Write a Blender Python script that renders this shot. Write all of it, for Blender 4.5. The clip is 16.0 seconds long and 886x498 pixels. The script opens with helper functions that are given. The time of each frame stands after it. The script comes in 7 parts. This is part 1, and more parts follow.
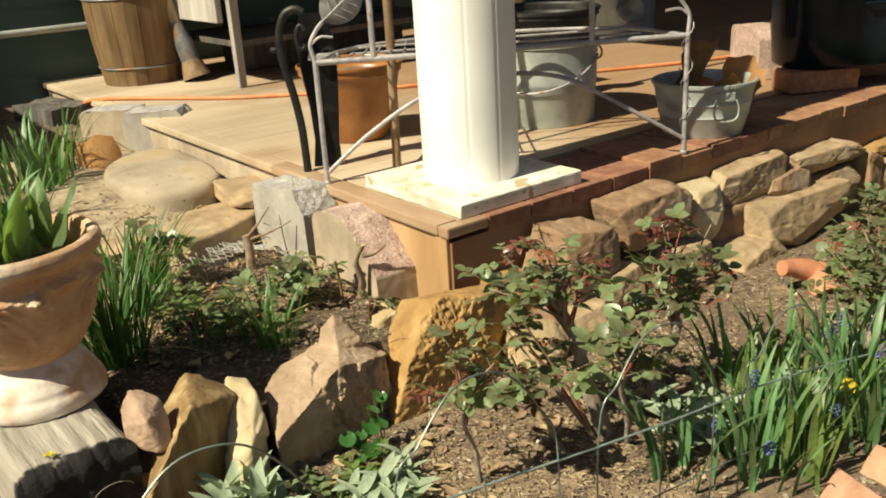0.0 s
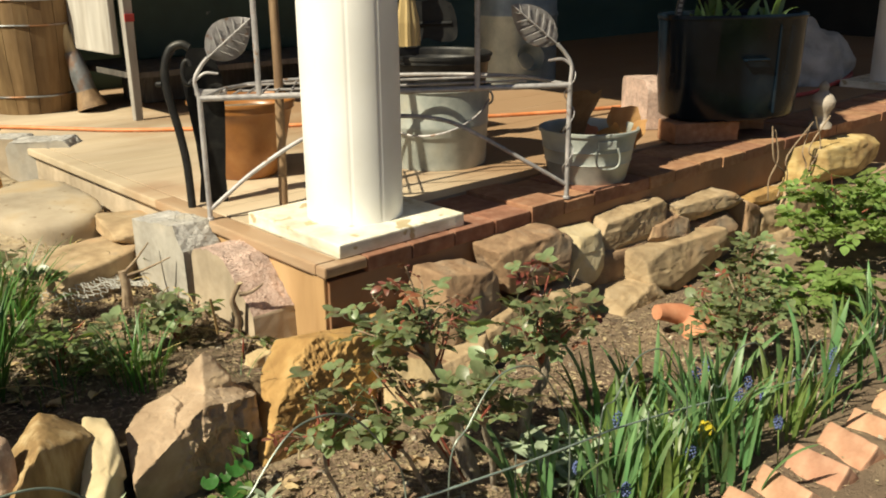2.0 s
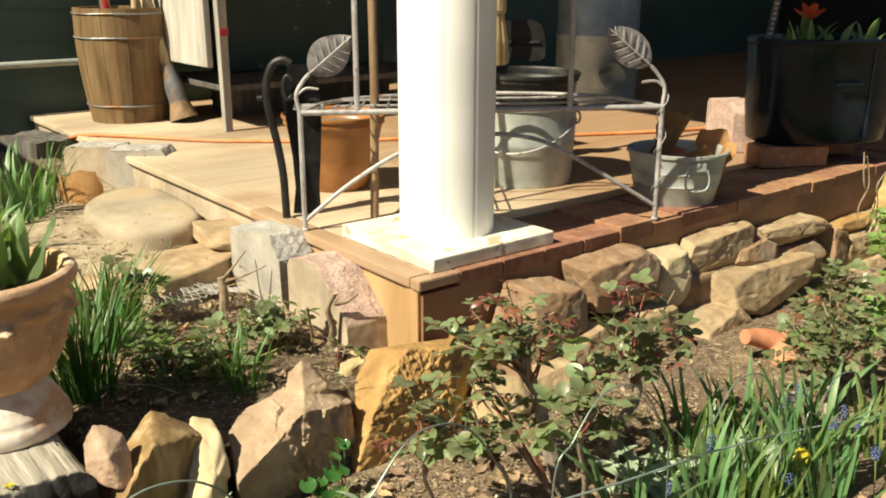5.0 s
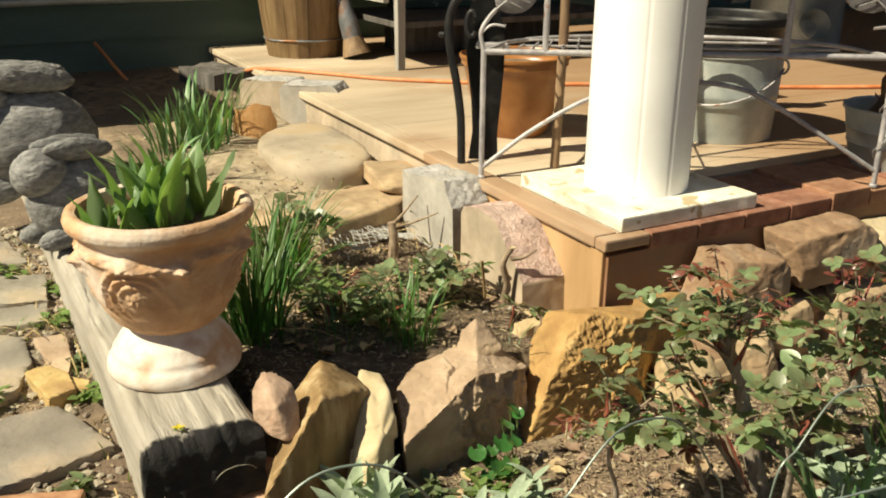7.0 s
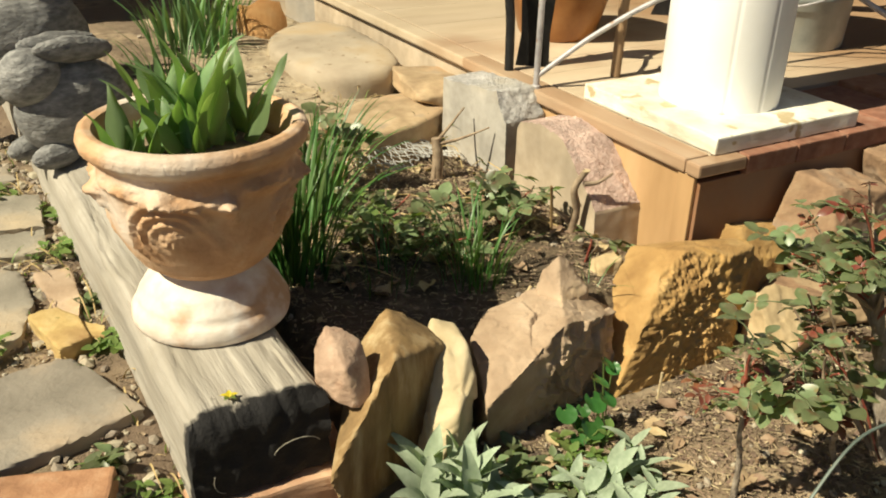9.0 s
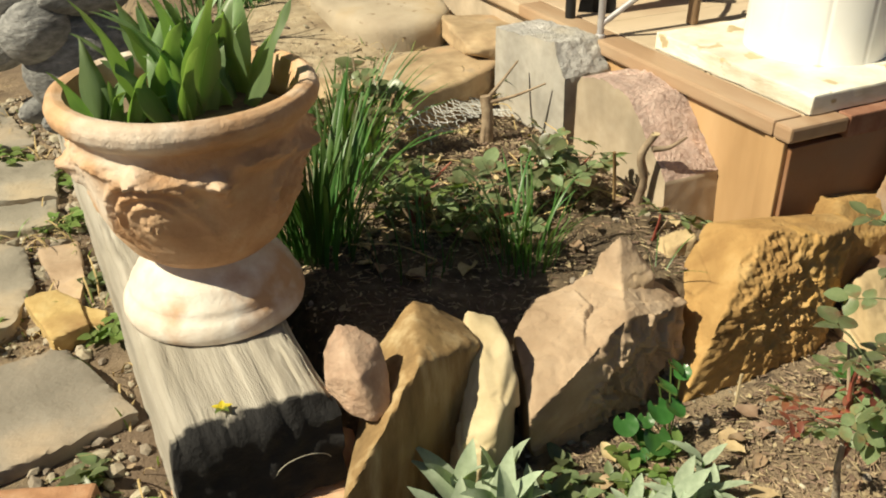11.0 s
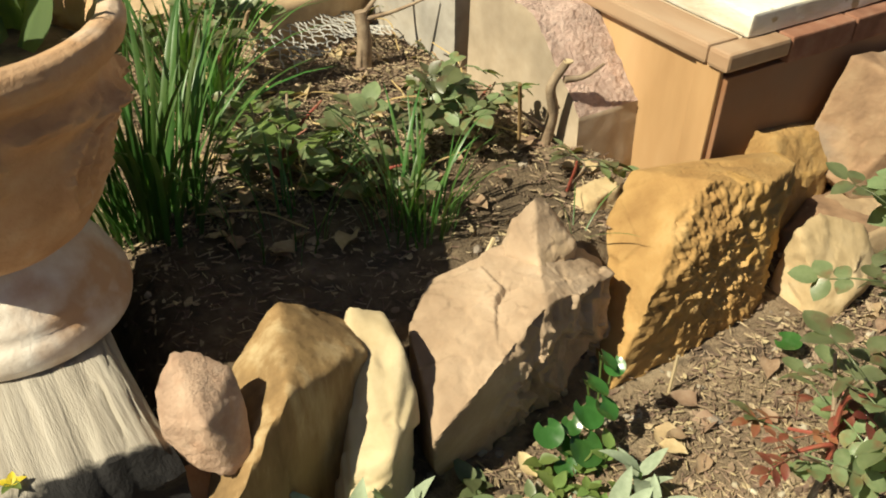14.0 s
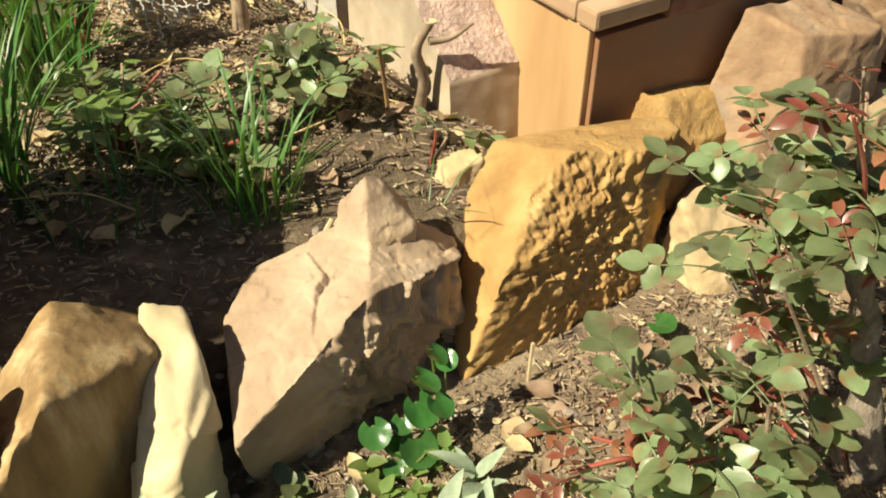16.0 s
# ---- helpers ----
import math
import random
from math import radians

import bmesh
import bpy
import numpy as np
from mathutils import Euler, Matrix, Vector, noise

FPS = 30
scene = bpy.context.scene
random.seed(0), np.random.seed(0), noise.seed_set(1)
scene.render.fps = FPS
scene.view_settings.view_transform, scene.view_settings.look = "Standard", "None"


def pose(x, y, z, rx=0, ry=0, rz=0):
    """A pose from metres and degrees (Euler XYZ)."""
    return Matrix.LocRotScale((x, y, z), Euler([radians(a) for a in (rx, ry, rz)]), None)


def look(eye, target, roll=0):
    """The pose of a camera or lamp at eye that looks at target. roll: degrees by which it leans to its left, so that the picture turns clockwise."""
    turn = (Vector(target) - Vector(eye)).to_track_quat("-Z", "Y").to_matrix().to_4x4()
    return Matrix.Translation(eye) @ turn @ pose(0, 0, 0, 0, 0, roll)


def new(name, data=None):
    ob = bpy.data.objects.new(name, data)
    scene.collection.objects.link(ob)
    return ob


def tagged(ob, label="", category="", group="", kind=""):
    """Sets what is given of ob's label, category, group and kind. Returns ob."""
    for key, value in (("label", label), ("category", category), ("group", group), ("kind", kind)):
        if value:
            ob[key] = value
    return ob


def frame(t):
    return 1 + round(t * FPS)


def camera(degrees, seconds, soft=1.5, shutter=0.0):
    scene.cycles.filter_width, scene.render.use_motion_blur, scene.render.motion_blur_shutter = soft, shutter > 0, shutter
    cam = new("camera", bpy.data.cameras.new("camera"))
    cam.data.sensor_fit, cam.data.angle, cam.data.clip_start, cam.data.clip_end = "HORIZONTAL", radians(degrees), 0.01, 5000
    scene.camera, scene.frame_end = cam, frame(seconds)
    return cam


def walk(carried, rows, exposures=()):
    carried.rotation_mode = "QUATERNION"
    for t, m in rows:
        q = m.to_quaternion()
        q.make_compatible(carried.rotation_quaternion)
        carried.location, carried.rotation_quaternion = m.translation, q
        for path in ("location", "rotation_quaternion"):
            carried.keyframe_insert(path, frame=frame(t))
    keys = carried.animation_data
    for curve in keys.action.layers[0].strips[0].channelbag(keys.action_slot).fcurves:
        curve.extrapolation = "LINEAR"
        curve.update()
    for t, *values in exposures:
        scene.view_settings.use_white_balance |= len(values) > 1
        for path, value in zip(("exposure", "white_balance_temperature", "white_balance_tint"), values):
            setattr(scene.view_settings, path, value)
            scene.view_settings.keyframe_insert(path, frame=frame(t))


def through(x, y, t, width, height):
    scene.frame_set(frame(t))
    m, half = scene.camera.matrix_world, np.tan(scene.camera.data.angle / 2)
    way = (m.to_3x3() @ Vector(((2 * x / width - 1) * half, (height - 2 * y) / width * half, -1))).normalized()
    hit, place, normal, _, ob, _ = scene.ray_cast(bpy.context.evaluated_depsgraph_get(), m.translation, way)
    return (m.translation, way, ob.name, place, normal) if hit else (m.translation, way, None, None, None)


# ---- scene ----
cam = camera(52.3, 16.0, soft=1.9)
PATH = [
    (0, (-0.931, -1.189, 0.823), (0.194, 0.313, 0.131), -3.5),
    (0.5, (-0.925, -1.197, 0.829), (0.281, 0.261, 0.182), -2.6),
    (1, (-0.911, -1.204, 0.825), (0.326, 0.233, 0.189), -1.7),
    (1.5, (-0.897, -1.223, 0.824), (0.368, 0.194, 0.197), -1.1),
    (2, (-0.881, -1.238, 0.826), (0.402, 0.166, 0.209), -0.6),
    (2.5, (-0.867, -1.247, 0.828), (0.416, 0.168, 0.234), -0.6),
    (3, (-0.853, -1.258, 0.833), (0.438, 0.158, 0.26), -0.5),
    (3.5, (-0.859, -1.256, 0.834), (0.467, 0.127, 0.261), 0.0),
    (4, (-0.881, -1.244, 0.833), (0.454, 0.125, 0.247), 0.3),
    (4.5, (-0.911, -1.232, 0.834), (0.373, 0.185, 0.247), 0.5),
    (5, (-0.94, -1.22, 0.835), (0.247, 0.28, 0.251), -0.0),
    (5.2, (-0.953, -1.213, 0.834), (0.179, 0.327, 0.242), -0.5),
    (7.3, (-0.911, -1.084, 0.796), (-0.034, 0.551, 0.049), 0.9),
    (7.5, (-0.908, -1.079, 0.788), (0.0, 0.513, -0.015), 1.7),
    (8, (-0.92, -1.028, 0.789), (0.052, 0.516, -0.031), 3.1),
    (8.5, (-0.933, -0.941, 0.777), (0.013, 0.598, -0.08), 2.1),
    (9, (-0.943, -0.857, 0.763), (-0.038, 0.688, -0.127), 1.6),
    (9.2, (-0.939, -0.842, 0.76), (-0.058, 0.716, -0.132), 1.0),
    (11.5, (-0.814, -0.718, 0.706), (-0.121, 0.865, -0.301), -0.6),
    (12, (-0.802, -0.696, 0.694), (-0.162, 0.895, -0.335), -0.6),
    (12.5, (-0.794, -0.657, 0.683), (-0.139, 0.903, -0.383), 0.8),
    (13, (-0.774, -0.608, 0.679), (-0.085, 0.914, -0.42), 0.0),
    (13.5, (-0.752, -0.576, 0.668), (0.005, 0.882, -0.472), 0.8),
    (14, (-0.739, -0.557, 0.674), (0.171, 0.783, -0.498), 2.2),
    (14.5, (-0.723, -0.55, 0.672), (0.198, 0.759, -0.526), 1.8),
    (15, (-0.667, -0.558, 0.663), (0.163, 0.782, -0.568), 0.8),
    (15.5, (-0.614, -0.575, 0.657), (0.202, 0.764, -0.585), 0.2),
    (16, (-0.575, -0.582, 0.656), (0.282, 0.72, -0.597), 0.7),
]
walk(cam, [(t, look(eye, target, roll)) for t, eye, target, roll in PATH],
     [(0, 0.61), (1.5, 0.61), (3, 0.71), (4.5, 0.84), (5, 0.87), (7.5, 0.68), (9, 0.67), (12, 0.54), (13, 0.57), (14, 0.65), (15, 0.78), (16, 1.00)])

# ---------------------------------------------------------------- light
SUN_AZ, SUN_EL = 179.4, 47.0        # degrees: compass from +x towards +y, and height
world = bpy.data.worlds.new("sky")
scene.world = world
world.use_nodes = True
wn = world.node_tree
sky = wn.nodes.new("ShaderNodeTexSky")
sky.sky_type = "NISHITA"
sky.sun_disc = False
sky.sun_elevation = radians(SUN_EL)
sky.sun_rotation = radians(90 - SUN_AZ)
wn.links.new(sky.outputs[0], wn.nodes["Background"].inputs[0])
wn.nodes["Background"].inputs[1].default_value = 0.028
sun = new("sun", bpy.data.lights.new("sun", "SUN"))
sun.data.energy = 5.0
sun.data.angle = radians(0.5)
sun.data.color = (1.0, 0.915, 0.68)
to_sun = Vector((math.cos(radians(SUN_AZ)) * math.cos(radians(SUN_EL)), math.sin(radians(SUN_AZ)) * math.cos(radians(SUN_EL)), math.sin(radians(SUN_EL))))
sun.matrix_world = look(to_sun * 20, (0, 0, 0))

# ---------------------------------------------------------------- materials
def material(name, colours, scale=20.0, rough=0.8, bump=0.3, bump_scale=None, metal=0.0, stretch=(1, 1, 1), spots=None, vary=0.0, island=0.0, sheen=0.0, detail=6.0, dist=0.002, through=0.0, stain=None):
    """A procedural surface: colours run over noise of the given scale (per metre), with a broad tone on top and a fine relief."""
    m = bpy.data.materials.new(name)
    m.use_nodes = True
    nt = m.node_tree
    N, L = nt.nodes, nt.links
    bsdf = N["Principled BSDF"]
    co = N.new("ShaderNodeTexCoord")
    mp = N.new("ShaderNodeMapping")
    mp.inputs["Scale"].default_value = stretch
    L.new(co.outputs["Object"], mp.inputs[0])
    n1 = N.new("ShaderNodeTexNoise")
    n1.inputs["Scale"].default_value, n1.inputs["Detail"].default_value, n1.inputs["Roughness"].default_value = scale, detail, 0.6
    L.new(mp.outputs[0], n1.inputs["Vector"])
    ramp = N.new("ShaderNodeValToRGB")
    el = ramp.color_ramp.elements
    while len(el) < len(colours):
        el.new(0.5)
    for i, c in enumerate(colours):
        el[i].position = 0.28 + 0.44 * i / max(1, len(colours) - 1)
        el[i].color = (*c, 1)
    L.new(n1.outputs[0], ramp.inputs[0])
    colour = ramp.outputs[0]

    def blend(kind, fac, a, b):
        mx = N.new("ShaderNodeMix")
        mx.data_type, mx.blend_type = "RGBA", kind
        if isinstance(fac, float):
            mx.inputs[0].default_value = fac
        else:
            L.new(fac, mx.inputs[0])
        L.new(a, mx.inputs[6])
        if isinstance(b, tuple):
            mx.inputs[7].default_value = (*b, 1)
        else:
            L.new(b, mx.inputs[7])
        return mx.outputs[2]
    n2 = N.new("ShaderNodeTexNoise")
    n2.inputs["Scale"].default_value, n2.inputs["Detail"].default_value = scale * 0.22, 3.0
    L.new(mp.outputs[0], n2.inputs["Vector"])
    tone = N.new("ShaderNodeMapRange")
    tone.inputs[1].default_value, tone.inputs[2].default_value, tone.inputs[3].default_value, tone.inputs[4].default_value = 0.3, 0.7, 0.72, 1.2
    L.new(n2.outputs[0], tone.inputs[0])
    hsv = N.new("ShaderNodeHueSaturation")
    L.new(colour, hsv.inputs["Color"])
    L.new(tone.outputs[0], hsv.inputs["Value"])
    colour = hsv.outputs[0]
    if spots:
        sc, col, lo, hi = spots
        n3 = N.new("ShaderNodeTexNoise")
        n3.inputs["Scale"].default_value, n3.inputs["Detail"].default_value = sc, 4.0
        L.new(co.outputs["Object"], n3.inputs["Vector"])
        mr = N.new("ShaderNodeMapRange")
        mr.inputs[1].default_value, mr.inputs[2].default_value = lo, hi
        L.new(n3.outputs[0], mr.inputs[0])
        colour = blend("MIX", mr.outputs[0], colour, col)
    if stain:
        sc, col, lo, hi = stain
        n4 = N.new("ShaderNodeTexNoise")
        n4.inputs["Scale"].default_value, n4.inputs["Detail"].default_value = sc, 5.0
        L.new(co.outputs["Object"], n4.inputs["Vector"])
        mr4 = N.new("ShaderNodeMapRange")
        mr4.inputs[1].default_value, mr4.inputs[2].default_value = lo, hi
        L.new(n4.outputs[0], mr4.inputs[0])
        colour = blend("MIX", mr4.outputs[0], colour, col)
    if vary or island:
        src = N.new("ShaderNodeObjectInfo").outputs["Random"] if vary else N.new("ShaderNodeNewGeometry").outputs["Random Per Island"]
        amount = vary or island
        h2 = N.new("ShaderNodeHueSaturation")
        m1 = N.new("ShaderNodeMapRange")
        m1.inputs[3].default_value, m1.inputs[4].default_value = 1 - amount, 1 + amount
        L.new(src, m1.inputs[0])
        m2 = N.new("ShaderNodeMath")
        m2.operation = "MULTIPLY_ADD"
        m2.inputs[1].default_value, m2.inputs[2].default_value = amount * 0.12, 0.5 - amount * 0.06
        L.new(src, m2.inputs[0])
        L.new(m1.outputs[0], h2.inputs["Value"])
        L.new(m2.outputs[0], h2.inputs["Hue"])
        L.new(colour, h2.inputs["Color"])
        colour = h2.outputs[0]
    L.new(colour, bsdf.inputs["Base Color"])
    bsdf.inputs["Metallic"].default_value = metal
    rr = N.new("ShaderNodeMapRange")
    rr.inputs[3].default_value, rr.inputs[4].default_value = max(0.02, rough - 0.12), min(1.0, rough + 0.12)
    L.new(n1.outputs[0], rr.inputs[0])
    L.new(rr.outputs[0], bsdf.inputs["Roughness"])
    if bump:
        nb = N.new("ShaderNodeTexNoise")
        nb.inputs["Scale"].default_value, nb.inputs["Detail"].default_value, nb.inputs["Roughness"].default_value = bump_scale or scale * 4, 8.0, 0.65
        L.new(mp.outputs[0], nb.inputs["Vector"])
        bp = N.new("ShaderNodeBump")
        bp.inputs["Strength"].default_value, bp.inputs["Distance"].default_value = bump, dist
        L.new(nb.outputs[0], bp.inputs["Height"])
        L.new(bp.outputs[0], bsdf.inputs["Normal"])
    if through:
        tr = N.new("ShaderNodeBsdfTranslucent")
        mixs = N.new("ShaderNodeMixShader")
        mixs.inputs[0].default_value = through
        lift = blend("MULTIPLY", 1.0, colour, (1.5, 1.7, 0.6))
        L.new(lift, tr.inputs[0])
        L.new(bsdf.outputs[0], mixs.inputs[1])
        L.new(tr.outputs[0], mixs.inputs[2])
        L.new(mixs.outputs[0], N["Material Output"].inputs[0])
    return m


M = {}
M["soil"] = material("soil", [(0.145, 0.104, 0.064), (0.26, 0.193, 0.121), (0.36, 0.28, 0.184)], 45, 0.95, 0.8, 160, dist=0.006, spots=(30, (0.06, 0.042, 0.03), 0.52, 0.66), stain=(3.5, (0.15, 0.105, 0.07), 0.45, 0.62))
M["sandy"] = material("sandy_soil", [(0.25, 0.19, 0.12), (0.37, 0.295, 0.195), (0.46, 0.38, 0.265)], 40, 0.95, 0.7, 160, dist=0.005, stain=(6, (0.24, 0.175, 0.11), 0.52, 0.68))
M["litter"] = material("litter", [(0.15, 0.105, 0.066), (0.27, 0.195, 0.125), (0.42, 0.325, 0.22)], 60, 0.9, 0.2, island=0.45)
# soil colour darkened to deepen the urn's shade on the raised bed
M["shade_soil"] = material("shade_dark_soil", [(0.060, 0.042, 0.026), (0.115, 0.082, 0.050), (0.20, 0.148, 0.092)], 50, 0.95, 0.8, 160, dist=0.006)
M["dry_leaf"] = material("dry_leaf", [(0.27, 0.17, 0.09), (0.42, 0.30, 0.18), (0.53, 0.42, 0.28)], 50, 0.8, 0.3, 120, vary=0.32, through=0.1, dist=0.001)
M["gravel"] = material("gravel", [(0.20, 0.165, 0.12), (0.33, 0.28, 0.21), (0.43, 0.38, 0.31)], 60, 0.9, 0.3, island=0.3)
M["ochre"] = material("ochre_sandstone", [(0.31, 0.170, 0.055), (0.43, 0.260, 0.093), (0.54, 0.375, 0.17)], 16, 0.9, 0.7, 170, dist=0.003, spots=(14, (0.54, 0.31, 0.08), 0.54, 0.70), stain=(9, (0.30, 0.20, 0.12), 0.58, 0.75))
M["boulder"] = material("pitted_boulder", [(0.31, 0.25, 0.18), (0.39, 0.325, 0.24), (0.45, 0.385, 0.295)], 9, 0.92, 0.5, 150, dist=0.002, spots=(55, (0.20, 0.14, 0.085), 0.66, 0.71), stain=(7, (0.40, 0.30, 0.18), 0.5, 0.7))
M["buff"] = material("buff_sandstone", [(0.27, 0.185, 0.105), (0.40, 0.29, 0.17), (0.50, 0.385, 0.25)], 24, 0.9, 0.6, 140, dist=0.002, spots=(12, (0.42, 0.27, 0.15), 0.54, 0.72), stain=(20, (0.30, 0.24, 0.17), 0.6, 0.75))
M["palebuff"] = material("pale_buff_sandstone", [(0.31, 0.21, 0.130), (0.42, 0.305, 0.205), (0.53, 0.41, 0.30)], 14, 0.9, 0.6, 140, dist=0.002, spots=(11, (0.50, 0.35, 0.20), 0.54, 0.70), stain=(17, (0.36, 0.27, 0.18), 0.60, 0.72))
M["streaked"] = material("streaked_sandstone", [(0.15, 0.090, 0.035), (0.26, 0.165, 0.070), (0.47, 0.36, 0.20)], 46, 0.88, 0.5, 110, dist=0.003, stretch=(1.0, 1.0, 0.22), stain=(13, (0.33, 0.215, 0.09), 0.50, 0.66))
M["cream"] = material("cream_sandstone", [(0.40, 0.29, 0.15), (0.52, 0.39, 0.22), (0.58, 0.46, 0.29)], 26, 0.9, 0.5, 110, dist=0.002)
M["paleyellow"] = material("pale_yellow_sandstone", [(0.44, 0.34, 0.19), (0.55, 0.45, 0.28), (0.62, 0.53, 0.36)], 18, 0.88, 0.35, 120, dist=0.002)
M["yellow"] = material("yellow_sandstone", [(0.38, 0.24, 0.08), (0.53, 0.38, 0.155), (0.63, 0.50, 0.26)], 20, 0.88, 0.5, 80, dist=0.003, stretch=(1, 1, 2.5), stain=(12, (0.30, 0.185, 0.075), 0.48, 0.68))
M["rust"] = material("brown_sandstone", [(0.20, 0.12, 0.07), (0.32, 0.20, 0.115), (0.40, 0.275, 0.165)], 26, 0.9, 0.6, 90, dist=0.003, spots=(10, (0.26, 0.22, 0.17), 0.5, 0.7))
M["pinkstone"] = material("pink_sandstone", [(0.36, 0.23, 0.155), (0.50, 0.35, 0.25), (0.58, 0.44, 0.33)], 34, 0.9, 0.8, 120, dist=0.004, stain=(25, (0.42, 0.26, 0.17), 0.52, 0.66))
M["flag"] = material("flagstone", [(0.19, 0.17, 0.135), (0.28, 0.25, 0.20), (0.36, 0.315, 0.25)], 7, 0.88, 0.7, 60, dist=0.004, vary=0.18, stain=(7, (0.42, 0.33, 0.22), 0.55, 0.7))
M["pinkblock"] = material("pink_concrete", [(0.44, 0.295, 0.245), (0.57, 0.41, 0.345), (0.65, 0.505, 0.435)], 140, 0.95, 1.0, 170, dist=0.008)
M["greyblock"] = material("grey_concrete", [(0.34, 0.325, 0.31), (0.48, 0.46, 0.44), (0.60, 0.58, 0.55)], 140, 0.95, 1.0, 180, dist=0.007, stain=(10, (0.46, 0.41, 0.33), 0.5, 0.7))
M["dustface"] = material("dusty_concrete", [(0.37, 0.295, 0.21), (0.43, 0.345, 0.25), (0.48, 0.395, 0.295)], 40, 0.9, 0.25, 200, dist=0.001)
M["greyface"] = material("smooth_grey_concrete", [(0.34, 0.315, 0.27), (0.41, 0.38, 0.335), (0.47, 0.44, 0.395)], 50, 0.9, 0.3, 200, dist=0.001, stain=(8, (0.44, 0.37, 0.28), 0.45, 0.7))
M["white"] = material("white_paint", [(0.84, 0.83, 0.79), (0.88, 0.875, 0.85), (0.90, 0.90, 0.885)], 9, 0.42, 0.12, 60, dist=0.001)
M["flaky"] = material("flaking_white_paint", [(0.60, 0.54, 0.40), (0.74, 0.70, 0.59), (0.80, 0.78, 0.70)], 22, 0.6, 0.7, 60, stretch=(1, 1, 3), dist=0.002, spots=(24, (0.46, 0.37, 0.22), 0.60, 0.64), stain=(9, (0.70, 0.63, 0.48), 0.56, 0.68))
M["tan"] = material("tan_painted_wood", [(0.42, 0.25, 0.115), (0.50, 0.31, 0.15), (0.55, 0.36, 0.19)], 14, 0.6, 0.3, 60, dist=0.001, stretch=(1, 1, 0.25))
M["trim"] = material("brown_painted_wood", [(0.29, 0.175, 0.10), (0.38, 0.25, 0.155), (0.45, 0.33, 0.22)], 16, 0.45, 0.3, 70, dist=0.001, stretch=(1, 0.2, 1))
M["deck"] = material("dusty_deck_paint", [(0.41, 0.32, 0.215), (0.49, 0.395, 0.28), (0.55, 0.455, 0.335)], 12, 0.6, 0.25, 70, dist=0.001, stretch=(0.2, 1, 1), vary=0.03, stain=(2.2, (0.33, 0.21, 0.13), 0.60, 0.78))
M["riser"] = material("red_brown_paint", [(0.21, 0.10, 0.05), (0.28, 0.14, 0.07), (0.33, 0.18, 0.10)], 10, 0.6, 0.3, 60, dist=0.002, stain=(9, (0.24, 0.15, 0.095), 0.5, 0.7))
M["brick"] = material("red_brick", [(0.22, 0.10, 0.055), (0.30, 0.147, 0.082), (0.37, 0.215, 0.135)], 45, 0.9, 0.6, 200, dist=0.002, vary=0.16)
M["edgebrick"] = material("orange_brick", [(0.37, 0.19, 0.11), (0.47, 0.265, 0.165), (0.53, 0.34, 0.225)], 35, 0.9, 0.5, 180, dist=0.002, vary=0.12)
M["mortar"] = material("mortar", [(0.26, 0.18, 0.13), (0.36, 0.28, 0.21), (0.42, 0.34, 0.27)], 60, 0.95, 0.6, 200, dist=0.002)
M["terra"] = material("terracotta", [(0.44, 0.245, 0.12), (0.55, 0.335, 0.185), (0.61, 0.42, 0.265)], 26, 0.8, 0.8, 110, dist=0.003, stain=(9, (0.68, 0.60, 0.51), 0.50, 0.66))
M["shard"] = material("red_terracotta", [(0.45, 0.17, 0.085), (0.55, 0.235, 0.125), (0.60, 0.30, 0.17)], 30, 0.8, 0.3, 150, dist=0.001)
M["tie"] = material("weathered_timber", [(0.25, 0.22, 0.178), (0.37, 0.335, 0.28), (0.47, 0.43, 0.37)], 60, 0.9, 0.8, 90, dist=0.005, stretch=(1, 0.07, 1), spots=(9, (0.30, 0.27, 0.22), 0.5, 0.7))


def char_end(m):
    """Burns the timber's first end: black along an uneven line a little way up from the end face."""
    nt = m.node_tree
    N, L = nt.nodes, nt.links
    bsdf = N["Principled BSDF"]
    old = bsdf.inputs["Base Color"].links[0].from_socket
    co = N.new("ShaderNodeTexCoord")
    sep = N.new("ShaderNodeSeparateXYZ")
    L.new(co.outputs["Object"], sep.inputs[0])
    n = N.new("ShaderNodeTexNoise")
    n.inputs["Scale"].default_value, n.inputs["Detail"].default_value = 60.0, 8.0
    L.new(co.outputs["Object"], n.inputs["Vector"])
    add = N.new("ShaderNodeMath")
    add.operation = "MULTIPLY_ADD"
    add.inputs[1].default_value = 0.030
    L.new(n.outputs[0], add.inputs[0])
    L.new(sep.outputs[1], add.inputs[2])
    mr = N.new("ShaderNodeMapRange")
    mr.inputs[1].default_value, mr.inputs[2].default_value, mr.inputs[3].default_value, mr.inputs[4].default_value = 0.028, 0.035, 1.0, 0.0
    L.new(add.outputs[0], mr.inputs[0])
    mx = N.new("ShaderNodeMix")
    mx.data_type = "RGBA"
    L.new(mr.outputs[0], mx.inputs[0])
    L.new(old, mx.inputs[6])
    mx.inputs[7].default_value = (0.011, 0.010, 0.010, 1)
    L.new(mx.outputs[2], bsdf.inputs["Base Color"])


char_end(M["tie"])


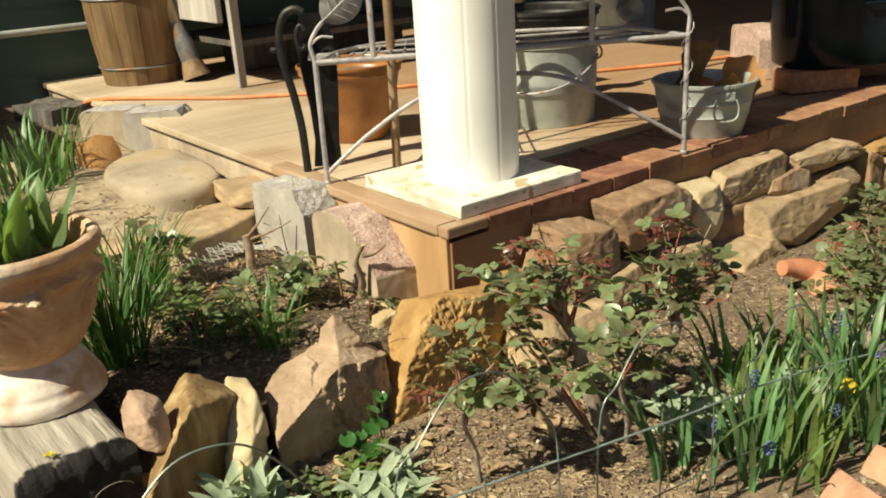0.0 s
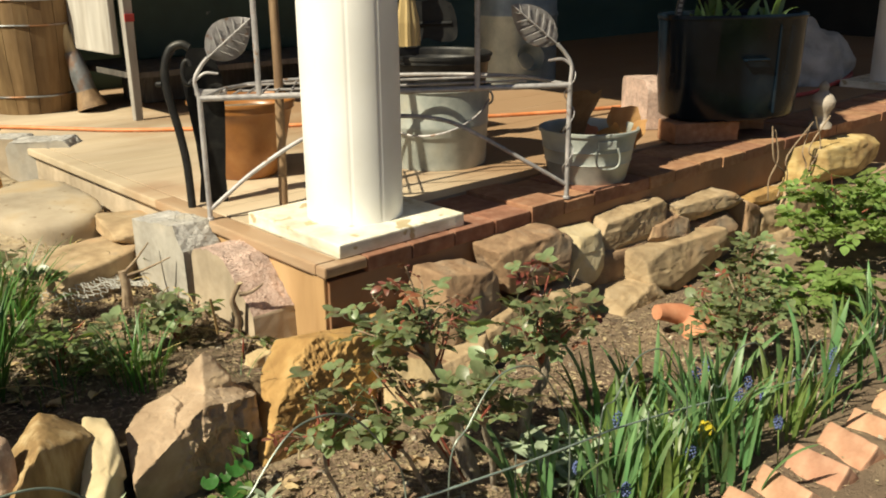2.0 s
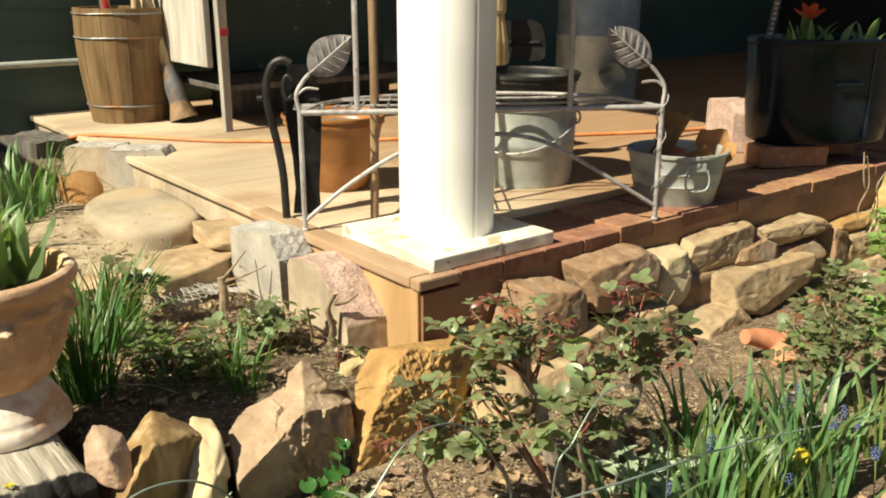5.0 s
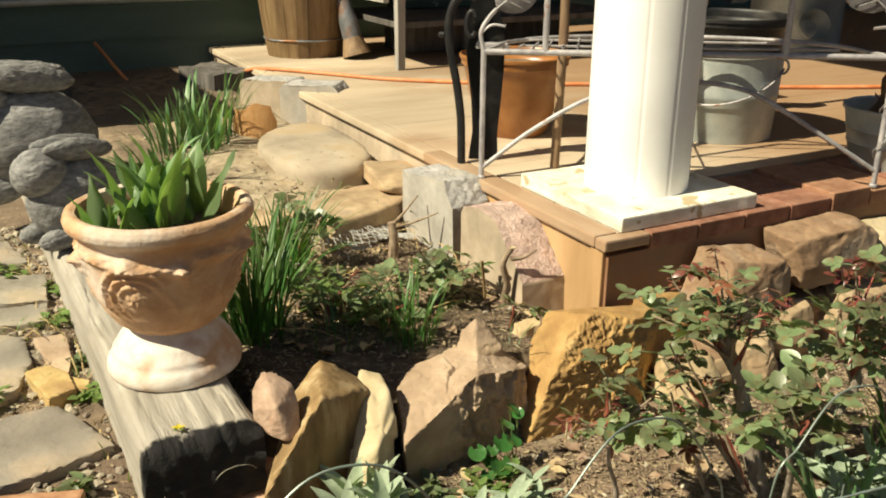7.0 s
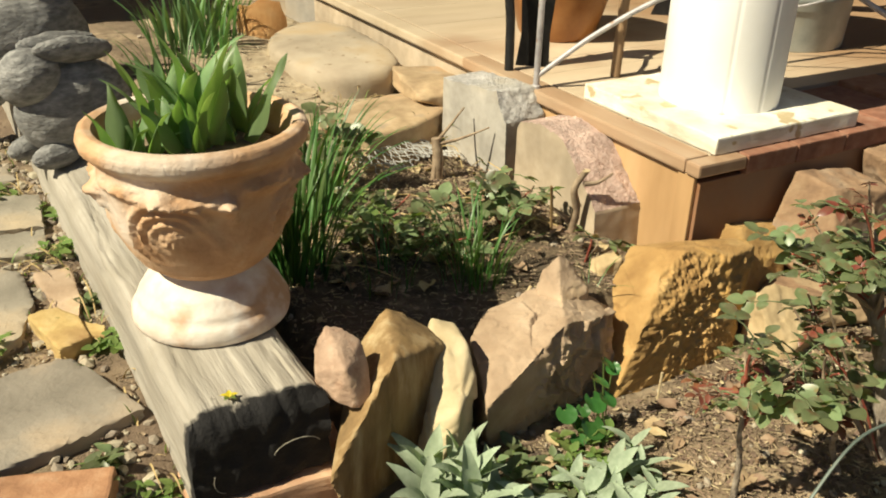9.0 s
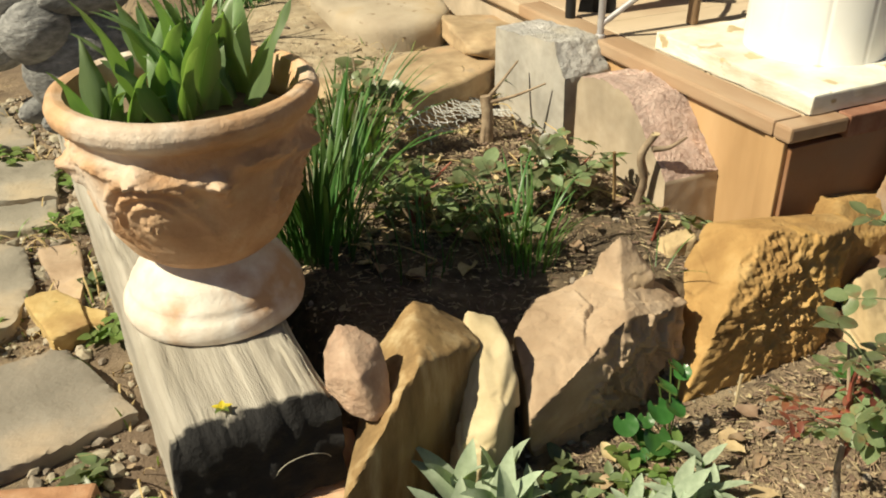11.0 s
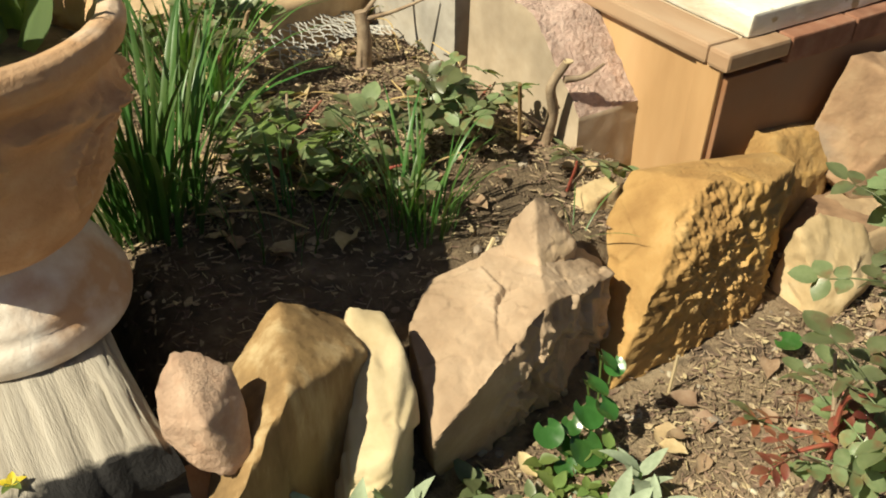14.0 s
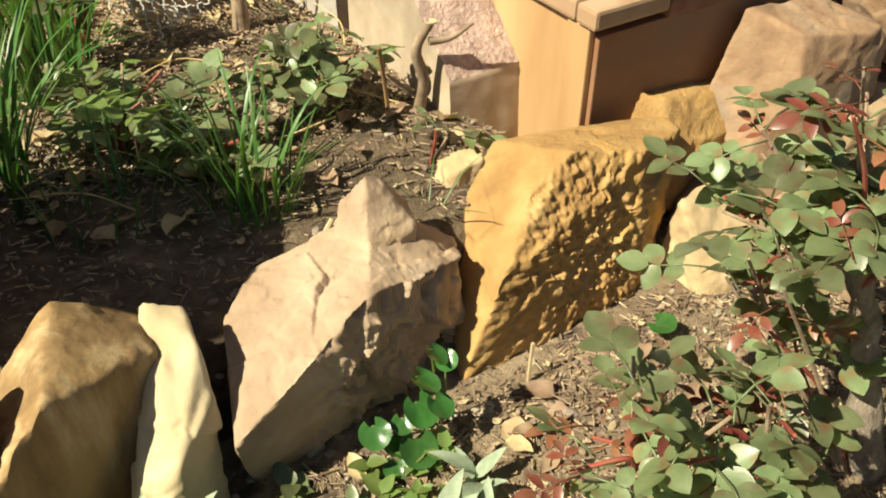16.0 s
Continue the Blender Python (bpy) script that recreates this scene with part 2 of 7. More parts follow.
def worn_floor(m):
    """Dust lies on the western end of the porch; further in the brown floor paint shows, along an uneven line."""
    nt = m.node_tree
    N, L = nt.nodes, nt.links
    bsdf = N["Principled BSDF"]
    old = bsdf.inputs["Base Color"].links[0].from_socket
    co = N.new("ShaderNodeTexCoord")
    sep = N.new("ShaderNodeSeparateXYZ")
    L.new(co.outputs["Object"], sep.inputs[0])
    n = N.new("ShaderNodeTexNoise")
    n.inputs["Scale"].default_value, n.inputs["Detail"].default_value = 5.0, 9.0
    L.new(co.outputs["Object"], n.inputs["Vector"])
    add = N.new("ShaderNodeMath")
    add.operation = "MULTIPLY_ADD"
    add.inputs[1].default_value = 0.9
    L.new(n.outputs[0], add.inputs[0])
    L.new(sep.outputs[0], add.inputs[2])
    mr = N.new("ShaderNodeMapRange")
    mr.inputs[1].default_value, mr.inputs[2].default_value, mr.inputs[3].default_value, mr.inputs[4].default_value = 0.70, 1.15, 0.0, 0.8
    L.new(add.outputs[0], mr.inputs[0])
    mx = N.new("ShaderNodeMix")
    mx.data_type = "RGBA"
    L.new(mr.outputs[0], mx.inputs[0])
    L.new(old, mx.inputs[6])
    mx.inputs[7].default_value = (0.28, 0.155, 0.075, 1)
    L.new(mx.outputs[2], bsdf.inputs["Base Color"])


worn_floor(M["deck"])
M["siding"] = material("dark_green_siding", [(0.040, 0.080, 0.068), (0.058, 0.105, 0.090), (0.075, 0.125, 0.108)], 8, 0.55, 0.2, 40, dist=0.001, stretch=(0.3, 1, 1))
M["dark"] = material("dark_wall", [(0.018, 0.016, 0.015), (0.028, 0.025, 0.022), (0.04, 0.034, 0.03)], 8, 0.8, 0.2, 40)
M["ceiling"] = material("porch_ceiling_paint", [(0.30, 0.28, 0.25), (0.38, 0.36, 0.32), (0.44, 0.41, 0.37)], 6, 0.7, 0.2, 40)


# ---------------------------------------------------------------- building helpers
def link(name, bm, mat, smooth=False):
    me = bpy.data.meshes.new(name)
    bm.normal_update()
    bm.to_mesh(me)
    bm.free()
    if mat is not None:
        for one in (mat if isinstance(mat, (list, tuple)) else [mat]):
            me.materials.append(one)
    if smooth:
        me.polygons.foreach_set("use_smooth", [True] * len(me.polygons))
        me.set_sharp_from_angle(angle=radians(55))
    return new(name, me)


def part(name, bm, mat, parent, label="", smooth=False):
    ob = link(name, bm, mat, smooth)
    ob.parent = parent
    if label:
        ob["label"] = label
    return ob


def thing(name, at, label, category, group="", kind=""):
    ob = new(name)
    ob.empty_display_size = 0.05
    ob.matrix_world = at if isinstance(at, Matrix) else Matrix.Translation(at)
    return tagged(ob, label, category, group, kind)


def box_into(bm, lo, hi, m=None, bevel=0.0, index=0):
    c = [(a + b) / 2 for a, b in zip(lo, hi)]
    s = [abs(b - a) for a, b in zip(lo, hi)]
    made = bmesh.ops.create_cube(bm, size=1.0)["verts"]
    for v in made:
        v.co = Vector((v.co.x * s[0] + c[0], v.co.y * s[1] + c[1], v.co.z * s[2] + c[2]))
    if bevel:
        edges = list({e for v in made for e in v.link_edges})
        r = bmesh.ops.bevel(bm, geom=edges, offset=bevel, segments=2, affect="EDGES", profile=0.6)
        made = list({v for f in r["faces"] for v in f.verts} | {v for v in made if v.is_valid})
    if m is not None:
        for v in made:
            v.co = m @ v.co
    if index:
        for f in {f for v in made for f in v.link_faces}:
            f.material_index = index
    return made


def box(lo, hi, bevel=0.0, m=None):
    bm = bmesh.new()
    box_into(bm, lo, hi, m, bevel)
    return bm


def lathe_into(bm, profile, segments=32, cap=True, m=None, wobble=None):
    """Turns a profile of (radius, z) round the z axis."""
    rings = []
    for r, z in profile:
        ring = []
        for i in range(segments):
            a = 2 * math.pi * i / segments
            k = r * (1 + (wobble(a, z) if wobble else 0))
            p = Vector((k * math.cos(a), k * math.sin(a), z))
            ring.append(bm.verts.new(m @ p if m is not None else p))
        rings.append(ring)
    for a, b in zip(rings, rings[1:]):
        for i in range(segments):
            j = (i + 1) % segments
            bm.faces.new((a[i], a[j], b[j], b[i]))
    if cap:
        bm.faces.new(rings[0][::-1])
        bm.faces.new(rings[-1])
    return rings


def lathe(profile, segments=32, cap=True, m=None, wobble=None):
    bm = bmesh.new()
    lathe_into(bm, profile, segments, cap, m, wobble)
    return bm


def tube_into(bm, points, radius, segments=8, closed=False):
    """A round bar along points; radius may be a list."""
    pts = [Vector(p) for p in points]
    n = len(pts)
    rad = radius if isinstance(radius, (list, tuple)) else [radius] * n
    side = None
    rings = []
    for i, p in enumerate(pts):
        if closed:
            d = (pts[(i + 1) % n] - pts[i - 1]).normalized()
        else:
            d = (pts[min(i + 1, n - 1)] - pts[max(i - 1, 0)]).normalized()
        if side is None:
            side = d.orthogonal().normalized()
        side = (side - d * side.dot(d)).normalized()
        up = d.cross(side)
        rings.append([bm.verts.new(p + rad[i] * (math.cos(2 * math.pi * k / segments) * side + math.sin(2 * math.pi * k / segments) * up)) for k in range(segments)])
    pairs = list(zip(rings, rings[1:])) + ([(rings[-1], rings[0])] if closed else [])
    for a, b in pairs:
        for k in range(segments):
            j = (k + 1) % segments
            bm.faces.new((a[k], a[j], b[j], b[k]))
    if not closed:
        bm.faces.new(rings[0][::-1])
        bm.faces.new(rings[-1])


def tube(points, radius, segments=8, closed=False):
    bm = bmesh.new()
    tube_into(bm, points, radius, segments, closed)
    return bm


def curve_points(points, steps=8):
    """A smooth line through points (Catmull-Rom)."""
    p = [Vector(q) for q in points]
    p = [2 * p[0] - p[1]] + p + [2 * p[-1] - p[-2]]
    out = []
    for i in range(1, len(p) - 2):
        for k in range(steps):
            t = k / steps
            out.append(0.5 * (2 * p[i] + (p[i + 1] - p[i - 1]) * t + (2 * p[i - 1] - 5 * p[i] + 4 * p[i + 1] - p[i + 2]) * t * t + (3 * p[i] - p[i - 1] - 3 * p[i + 1] + p[i + 2]) * t ** 3))
    out.append(p[-2])
    return out


def rock_mesh(size, seed, cuts=(), random_cuts=5, depth=0.16, rough=0.05, cells=7, round_=0.0, fine=1.0, strata=0.0):
    """A broken stone: a box with its corners struck off by planes, cut into a net and roughened. size: full lengths."""
    rnd = random.Random(seed)
    bm = bmesh.new()
    bmesh.ops.create_cube(bm, size=1.0)
    planes = [(Vector(p), Vector(n).normalized()) for p, n in cuts]
    for _ in range(random_cuts):
        n = Vector((rnd.choice((-1, 1)) * rnd.uniform(0.3, 1), rnd.choice((-1, 1)) * rnd.uniform(0.3, 1), rnd.choice((-1, 1)) * rnd.uniform(0.3, 1))).normalized()
        reach = 0.5 * (abs(n.x) + abs(n.y) + abs(n.z))
        planes.append((n * (reach - depth * rnd.uniform(0.5, 1.5)), n))
    for p, n in planes:
        g = bm.verts[:] + bm.edges[:] + bm.faces[:]
        r = bmesh.ops.bisect_plane(bm, geom=g, plane_co=p, plane_no=n, clear_outer=True)
        loop = [e for e in r["geom_cut"] if isinstance(e, bmesh.types.BMEdge)]
        if loop:
            bmesh.ops.edgenet_fill(bm, edges=loop)
    for k in range(1, cells):
        for ax in range(3):
            n = Vector((0, 0, 0))
            n[ax] = 1
            bmesh.ops.bisect_plane(bm, geom=bm.verts[:] + bm.edges[:] + bm.faces[:], plane_co=n * (k / cells - 0.5 + 0.02 * rnd.uniform(-1, 1)), plane_no=n)
    bmesh.ops.triangulate(bm, faces=[f for f in bm.faces if len(f.verts) > 4])
    bmesh.ops.remove_doubles(bm, verts=bm.verts, dist=0.012)
    for v in bm.verts:
        v.co = Vector((v.co.x * size[0], v.co.y * size[1], v.co.z * size[2]))
    if round_:
        bmesh.ops.smooth_vert(bm, verts=bm.verts, factor=round_, use_axis_x=True, use_axis_y=True, use_axis_z=True)
        bmesh.ops.smooth_vert(bm, verts=bm.verts, factor=round_, use_axis_x=True, use_axis_y=True, use_axis_z=True)
    bm.normal_update()
    mean = sum(size) / 3
    off = Vector((rnd.uniform(-50, 50), rnd.uniform(-50, 50), rnd.uniform(-50, 50)))
    for v in bm.verts:
        q = v.co / mean + off
        d = noise.noise(q * 2.2) + 0.6 * fine * noise.noise(q * 5.5) + 0.35 * fine * noise.noise(q * 12)
        if strata:
            d += strata * math.sin(v.co.z / mean * 38 + 3 * noise.noise(q * 1.5))
        v.co += v.normal * d * rough * mean
    return bm


def stone(name, at, size, turn, mat, label, seed, category="stone", group="", **kw):
    """A loose stone: turn is (rx, ry, rz) in degrees; at is its middle."""
    ob = link(name, rock_mesh(size, seed, **kw), mat)
    me = ob.data
    angle = kw.get("round_", 0)
    me.polygons.foreach_set("use_smooth", [angle > 0] * len(me.polygons))
    ob.matrix_world = pose(*at, *turn)
    return tagged(ob, label, category, group)

# ---------------------------------------------------------------- ground
DECK = 0.32


def smooth(a, b, x):
    t = min(1.0, max(0.0, (x - a) / (b - a)))
    return t * t * (3 - 2 * t)


def ground_z(x, y):
    """The lie of the land: a raised bed behind the stones, a lower bed in front of them, and the path to the west."""
    low = 0.075
    edge = -0.115
    raised = smooth(edge, edge + 0.07, y) * smooth(-0.66, -0.60, x) * (1 - smooth(-0.12, 0.02, x))
    path = (1 - smooth(-0.80, -0.70, x)) * smooth(-0.22, 0.0, y)
    z = low + 0.10 * raised + 0.062 * path * (1 - raised)
    z += 0.078 * smooth(0.5, 0.9, y) * raised
    far = min(1.0, max(abs(x), abs(y)) / 4)
    z += (0.010 * noise.noise(Vector((x * 5, y * 5, 0))) + 0.006 * noise.noise(Vector((x * 16, y * 16, 3)))) * (1 - 0.5 * far)
    return z


def axis(lo, hi, step, reach):
    out = list(np.arange(lo, hi, step))
    d, a, b = step, lo, hi
    while b < reach:
        d *= 1.45
        b += d
        a -= d
        out.insert(0, a)
        out.append(b)
    return out


def build_ground():
    xs, ys = axis(-1.5, 1.9, 0.02, 300), axis(-1.5, 1.2, 0.02, 300)
    verts = [(x, y, ground_z(x, y)) for y in ys for x in xs]
    w = len(xs)
    faces = [(j * w + i, j * w + i + 1, (j + 1) * w + i + 1, (j + 1) * w + i) for j in range(len(ys) - 1) for i in range(w - 1)]
    me = bpy.data.meshes.new("ground")
    me.from_pydata(verts, [], faces)
    me.polygons.foreach_set("use_smooth", [True] * len(me.polygons))
    me.materials.append(M["soil"])
    me.materials.append(M["shade_soil"])
    me.materials.append(M["sandy"])
    for f in me.polygons:
        x, y, z = f.center
        # the urn-shaded part of the bed gets the darker soil colour
        if -0.64 < x < -0.16 + 0.05 * noise.noise(Vector((y * 9, 0, 0))) and -0.10 < y < 0.20 + 0.10 * noise.noise(Vector((x * 7, 3, 0))):
            f.material_index = 1
        if -0.46 + 0.06 * noise.noise(Vector((y * 8, 5, 0))) < x < 0.05 and 0.46 + 0.08 * noise.noise(Vector((x * 8, 9, 0))) < y < 1.5:
            f.material_index = 2
    return tagged(new("ground", me), "dry brown garden soil with leaf litter in raised and lower beds", "ground", kind="structure")


ground = build_ground()

# ---------------------------------------------------------------- porch
EAST, NORTH = 5.0, 2.45
deck = tagged(link("floor", box((0.0, 0.0215, DECK - 0.04), (EAST, NORTH, DECK - 0.012)), M["trim"]), "dusty tan and brown painted porch floor of boards", "porch floor", kind="structure")


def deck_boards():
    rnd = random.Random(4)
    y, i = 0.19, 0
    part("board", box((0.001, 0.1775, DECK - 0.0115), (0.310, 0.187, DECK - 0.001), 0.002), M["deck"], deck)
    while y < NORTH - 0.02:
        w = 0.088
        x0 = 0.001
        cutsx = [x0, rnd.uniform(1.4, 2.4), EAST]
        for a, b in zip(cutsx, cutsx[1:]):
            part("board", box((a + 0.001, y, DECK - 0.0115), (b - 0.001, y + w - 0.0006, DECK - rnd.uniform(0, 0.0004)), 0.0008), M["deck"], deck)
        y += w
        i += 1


trim = tagged(link("trim", box((-0.047, 0.005, DECK - 0.021), (-0.001, 0.62, DECK), 0.004), M["trim"]), "brown painted edge board along the open side of the porch", "trim", kind="structure")
part("front_trim", box((-0.047, -0.024, DECK - 0.021), (0.046, 0.004, DECK - 0.001), 0.004), M["trim"], trim)
part("side_trim", box((-0.045, 0.6205, DECK - 0.021), (-0.001, NORTH, DECK - 0.001), 0.004), M["deck"], trim, "dusty edge board")
riser = tagged(link("wall_riser", box((-0.036, 0.0212, 0.0), (0.0, 0.60, DECK - 0.0215), 0.002), M["tan"]), "tan painted boards under the porch edge", "riser", kind="structure")
part("dusty_riser", box((-0.030, 0.6005, 0.0), (0.0, NORTH, DECK - 0.0215), 0.002), M["dustface"], riser, "dust-covered boards under the porch edge")
front = tagged(link("wall_front", box((-0.034, -0.0175, 0.0), (EAST, 0.02, DECK - 0.0305), 0.0015), M["riser"]), "red-brown painted porch front under the bricks", "riser", kind="structure")
post = tagged(link("corner_post", box((-0.042, -0.012, 0.02), (-0.0345, 0.0208, DECK - 0.0215), 0.002), M["tan"]), "tan painted wooden post carrying the porch corner", "post", kind="structure")


def edge_bricks():
    """Headers laid flat along the front edge of the porch."""
    coping = tagged(link("coping", box((0.047, 0.021, DECK - 0.030), (EAST, 0.172, DECK - 0.010)), M["mortar"]), "row of red bricks laid along the front edge of the porch", "brick edging", kind="structure")
    rnd = random.Random(8)
    part("corner_board", box((0.001, 0.0045, DECK - 0.0095), (0.046, 0.176, DECK - 0.001), 0.002), M["deck"], coping)
    x = 0.048
    while x < 3.6:
        w = 0.104 + rnd.uniform(-0.003, 0.004)
        dz, dy = rnd.uniform(-0.0035, 0.0015), rnd.uniform(-0.002, 0.002)
        if x < 0.31:
            dz = -0.001
        if 0.40 < x < 0.52:
            dz += 0.006
        b = part("brick", box((x, -0.022 + dy, DECK - 0.030), (x + w, 0.176, DECK + dz), 0.0022), M["brick"], coping)
        x += w + 0.0035
    return coping


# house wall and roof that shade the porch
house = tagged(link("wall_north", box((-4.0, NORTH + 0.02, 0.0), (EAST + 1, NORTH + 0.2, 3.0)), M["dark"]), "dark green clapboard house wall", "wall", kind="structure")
for k in range(24):
    z = 0.02 + k * 0.115
    bm = bmesh.new()
    box_into(bm, (-4.0, NORTH - 0.002, z), (EAST + 1, NORTH + 0.018, z + 0.122), None)
    for v in bm.verts:
        if v.co.z > z + 0.06:
            v.co.y = max(v.co.y, NORTH + 0.012) if v.co.y < NORTH + 0.01 else v.co.y
    part("clapboard", bm, M["siding"], house)
# added wall out of view; its height sets the shade on this corner
tagged(link("wall_west", box((-1.40, 1.50, 0.0), (-1.25, NORTH + 0.02, 1.38)), M["siding"]), "added unseen wall that shades the corner west of the porch", "wall", kind="structure")
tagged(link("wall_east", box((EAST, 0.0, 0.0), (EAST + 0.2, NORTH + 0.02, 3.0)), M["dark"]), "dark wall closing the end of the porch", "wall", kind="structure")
roof = tagged(link("ceiling", box((-0.03, 0.105, 2.30), (EAST + 0.2, NORTH + 0.2, 2.42)), M["ceiling"]), "painted porch ceiling and roof edge", "ceiling", kind="structure")

# ---------------------------------------------------------------- columns
def column(x, y, r, label):
    t = thing("porch_column", (x, y, DECK), label, "column", "porch columns")
    bm = box((-0.152, -0.152, 0.0), (0.152, 0.152, 0.026), 0.003)
    bmesh.ops.subdivide_edges(bm, edges=[e for e in bm.edges if e.calc_length() > 0.05], cuts=14, use_grid_fill=True)
    for v in bm.verts:
        v.co += Vector((noise.noise(v.co * 60), noise.noise(v.co * 60 + Vector((9, 0, 0))), noise.noise(v.co * 50 + Vector((0, 7, 0))))) * 0.0011
    part("plinth", bm, M["flaky"], t, "square white-painted wooden plinth with flaking paint")
    prof = [(r, 0.026), (r * 1.0, 0.3), (r * 0.99, 1.0), (r * 0.95, 1.9)]
    part("shaft", lathe(prof, 240, True, None, lambda a, z: -0.014 * max(0, 1 - abs(((a * 10 / (2 * math.pi) + 0.10) % 1) - 0.5) / 0.05)), M["white"], t, "", True)
    part("capital", lathe([(r * 0.95, 1.9), (r * 1.15, 1.903), (r * 1.2, 1.98)], 48), M["white"], t, "", True)
    return t


column(0.152, 0.148, 0.094, "round white-painted porch column on a square plinth")
column(2.86, 0.20, 0.094, "round white-painted porch column standing in the shade")

# ---------------------------------------------------------------- timber and urn
def timber():
    t = thing("landscape_timber", (-0.728, -0.142, 0.0), "weathered grey landscaping timber with a charred black end", "timber")
    bm = bmesh.new()
    box_into(bm, (-0.074, 0.0, 0.125), (0.074, 1.9, 0.225), None)
    bmesh.ops.subdivide_edges(bm, edges=[e for e in bm.edges if abs(e.verts[0].co.y - e.verts[1].co.y) > 1], cuts=95)
    bmesh.ops.subdivide_edges(bm, edges=[e for e in bm.edges if abs(e.verts[0].co.x - e.verts[1].co.x) > 0.1], cuts=48)
    bmesh.ops.subdivide_edges(bm, edges=[e for e in bm.edges if abs(e.verts[0].co.z - e.verts[1].co.z) > 0.05], cuts=12)
    for v in bm.verts:
        c = v.co.copy()
        ex, ez, ey = (0.074 - abs(c.x)) / 0.074, (0.225 - c.z) / 0.1, c.y
        wear = 0.010 * math.exp(-max(ex * 0.074, ez * 0.1 if c.z > 0.17 else 1) / 0.008)
        v.co.z -= wear
        v.co.x -= math.copysign(wear * 0.8, c.x)
        if ey < 0.03:
            v.co.y += 0.006 * noise.noise(c * 55) + 0.012 * max(0, 1 - (0.225 - c.z) / 0.02)
        groove = noise.noise(Vector((c.x * 130, c.y * 2.2, c.z * 130)))
        v.co.z += 0.0016 * groove + 0.003 * noise.noise(c * 14)
        check = abs(noise.noise(Vector((c.x * 45, c.y * 4.5, 7))))
        if c.z > 0.2 and check < 0.05:
            v.co.z -= 0.004 * (1 - check / 0.05)
        v.co.x += 0.002 * noise.noise(c * 30)
    ob = link("log", bm, M["tie"], True)
    ob.parent = t
    part("ring_crack", tube([(0.035 + 0.026 * math.cos(a), -0.0035, 0.158 + 0.015 * math.sin(a)) for a in np.linspace(0.3, 2.9, 14)], 0.0005, 5), M["flag"], t, "thin grey ring crack in the burnt end")
    part("ring_crack", tube([(-0.042 + 0.012 * math.cos(a), -0.0035, 0.150 + 0.016 * math.sin(a)) for a in np.linspace(2.6, 4.6, 10)], 0.0005, 5), M["flag"], t, "thin grey ring crack in the burnt end")
    t.matrix_world = pose(-0.728, -0.142, 0.0, 0, 0, 0.9)
    return t


timber()


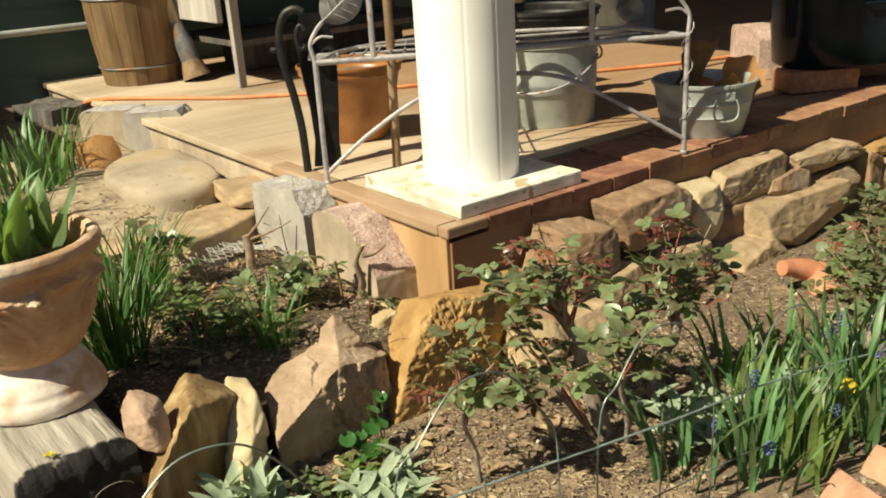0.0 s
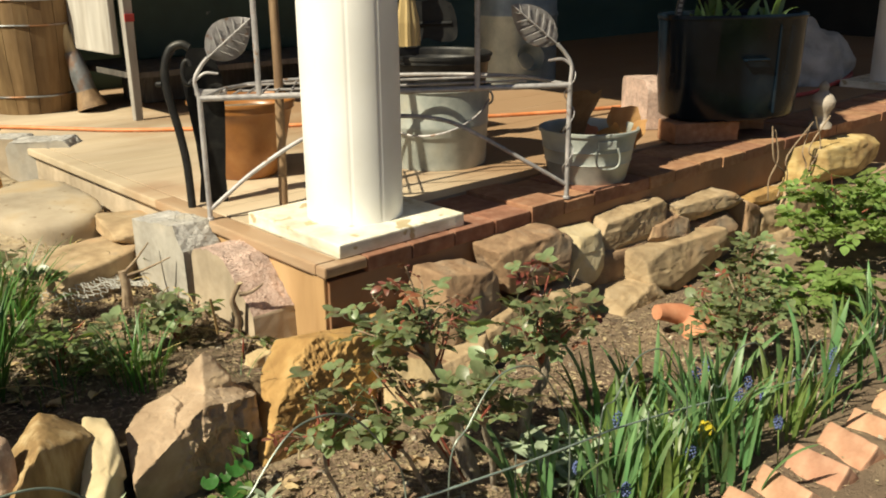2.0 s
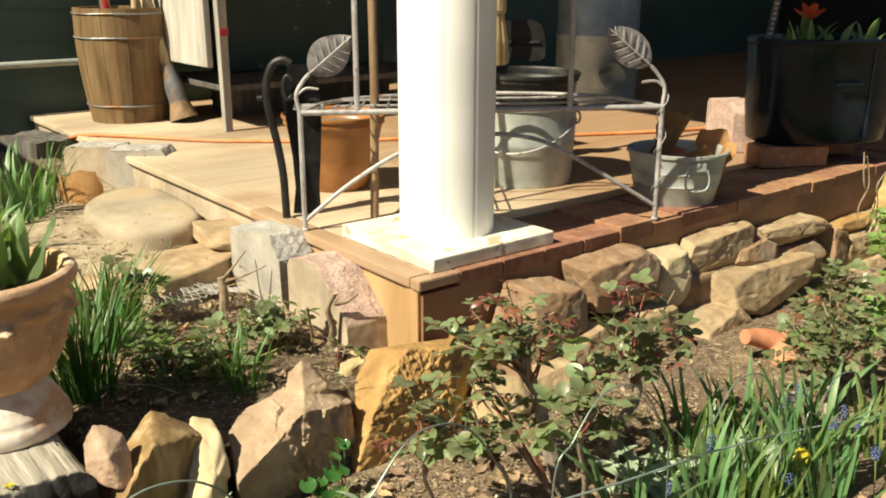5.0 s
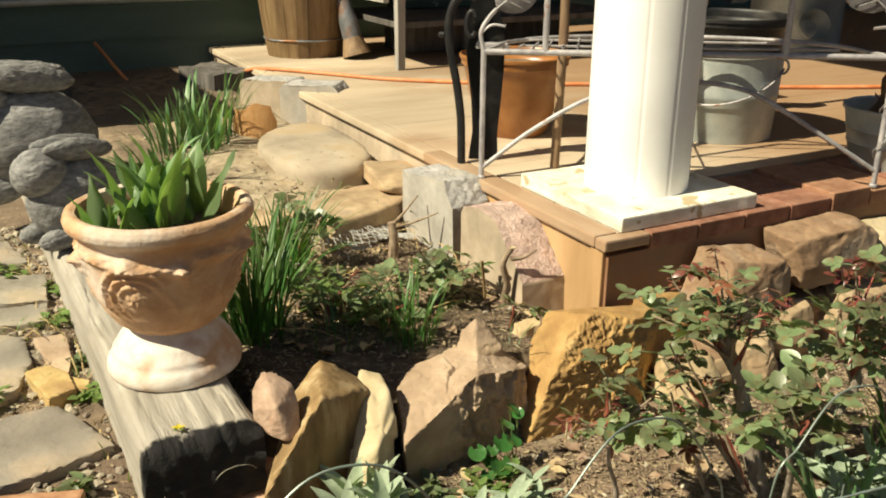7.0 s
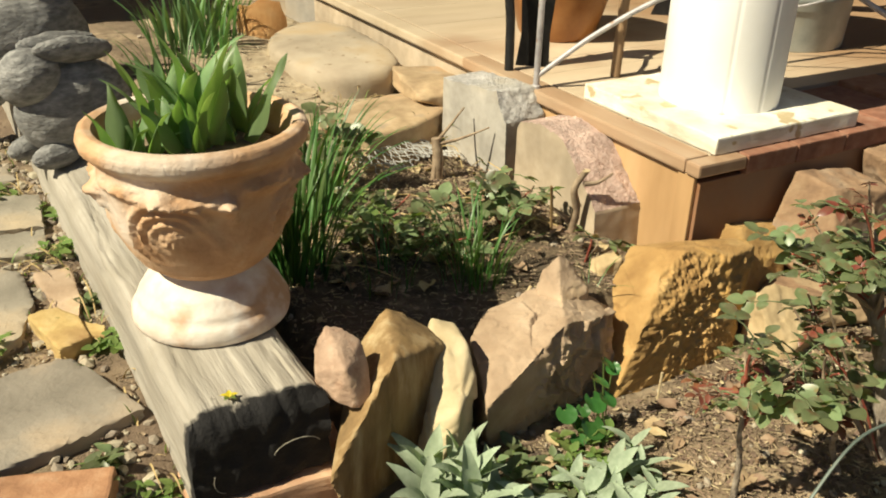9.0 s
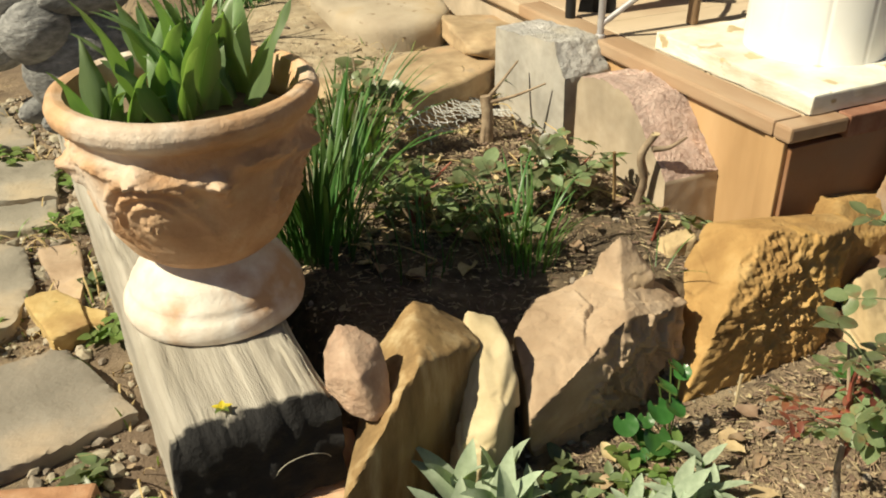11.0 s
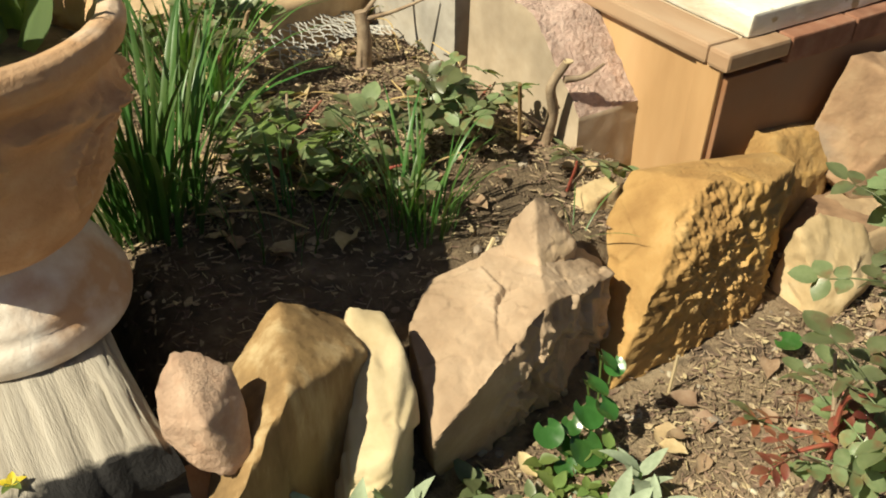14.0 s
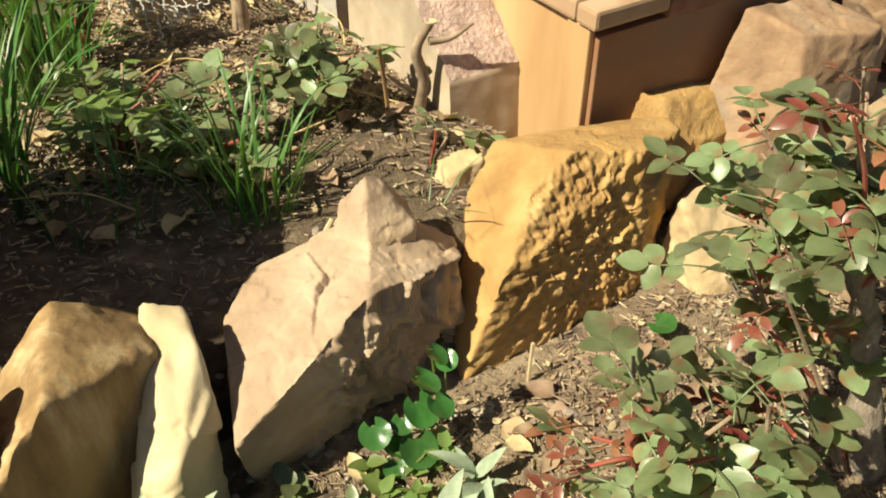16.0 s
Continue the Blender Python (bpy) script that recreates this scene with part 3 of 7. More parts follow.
def urn():
    t = thing("urn", (-0.714, 0.060, 0.2255), "terracotta garden urn with moulded swags, standing on a weathered timber", "urn")
    foot = [(0.084, 0.0), (0.088, 0.003), (0.0895, 0.010), (0.0885, 0.018), (0.085, 0.024), (0.0815, 0.027), (0.0815, 0.031), (0.079, 0.037), (0.074, 0.042), (0.0725, 0.047), (0.068, 0.053), (0.058, 0.060), (0.053, 0.068)]
    part("foot", lathe(foot, 56), M["limed"], t, "lime-whitened moulded foot", True)
    body = [(0.048, 0.064), (0.060, 0.070), (0.074, 0.082), (0.085, 0.10), (0.093, 0.12), (0.098, 0.145), (0.101, 0.165), (0.103, 0.180), (0.104, 0.195), (0.107, 0.203), (0.113, 0.207), (0.118, 0.213), (0.120, 0.221), (0.117, 0.229), (0.111, 0.232), (0.103, 0.230), (0.098, 0.215), (0.094, 0.19)]

    def ridge(x, w):
        return math.exp(-(x / w) ** 2)

    def relief(a, z):
        """Moulded garlands: a draped band between knots, nested loops under it and a leafy boss in the fold."""
        h = 0.0
        for k in range(4):
            s = ((a - radians(90 * k + 55) + math.pi) % (2 * math.pi) - math.pi) * 0.102
            if abs(s) > 0.1:
                continue
            n = noise.noise(Vector((s * 160, z * 160, k * 3)))
            u = (s + 0.008) / 0.070
            if -1.15 < u < 1.15:      # draped band
                zc = 0.180 - 0.006 * u + 0.002 * n
                h += 0.0072 * ridge(z - zc, 0.0078) * (1 + 0.18 * n) * min(1, (1.15 - abs(u)) * 5)
            d = math.hypot(s - 0.002, (z - 0.134) * 1.05)
            up = 1 / (1 + math.exp(-(0.6 * (0.002 - s) + (z - 0.130)) * 220))
            h += up * (0.0062 * ridge(d - 0.047, 0.0042) + 0.0062 * ridge(d - 0.034, 0.0040) + 0.0050 * ridge(d - 0.022, 0.0036)) * (1 + 0.3 * n)
            h += 0.0075 * ridge(d, 0.013) * (0.75 + 0.7 * noise.noise(Vector((s * 190, z * 190, 4))))
            h += 0.008 * ridge(math.hypot(s, z - 0.184), 0.009) * (1 + 0.3 * n)
            h += 0.0120 * ridge(math.hypot(s - 0.064, z - 0.170), 0.010) * (1 + 0.5 * n) + 0.006 * ridge(math.hypot(s - 0.068, z - 0.155), 0.006)
            t2 = (0.165 - z) / 0.06
            if 0 < t2 < 1:            # tail of the drape
                h += 0.004 * ridge(s - 0.030 - 0.03 * t2, 0.006) * math.sin(math.pi * t2)
        return h
    fine = []
    for (r0, z0), (r1, z1) in zip(body, body[1:]):
        n = 12 if 0.08 < z1 < 0.2 else 3
        fine += [(r0 + (r1 - r0) * i / n, z0 + (z1 - z0) * i / n) for i in range(n)]
    fine.append(body[-1])

    def wob(a, z):
        w = 0.006 * noise.noise(Vector((math.cos(a) * 2, math.sin(a) * 2, z * 14))) + 0.004 * noise.noise(Vector((math.cos(a) * 9, math.sin(a) * 9, z * 80))) + 0.003 * noise.noise(Vector((math.cos(a) * 34, math.sin(a) * 34, z * 330)))
        h = relief(a, z) if 0.078 < z < 0.199 else 0.0
        chip = 0.0
        if z > 0.2:
            da = (a - radians(35) + math.pi) % (2 * math.pi) - math.pi
            chip = -0.05 * math.exp(-(da / 0.16) ** 4) * (0.7 + 0.6 * noise.noise(Vector((a * 9, z * 90, 0))))
        return w + chip + h / 0.1 * (1 + 0.35 * noise.noise(Vector((math.cos(a) * 26, math.sin(a) * 26, z * 260))))
    part("bowl", lathe(fine, 200, True, None, wob), M["terra"], t, "", True)
    part("potting_soil", lathe([(0.095, 0.192), (0.08, 0.200), (0.05, 0.205), (0.01, 0.207)], 32), M["soil"], t, "", True)
    return t


M["limed"] = material("limed_terracotta", [(0.60, 0.50, 0.40), (0.73, 0.67, 0.59), (0.78, 0.74, 0.69)], 18, 0.85, 0.6, 120, dist=0.002, stain=(13, (0.50, 0.31, 0.18), 0.46, 0.62))
urn()


# ---------------------------------------------------------------- stones
_ball = {}


def ball(level):
    """Directions and triangles of an even ball, made once for each fineness."""
    if level not in _ball:
        bm = bmesh.new()
        bmesh.ops.create_icosphere(bm, subdivisions=level, radius=1.0)
        _ball[level] = (np.array([v.co[:] for v in bm.verts]), [tuple(v.index for v in f.verts) for f in bm.faces])
        bm.free()
    return _ball[level]


def hull_planes(points):
    """Outward planes (normal, distance from the middle) of the smallest convex block round some corners."""
    mid = sum((Vector(p) for p in points), Vector()) / len(points)
    bm = bmesh.new()
    for p in points:
        bm.verts.new(Vector(p) - mid)
    bmesh.ops.convex_hull(bm, input=bm.verts)
    bm.normal_update()
    out = {}
    for f in bm.faces:
        n = f.normal.copy()
        d = n.dot(f.verts[0].co)
        if d < 0:
            n, d = -n, -d
        out[tuple(round(c, 2) for c in n)] = (n, d)
    bm.free()
    return mid, list(out.values())


def cleft(name, mid, planes, mat, label, group, level=5, soft=0.0, detail=None, seed=0, stretch=None, category="stone", parent=None):
    """A stone struck off along planes: every direction from its middle ends at the first plane that it meets.
    soft rounds the arrises; detail(point, normal, offset) gives the relief in metres along the face."""
    rnd = random.Random(seed)
    off = Vector((rnd.uniform(-40, 40), rnd.uniform(-40, 40), rnd.uniform(-40, 40)))
    dirs, tris = ball(level)
    k = np.array(stretch or (1, 1, 1))
    dirs = dirs * k
    N = np.array([n[:] for n, d in planes])
    D = np.array([d for n, d in planes])
    along = dirs @ N.T
    reach = np.where(along > 1e-6, D / np.maximum(along, 1e-6), 1e9)
    first = reach.argmin(axis=1)
    r = reach.min(axis=1)
    if soft:
        w = np.exp(-(reach / r[:, None] - 1) / soft)
        r = r * (1 - 0.42 * soft * np.log(w.sum(axis=1)))
        blend = (w / w.sum(axis=1)[:, None]) @ N
    else:
        blend = N[first]
    pts = dirs * r[:, None]
    verts = []
    for p, n in zip(pts, blend):
        p, n = Vector(p), Vector(n).normalized()
        verts.append((p + n * detail(p, n, off))[:])
    verts, ends = np.array(verts), np.array(tris)
    pairs = np.concatenate([ends[:, [0, 1]], ends[:, [1, 2]], ends[:, [2, 0]]])
    for _ in range(1 if level > 5 else 0):
        total, count = np.zeros_like(verts), np.zeros(len(verts))
        np.add.at(total, pairs[:, 0], verts[pairs[:, 1]])
        np.add.at(count, pairs[:, 0], 1)
        verts = 0.5 * verts + 0.5 * total / count[:, None]
    me = bpy.data.meshes.new(name)
    me.from_pydata(verts.tolist(), [], tris)
    me.materials.append(mat)
    me.polygons.foreach_set("use_smooth", [True] * len(me.polygons))
    me.set_sharp_from_angle(angle=radians(50))
    ob = new(name, me)
    ob.location = mid
    if parent:
        ob.parent = parent
        ob.location = mid - parent.location
        return ob
    return tagged(ob, label, category, group)


def crags(p, o, f):
    """Broken relief: waves, lumps and grains about f lumps to the metre."""
    q = p * f + o
    return noise.noise(q) + 0.55 * noise.noise(q * 2.3) + 0.30 * noise.noise(q * 5.1) + 0.16 * noise.noise(q * 11)


def worn(amount, f=22):
    def detail(p, n, o):
        return amount * crags(p, o, f)
    return detail


def lumps(p, o, f):
    """Rounded relief of two sizes."""
    q = p * f + o
    return noise.noise(q) + 0.5 * noise.noise(q * 2.3)


def shards(p, o, f):
    """Broken relief: tilted flat chips, about f to the metre, that meet in sharp edges."""
    d, sites = noise.voronoi(p * f + o)
    a = sites[0]
    tilt = Vector((math.sin(a.x * 12.9 + a.y * 7.1), math.sin(a.y * 15.7 + a.z * 5.3), math.sin(a.z * 9.7 + a.x * 3.9)))
    return tilt.dot(p * f + o - a)


def ledged(p, n, o):
    """Buff block: a smooth cleft top with a few thin sheets, a face that breaks into chips at one side."""
    top, face = smooth(0.35, 0.75, n.z), smooth(0.30, 0.75, -n.y)
    d = 0.0010 * lumps(p, o, 20) + 0.0008 * shards(p, o, 90)
    flat = Vector((p.x * 0.7 + p.z * 0.5, p.y, p.z * 0.35))
    d += top * (0.0046 * shards(flat, o, 15) + 0.0012 * shards(p, o, 60))
    broken = face * smooth(-0.075, -0.01, p.x + 0.02 * noise.noise(p * 20 + o))
    d += broken * (0.0095 * shards(p, o, 24) + 0.0055 * shards(p, -o, 50) + 0.0030 * shards(p, o, 110)) + face * 0.0022 * shards(p, o, 30)
    return d


def pitted(p, n, o):
    """Ochre block: a smooth cleft top and side, and a front crumbled all over."""
    face = smooth(0.45, 0.62, -n.y + 0.10 * noise.noise(p * 40 + o))
    d = (1 - face) * (0.0034 * shards(p, o, 13) + 0.0006 * shards(p, o, 60)) + 0.0004 * lumps(p, o, 120)
    if face > 0:
        d += face * (0.0032 * shards(p, o, 20) + 0.0030 * shards(p, -o, 58) + 0.0028 * shards(p, o, 105) + 0.0018 * shards(p, -o, 190))
    return d


def streaked(p, n, o):
    top = smooth(0.4, 0.8, n.z)
    return 0.0018 * shards(Vector((p.x, p.y, p.z * 0.4)), o, 30) + 0.0004 * lumps(p, o, 110) + top * 0.0022 * shards(p, o, 60)


def chipped(amount, f=22):
    def detail(p, n, o):
        return amount * (shards(p, o, f) + 0.5 * shards(p, -o, f * 2.4) + 0.35 * noise.noise(p * f * 2 + o) + 0.12 * noise.noise(p * f * 6 + o))
    return detail


def struck(label, corners, mat, seed, detail, soft=0.02, level=6, name="border_stone", group="border stones", stretch=None, parent=None):
    mid, planes = hull_planes(corners)
    return cleft(name, mid, planes, M[mat], label, group, level, soft, detail=detail, seed=seed, stretch=stretch, parent=parent)


def flag(outline, seed, label, mat="flag", top=0.152, thick=0.045, name="flagstone", category="paving stone", group="path flagstones", soft=0.006):
    """A paving stone: an outline (x, y) with thickness, its edges broken and its face worn."""
    mid, planes = hull_planes([(x, y, z) for x, y in outline for z in (top - thick, top)])
    return cleft(name, mid, planes, M[mat], label, group, 5, soft, detail=worn(0.0026, 14), seed=seed, stretch=(1, 1, 0.5), category=category)


# the border in front of the raised bed, from the timber to the porch corner
struck("tall split ochre sandstone leaning in the border",
       [(-0.549, -0.058, 0.247), (-0.554, -0.108, 0.238), (-0.496, -0.106, 0.208), (-0.494, -0.055, 0.206), (-0.592, -0.070, 0.212), (-0.580, -0.142, 0.232), (-0.611, -0.160, 0.208),
        (-0.678, -0.188, 0.138), (-0.662, -0.182, 0.100), (-0.600, -0.155, 0.045), (-0.520, -0.122, 0.045), (-0.602, -0.070, 0.09), (-0.500, -0.050, 0.05), (-0.650, -0.135, 0.115)],
       "streaked", 31, streaked, 0.012)
struck("thin pale yellow sandstone slab leaning beside it",
       [(-0.494, -0.062, 0.222), (-0.464, -0.074, 0.213), (-0.470, -0.112, 0.208), (-0.504, -0.112, 0.198), (-0.474, -0.138, 0.176), (-0.512, -0.168, 0.160), (-0.544, -0.156, 0.140),
        (-0.568, -0.182, 0.045), (-0.522, -0.186, 0.045), (-0.482, -0.150, 0.045), (-0.468, -0.070, 0.05), (-0.535, -0.075, 0.05)],
       "paleyellow", 32, chipped(0.0022, 20), 0.014, 6)
buff_block = struck("large buff sandstone block with a broken ledged face",
       [(-0.296, -0.050, 0.218), (-0.345, -0.046, 0.205), (-0.214, -0.044, 0.160), (-0.244, -0.106, 0.178), (-0.345, -0.132, 0.204), (-0.398, -0.034, 0.190), (-0.438, -0.066, 0.177), (-0.440, -0.120, 0.173),
        (-0.474, -0.166, 0.150), (-0.464, -0.152, 0.095), (-0.440, -0.136, 0.045), (-0.322, -0.122, 0.100), (-0.300, -0.116, 0.045), (-0.228, -0.094, 0.045), (-0.232, -0.030, 0.05), (-0.440, -0.080, 0.05)],
       "palebuff", 33, ledged, 0.009, 7)
struck("", [(-0.300, -0.050, 0.252), (-0.288, -0.046, 0.247), (-0.322, -0.050, 0.238), (-0.336, -0.060, 0.208), (-0.322, -0.092, 0.206), (-0.270, -0.078, 0.206), (-0.262, -0.048, 0.212), (-0.284, -0.040, 0.236), (-0.330, -0.040, 0.185), (-0.262, -0.040, 0.180), (-0.275, -0.085, 0.180)],
       "palebuff", 39, chipped(0.0022, 26), 0.008, 5, "upper_ledge", parent=buff_block)
struck("large ochre sandstone block with a rough pitted face",
       [(-0.150, -0.016, 0.216), (0.032, -0.050, 0.204), (0.030, -0.080, 0.204), (-0.040, -0.102, 0.216), (-0.118, -0.088, 0.234), (-0.166, -0.096, 0.212), (-0.222, -0.134, 0.162), (-0.200, -0.036, 0.168),
        (-0.266, -0.142, 0.072), (-0.262, -0.140, 0.045), (-0.142, -0.140, 0.045), (-0.056, -0.136, 0.060), (0.000, -0.100, 0.045), (-0.235, -0.03, 0.05), (0.015, -0.040, 0.05)],
       "ochre", 34, pitted, 0.010, 7)
struck("smooth pinkish cobble wedged between timber and slab",
       [(-0.640, -0.098, 0.270), (-0.624, -0.102, 0.266), (-0.658, -0.110, 0.252), (-0.606, -0.114, 0.252), (-0.661, -0.124, 0.232), (-0.638, -0.148, 0.242), (-0.604, -0.130, 0.230), (-0.610, -0.150, 0.200), (-0.628, -0.154, 0.192), (-0.646, -0.144, 0.200), (-0.606, -0.114, 0.196), (-0.658, -0.114, 0.204), (-0.632, -0.094, 0.206)],
       "pinkstone", 15, worn(0.0012, 34), 0.035, 5, "cobble")
struck("pale cream rounded sandstone below the porch corner",
       [(0.000, -0.118, 0.158), (0.040, -0.112, 0.160), (0.100, -0.136, 0.140), (-0.008, -0.150, 0.130), (0.100, -0.170, 0.090), (0.030, -0.186, 0.096), (-0.010, -0.172, 0.072), (0.012, -0.180, 0.055), (0.098, -0.160, 0.06), (0.105, -0.105, 0.06), (-0.004, -0.105, 0.06)],
       "cream", 16, chipped(0.0018, 26), 0.06, 5)
struck("small ochre sandstone block against the porch corner",
       [(0.030, -0.016, 0.214), (0.048, -0.036, 0.210), (0.145, -0.040, 0.194), (0.140, -0.016, 0.200), (0.012, -0.026, 0.176), (0.006, -0.036, 0.10), (0.044, -0.062, 0.165), (0.124, -0.062, 0.160), (0.12, -0.07, 0.09), (0.03, -0.07, 0.09), (0.13, -0.016, 0.09), (0.01, -0.016, 0.09)],
       "ochre", 35, chipped(0.0018, 30), 0.02, 5)
struck("small pale sandstone chip behind the ochre block",
       [(-0.188, 0.018, 0.190), (-0.146, 0.014, 0.196), (-0.150, -0.006, 0.192), (-0.192, -0.006, 0.186), (-0.198, 0.012, 0.165), (-0.138, 0.018, 0.165), (-0.145, -0.01, 0.165), (-0.195, -0.01, 0.165)],
       "cream", 37, worn(0.0022, 40), 0.02, 4)

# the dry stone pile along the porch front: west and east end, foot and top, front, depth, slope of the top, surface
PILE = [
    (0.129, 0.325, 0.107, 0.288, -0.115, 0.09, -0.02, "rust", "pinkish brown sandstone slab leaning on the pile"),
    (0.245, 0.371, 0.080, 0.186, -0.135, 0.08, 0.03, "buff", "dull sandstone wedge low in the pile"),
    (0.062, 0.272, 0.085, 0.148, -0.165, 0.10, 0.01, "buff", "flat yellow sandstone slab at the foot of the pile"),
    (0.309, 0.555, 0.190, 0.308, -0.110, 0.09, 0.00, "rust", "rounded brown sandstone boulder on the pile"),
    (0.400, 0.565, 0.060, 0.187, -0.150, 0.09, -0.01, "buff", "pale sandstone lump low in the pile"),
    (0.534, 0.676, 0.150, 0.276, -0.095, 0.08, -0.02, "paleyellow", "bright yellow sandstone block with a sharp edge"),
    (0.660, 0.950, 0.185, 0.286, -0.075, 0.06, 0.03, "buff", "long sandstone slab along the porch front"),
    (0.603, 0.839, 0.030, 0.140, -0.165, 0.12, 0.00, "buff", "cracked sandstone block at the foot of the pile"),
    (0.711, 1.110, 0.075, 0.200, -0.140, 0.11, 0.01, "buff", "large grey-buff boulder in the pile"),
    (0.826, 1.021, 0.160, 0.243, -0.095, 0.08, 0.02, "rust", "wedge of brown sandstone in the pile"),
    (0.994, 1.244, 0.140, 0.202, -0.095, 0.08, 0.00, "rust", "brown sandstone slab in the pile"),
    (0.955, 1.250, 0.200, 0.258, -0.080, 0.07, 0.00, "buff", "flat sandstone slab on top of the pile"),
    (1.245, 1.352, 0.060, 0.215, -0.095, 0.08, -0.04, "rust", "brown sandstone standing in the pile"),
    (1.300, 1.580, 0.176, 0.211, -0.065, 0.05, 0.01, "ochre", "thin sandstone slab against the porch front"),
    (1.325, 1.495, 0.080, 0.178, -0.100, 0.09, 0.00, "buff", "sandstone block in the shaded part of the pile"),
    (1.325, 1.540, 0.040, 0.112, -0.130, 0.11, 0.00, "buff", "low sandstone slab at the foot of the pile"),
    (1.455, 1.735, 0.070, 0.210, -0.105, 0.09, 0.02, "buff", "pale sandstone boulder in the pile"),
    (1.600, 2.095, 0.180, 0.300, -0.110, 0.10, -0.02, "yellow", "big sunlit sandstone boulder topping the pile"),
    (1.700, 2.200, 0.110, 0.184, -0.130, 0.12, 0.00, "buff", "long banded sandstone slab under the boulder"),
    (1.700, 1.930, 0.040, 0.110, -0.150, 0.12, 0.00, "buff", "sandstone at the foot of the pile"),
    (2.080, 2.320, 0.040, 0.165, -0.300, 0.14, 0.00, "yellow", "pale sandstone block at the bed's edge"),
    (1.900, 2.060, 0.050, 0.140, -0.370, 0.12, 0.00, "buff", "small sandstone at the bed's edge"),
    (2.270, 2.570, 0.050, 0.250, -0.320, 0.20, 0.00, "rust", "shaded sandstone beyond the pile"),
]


def pile_stone(x0, x1, z0, z1, y, depth, slope, mat, label, seed):
    """An irregular fieldstone: planes touching a boxy egg, so that no two faces meet square."""
    rnd = random.Random(seed)
    w, h = (x1 - x0) / 2, (z1 - z0) / 2
    mid = Vector(((x0 + x1) / 2, y + depth / 2, (z0 + z1) / 2 - 0.013))
    planes = []
    lean = rnd.uniform(-0.12, 0.22)
    for n in [Vector((0, -1, 0.25 + lean)), Vector((0, 1, 0)), Vector((-slope * 6 + rnd.uniform(-0.15, 0.15), -0.1, 1)), Vector((rnd.uniform(-0.1, 0.1), 0, -1)), Vector((1, rnd.uniform(-0.5, 0.1), rnd.uniform(-0.2, 0.4))), Vector((-1, rnd.uniform(-0.5, 0.1), rnd.uniform(-0.2, 0.4)))]:
        planes.append((n, 1.0))
    for _ in range(9):
        n = Vector((rnd.uniform(-1, 1), rnd.uniform(-1.2, 0.3), rnd.uniform(-1, 1)))
        if n.length > 0.3:
            planes.append((n, 1.05 + rnd.uniform(0.0, 0.22)))
    out = []
    for n, k in planes:
        n = n.normalized()
        e = Vector((n.x * w, n.y * depth / 2, n.z * h))
        out.append((Vector((n.x / w, n.y * 2 / depth, n.z / h)).normalized(), 0))
        u = out[-1][0]
        out[-1] = (u, k * Vector((u.x * w, u.y * depth / 2, u.z * h)).length * 0.87)
    return cleft("wall_stone", mid, out, M[mat], label, "stones of the dry pile", 6 if x0 < 0.9 else 5, 0.012, detail=chipped(0.0019, 22), seed=seed, stretch=(w, depth / 2, h))


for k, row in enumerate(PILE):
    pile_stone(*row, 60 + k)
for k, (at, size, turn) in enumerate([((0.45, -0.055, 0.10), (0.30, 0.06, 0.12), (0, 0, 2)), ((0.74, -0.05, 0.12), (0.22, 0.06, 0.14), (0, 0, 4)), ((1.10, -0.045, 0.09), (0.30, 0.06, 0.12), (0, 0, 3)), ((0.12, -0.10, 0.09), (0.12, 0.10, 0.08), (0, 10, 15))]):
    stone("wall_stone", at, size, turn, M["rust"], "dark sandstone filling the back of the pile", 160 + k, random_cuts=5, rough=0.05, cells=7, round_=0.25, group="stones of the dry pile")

# stones behind the bed
flag([(-0.315, 1.000), (-0.285, 1.100), (-0.200, 1.200), (-0.100, 1.240), (-0.055, 1.150), (-0.055, 0.900), (-0.080, 0.780), (-0.140, 0.715), (-0.250, 0.725), (-0.318, 0.830)], 41, "broad flat buff boulder with small pits beside the porch", "boulder", 0.285, 0.120, "boulder", "stone", "boulders", 0.24)
flag([(-0.330, 0.600), (-0.250, 0.670), (-0.165, 0.690), (-0.065, 0.690), (-0.100, 0.560), (-0.215, 0.490), (-0.325, 0.470)], 42, "flat weathered sandstone at the back of the bed", "buff", 0.247, 0.09, "flat_stone", "stone", "boulders", 0.16)
stone("flat_stone", (-0.085, 0.66, 0.255), (0.13, 0.20, 0.035), (0, 4, -8), M["buff"], "thin yellowish slab lying by the porch edge", 43, random_cuts=6, rough=0.04, cells=10, round_=0.3)
stone("flat_stone", (-0.345, 0.90, 0.20), (0.17, 0.22, 0.07), (0, 0, 20), M["buff"], "low rounded sandstone in the bed", 44, random_cuts=6, rough=0.03, cells=10, round_=0.4)
stone("flat_stone", (-0.36, 0.70, 0.185), (0.16, 0.14, 0.06), (0, 0, 5), M["buff"], "small flat stone in the bed", 45, random_cuts=6, rough=0.03, cells=9, round_=0.4)


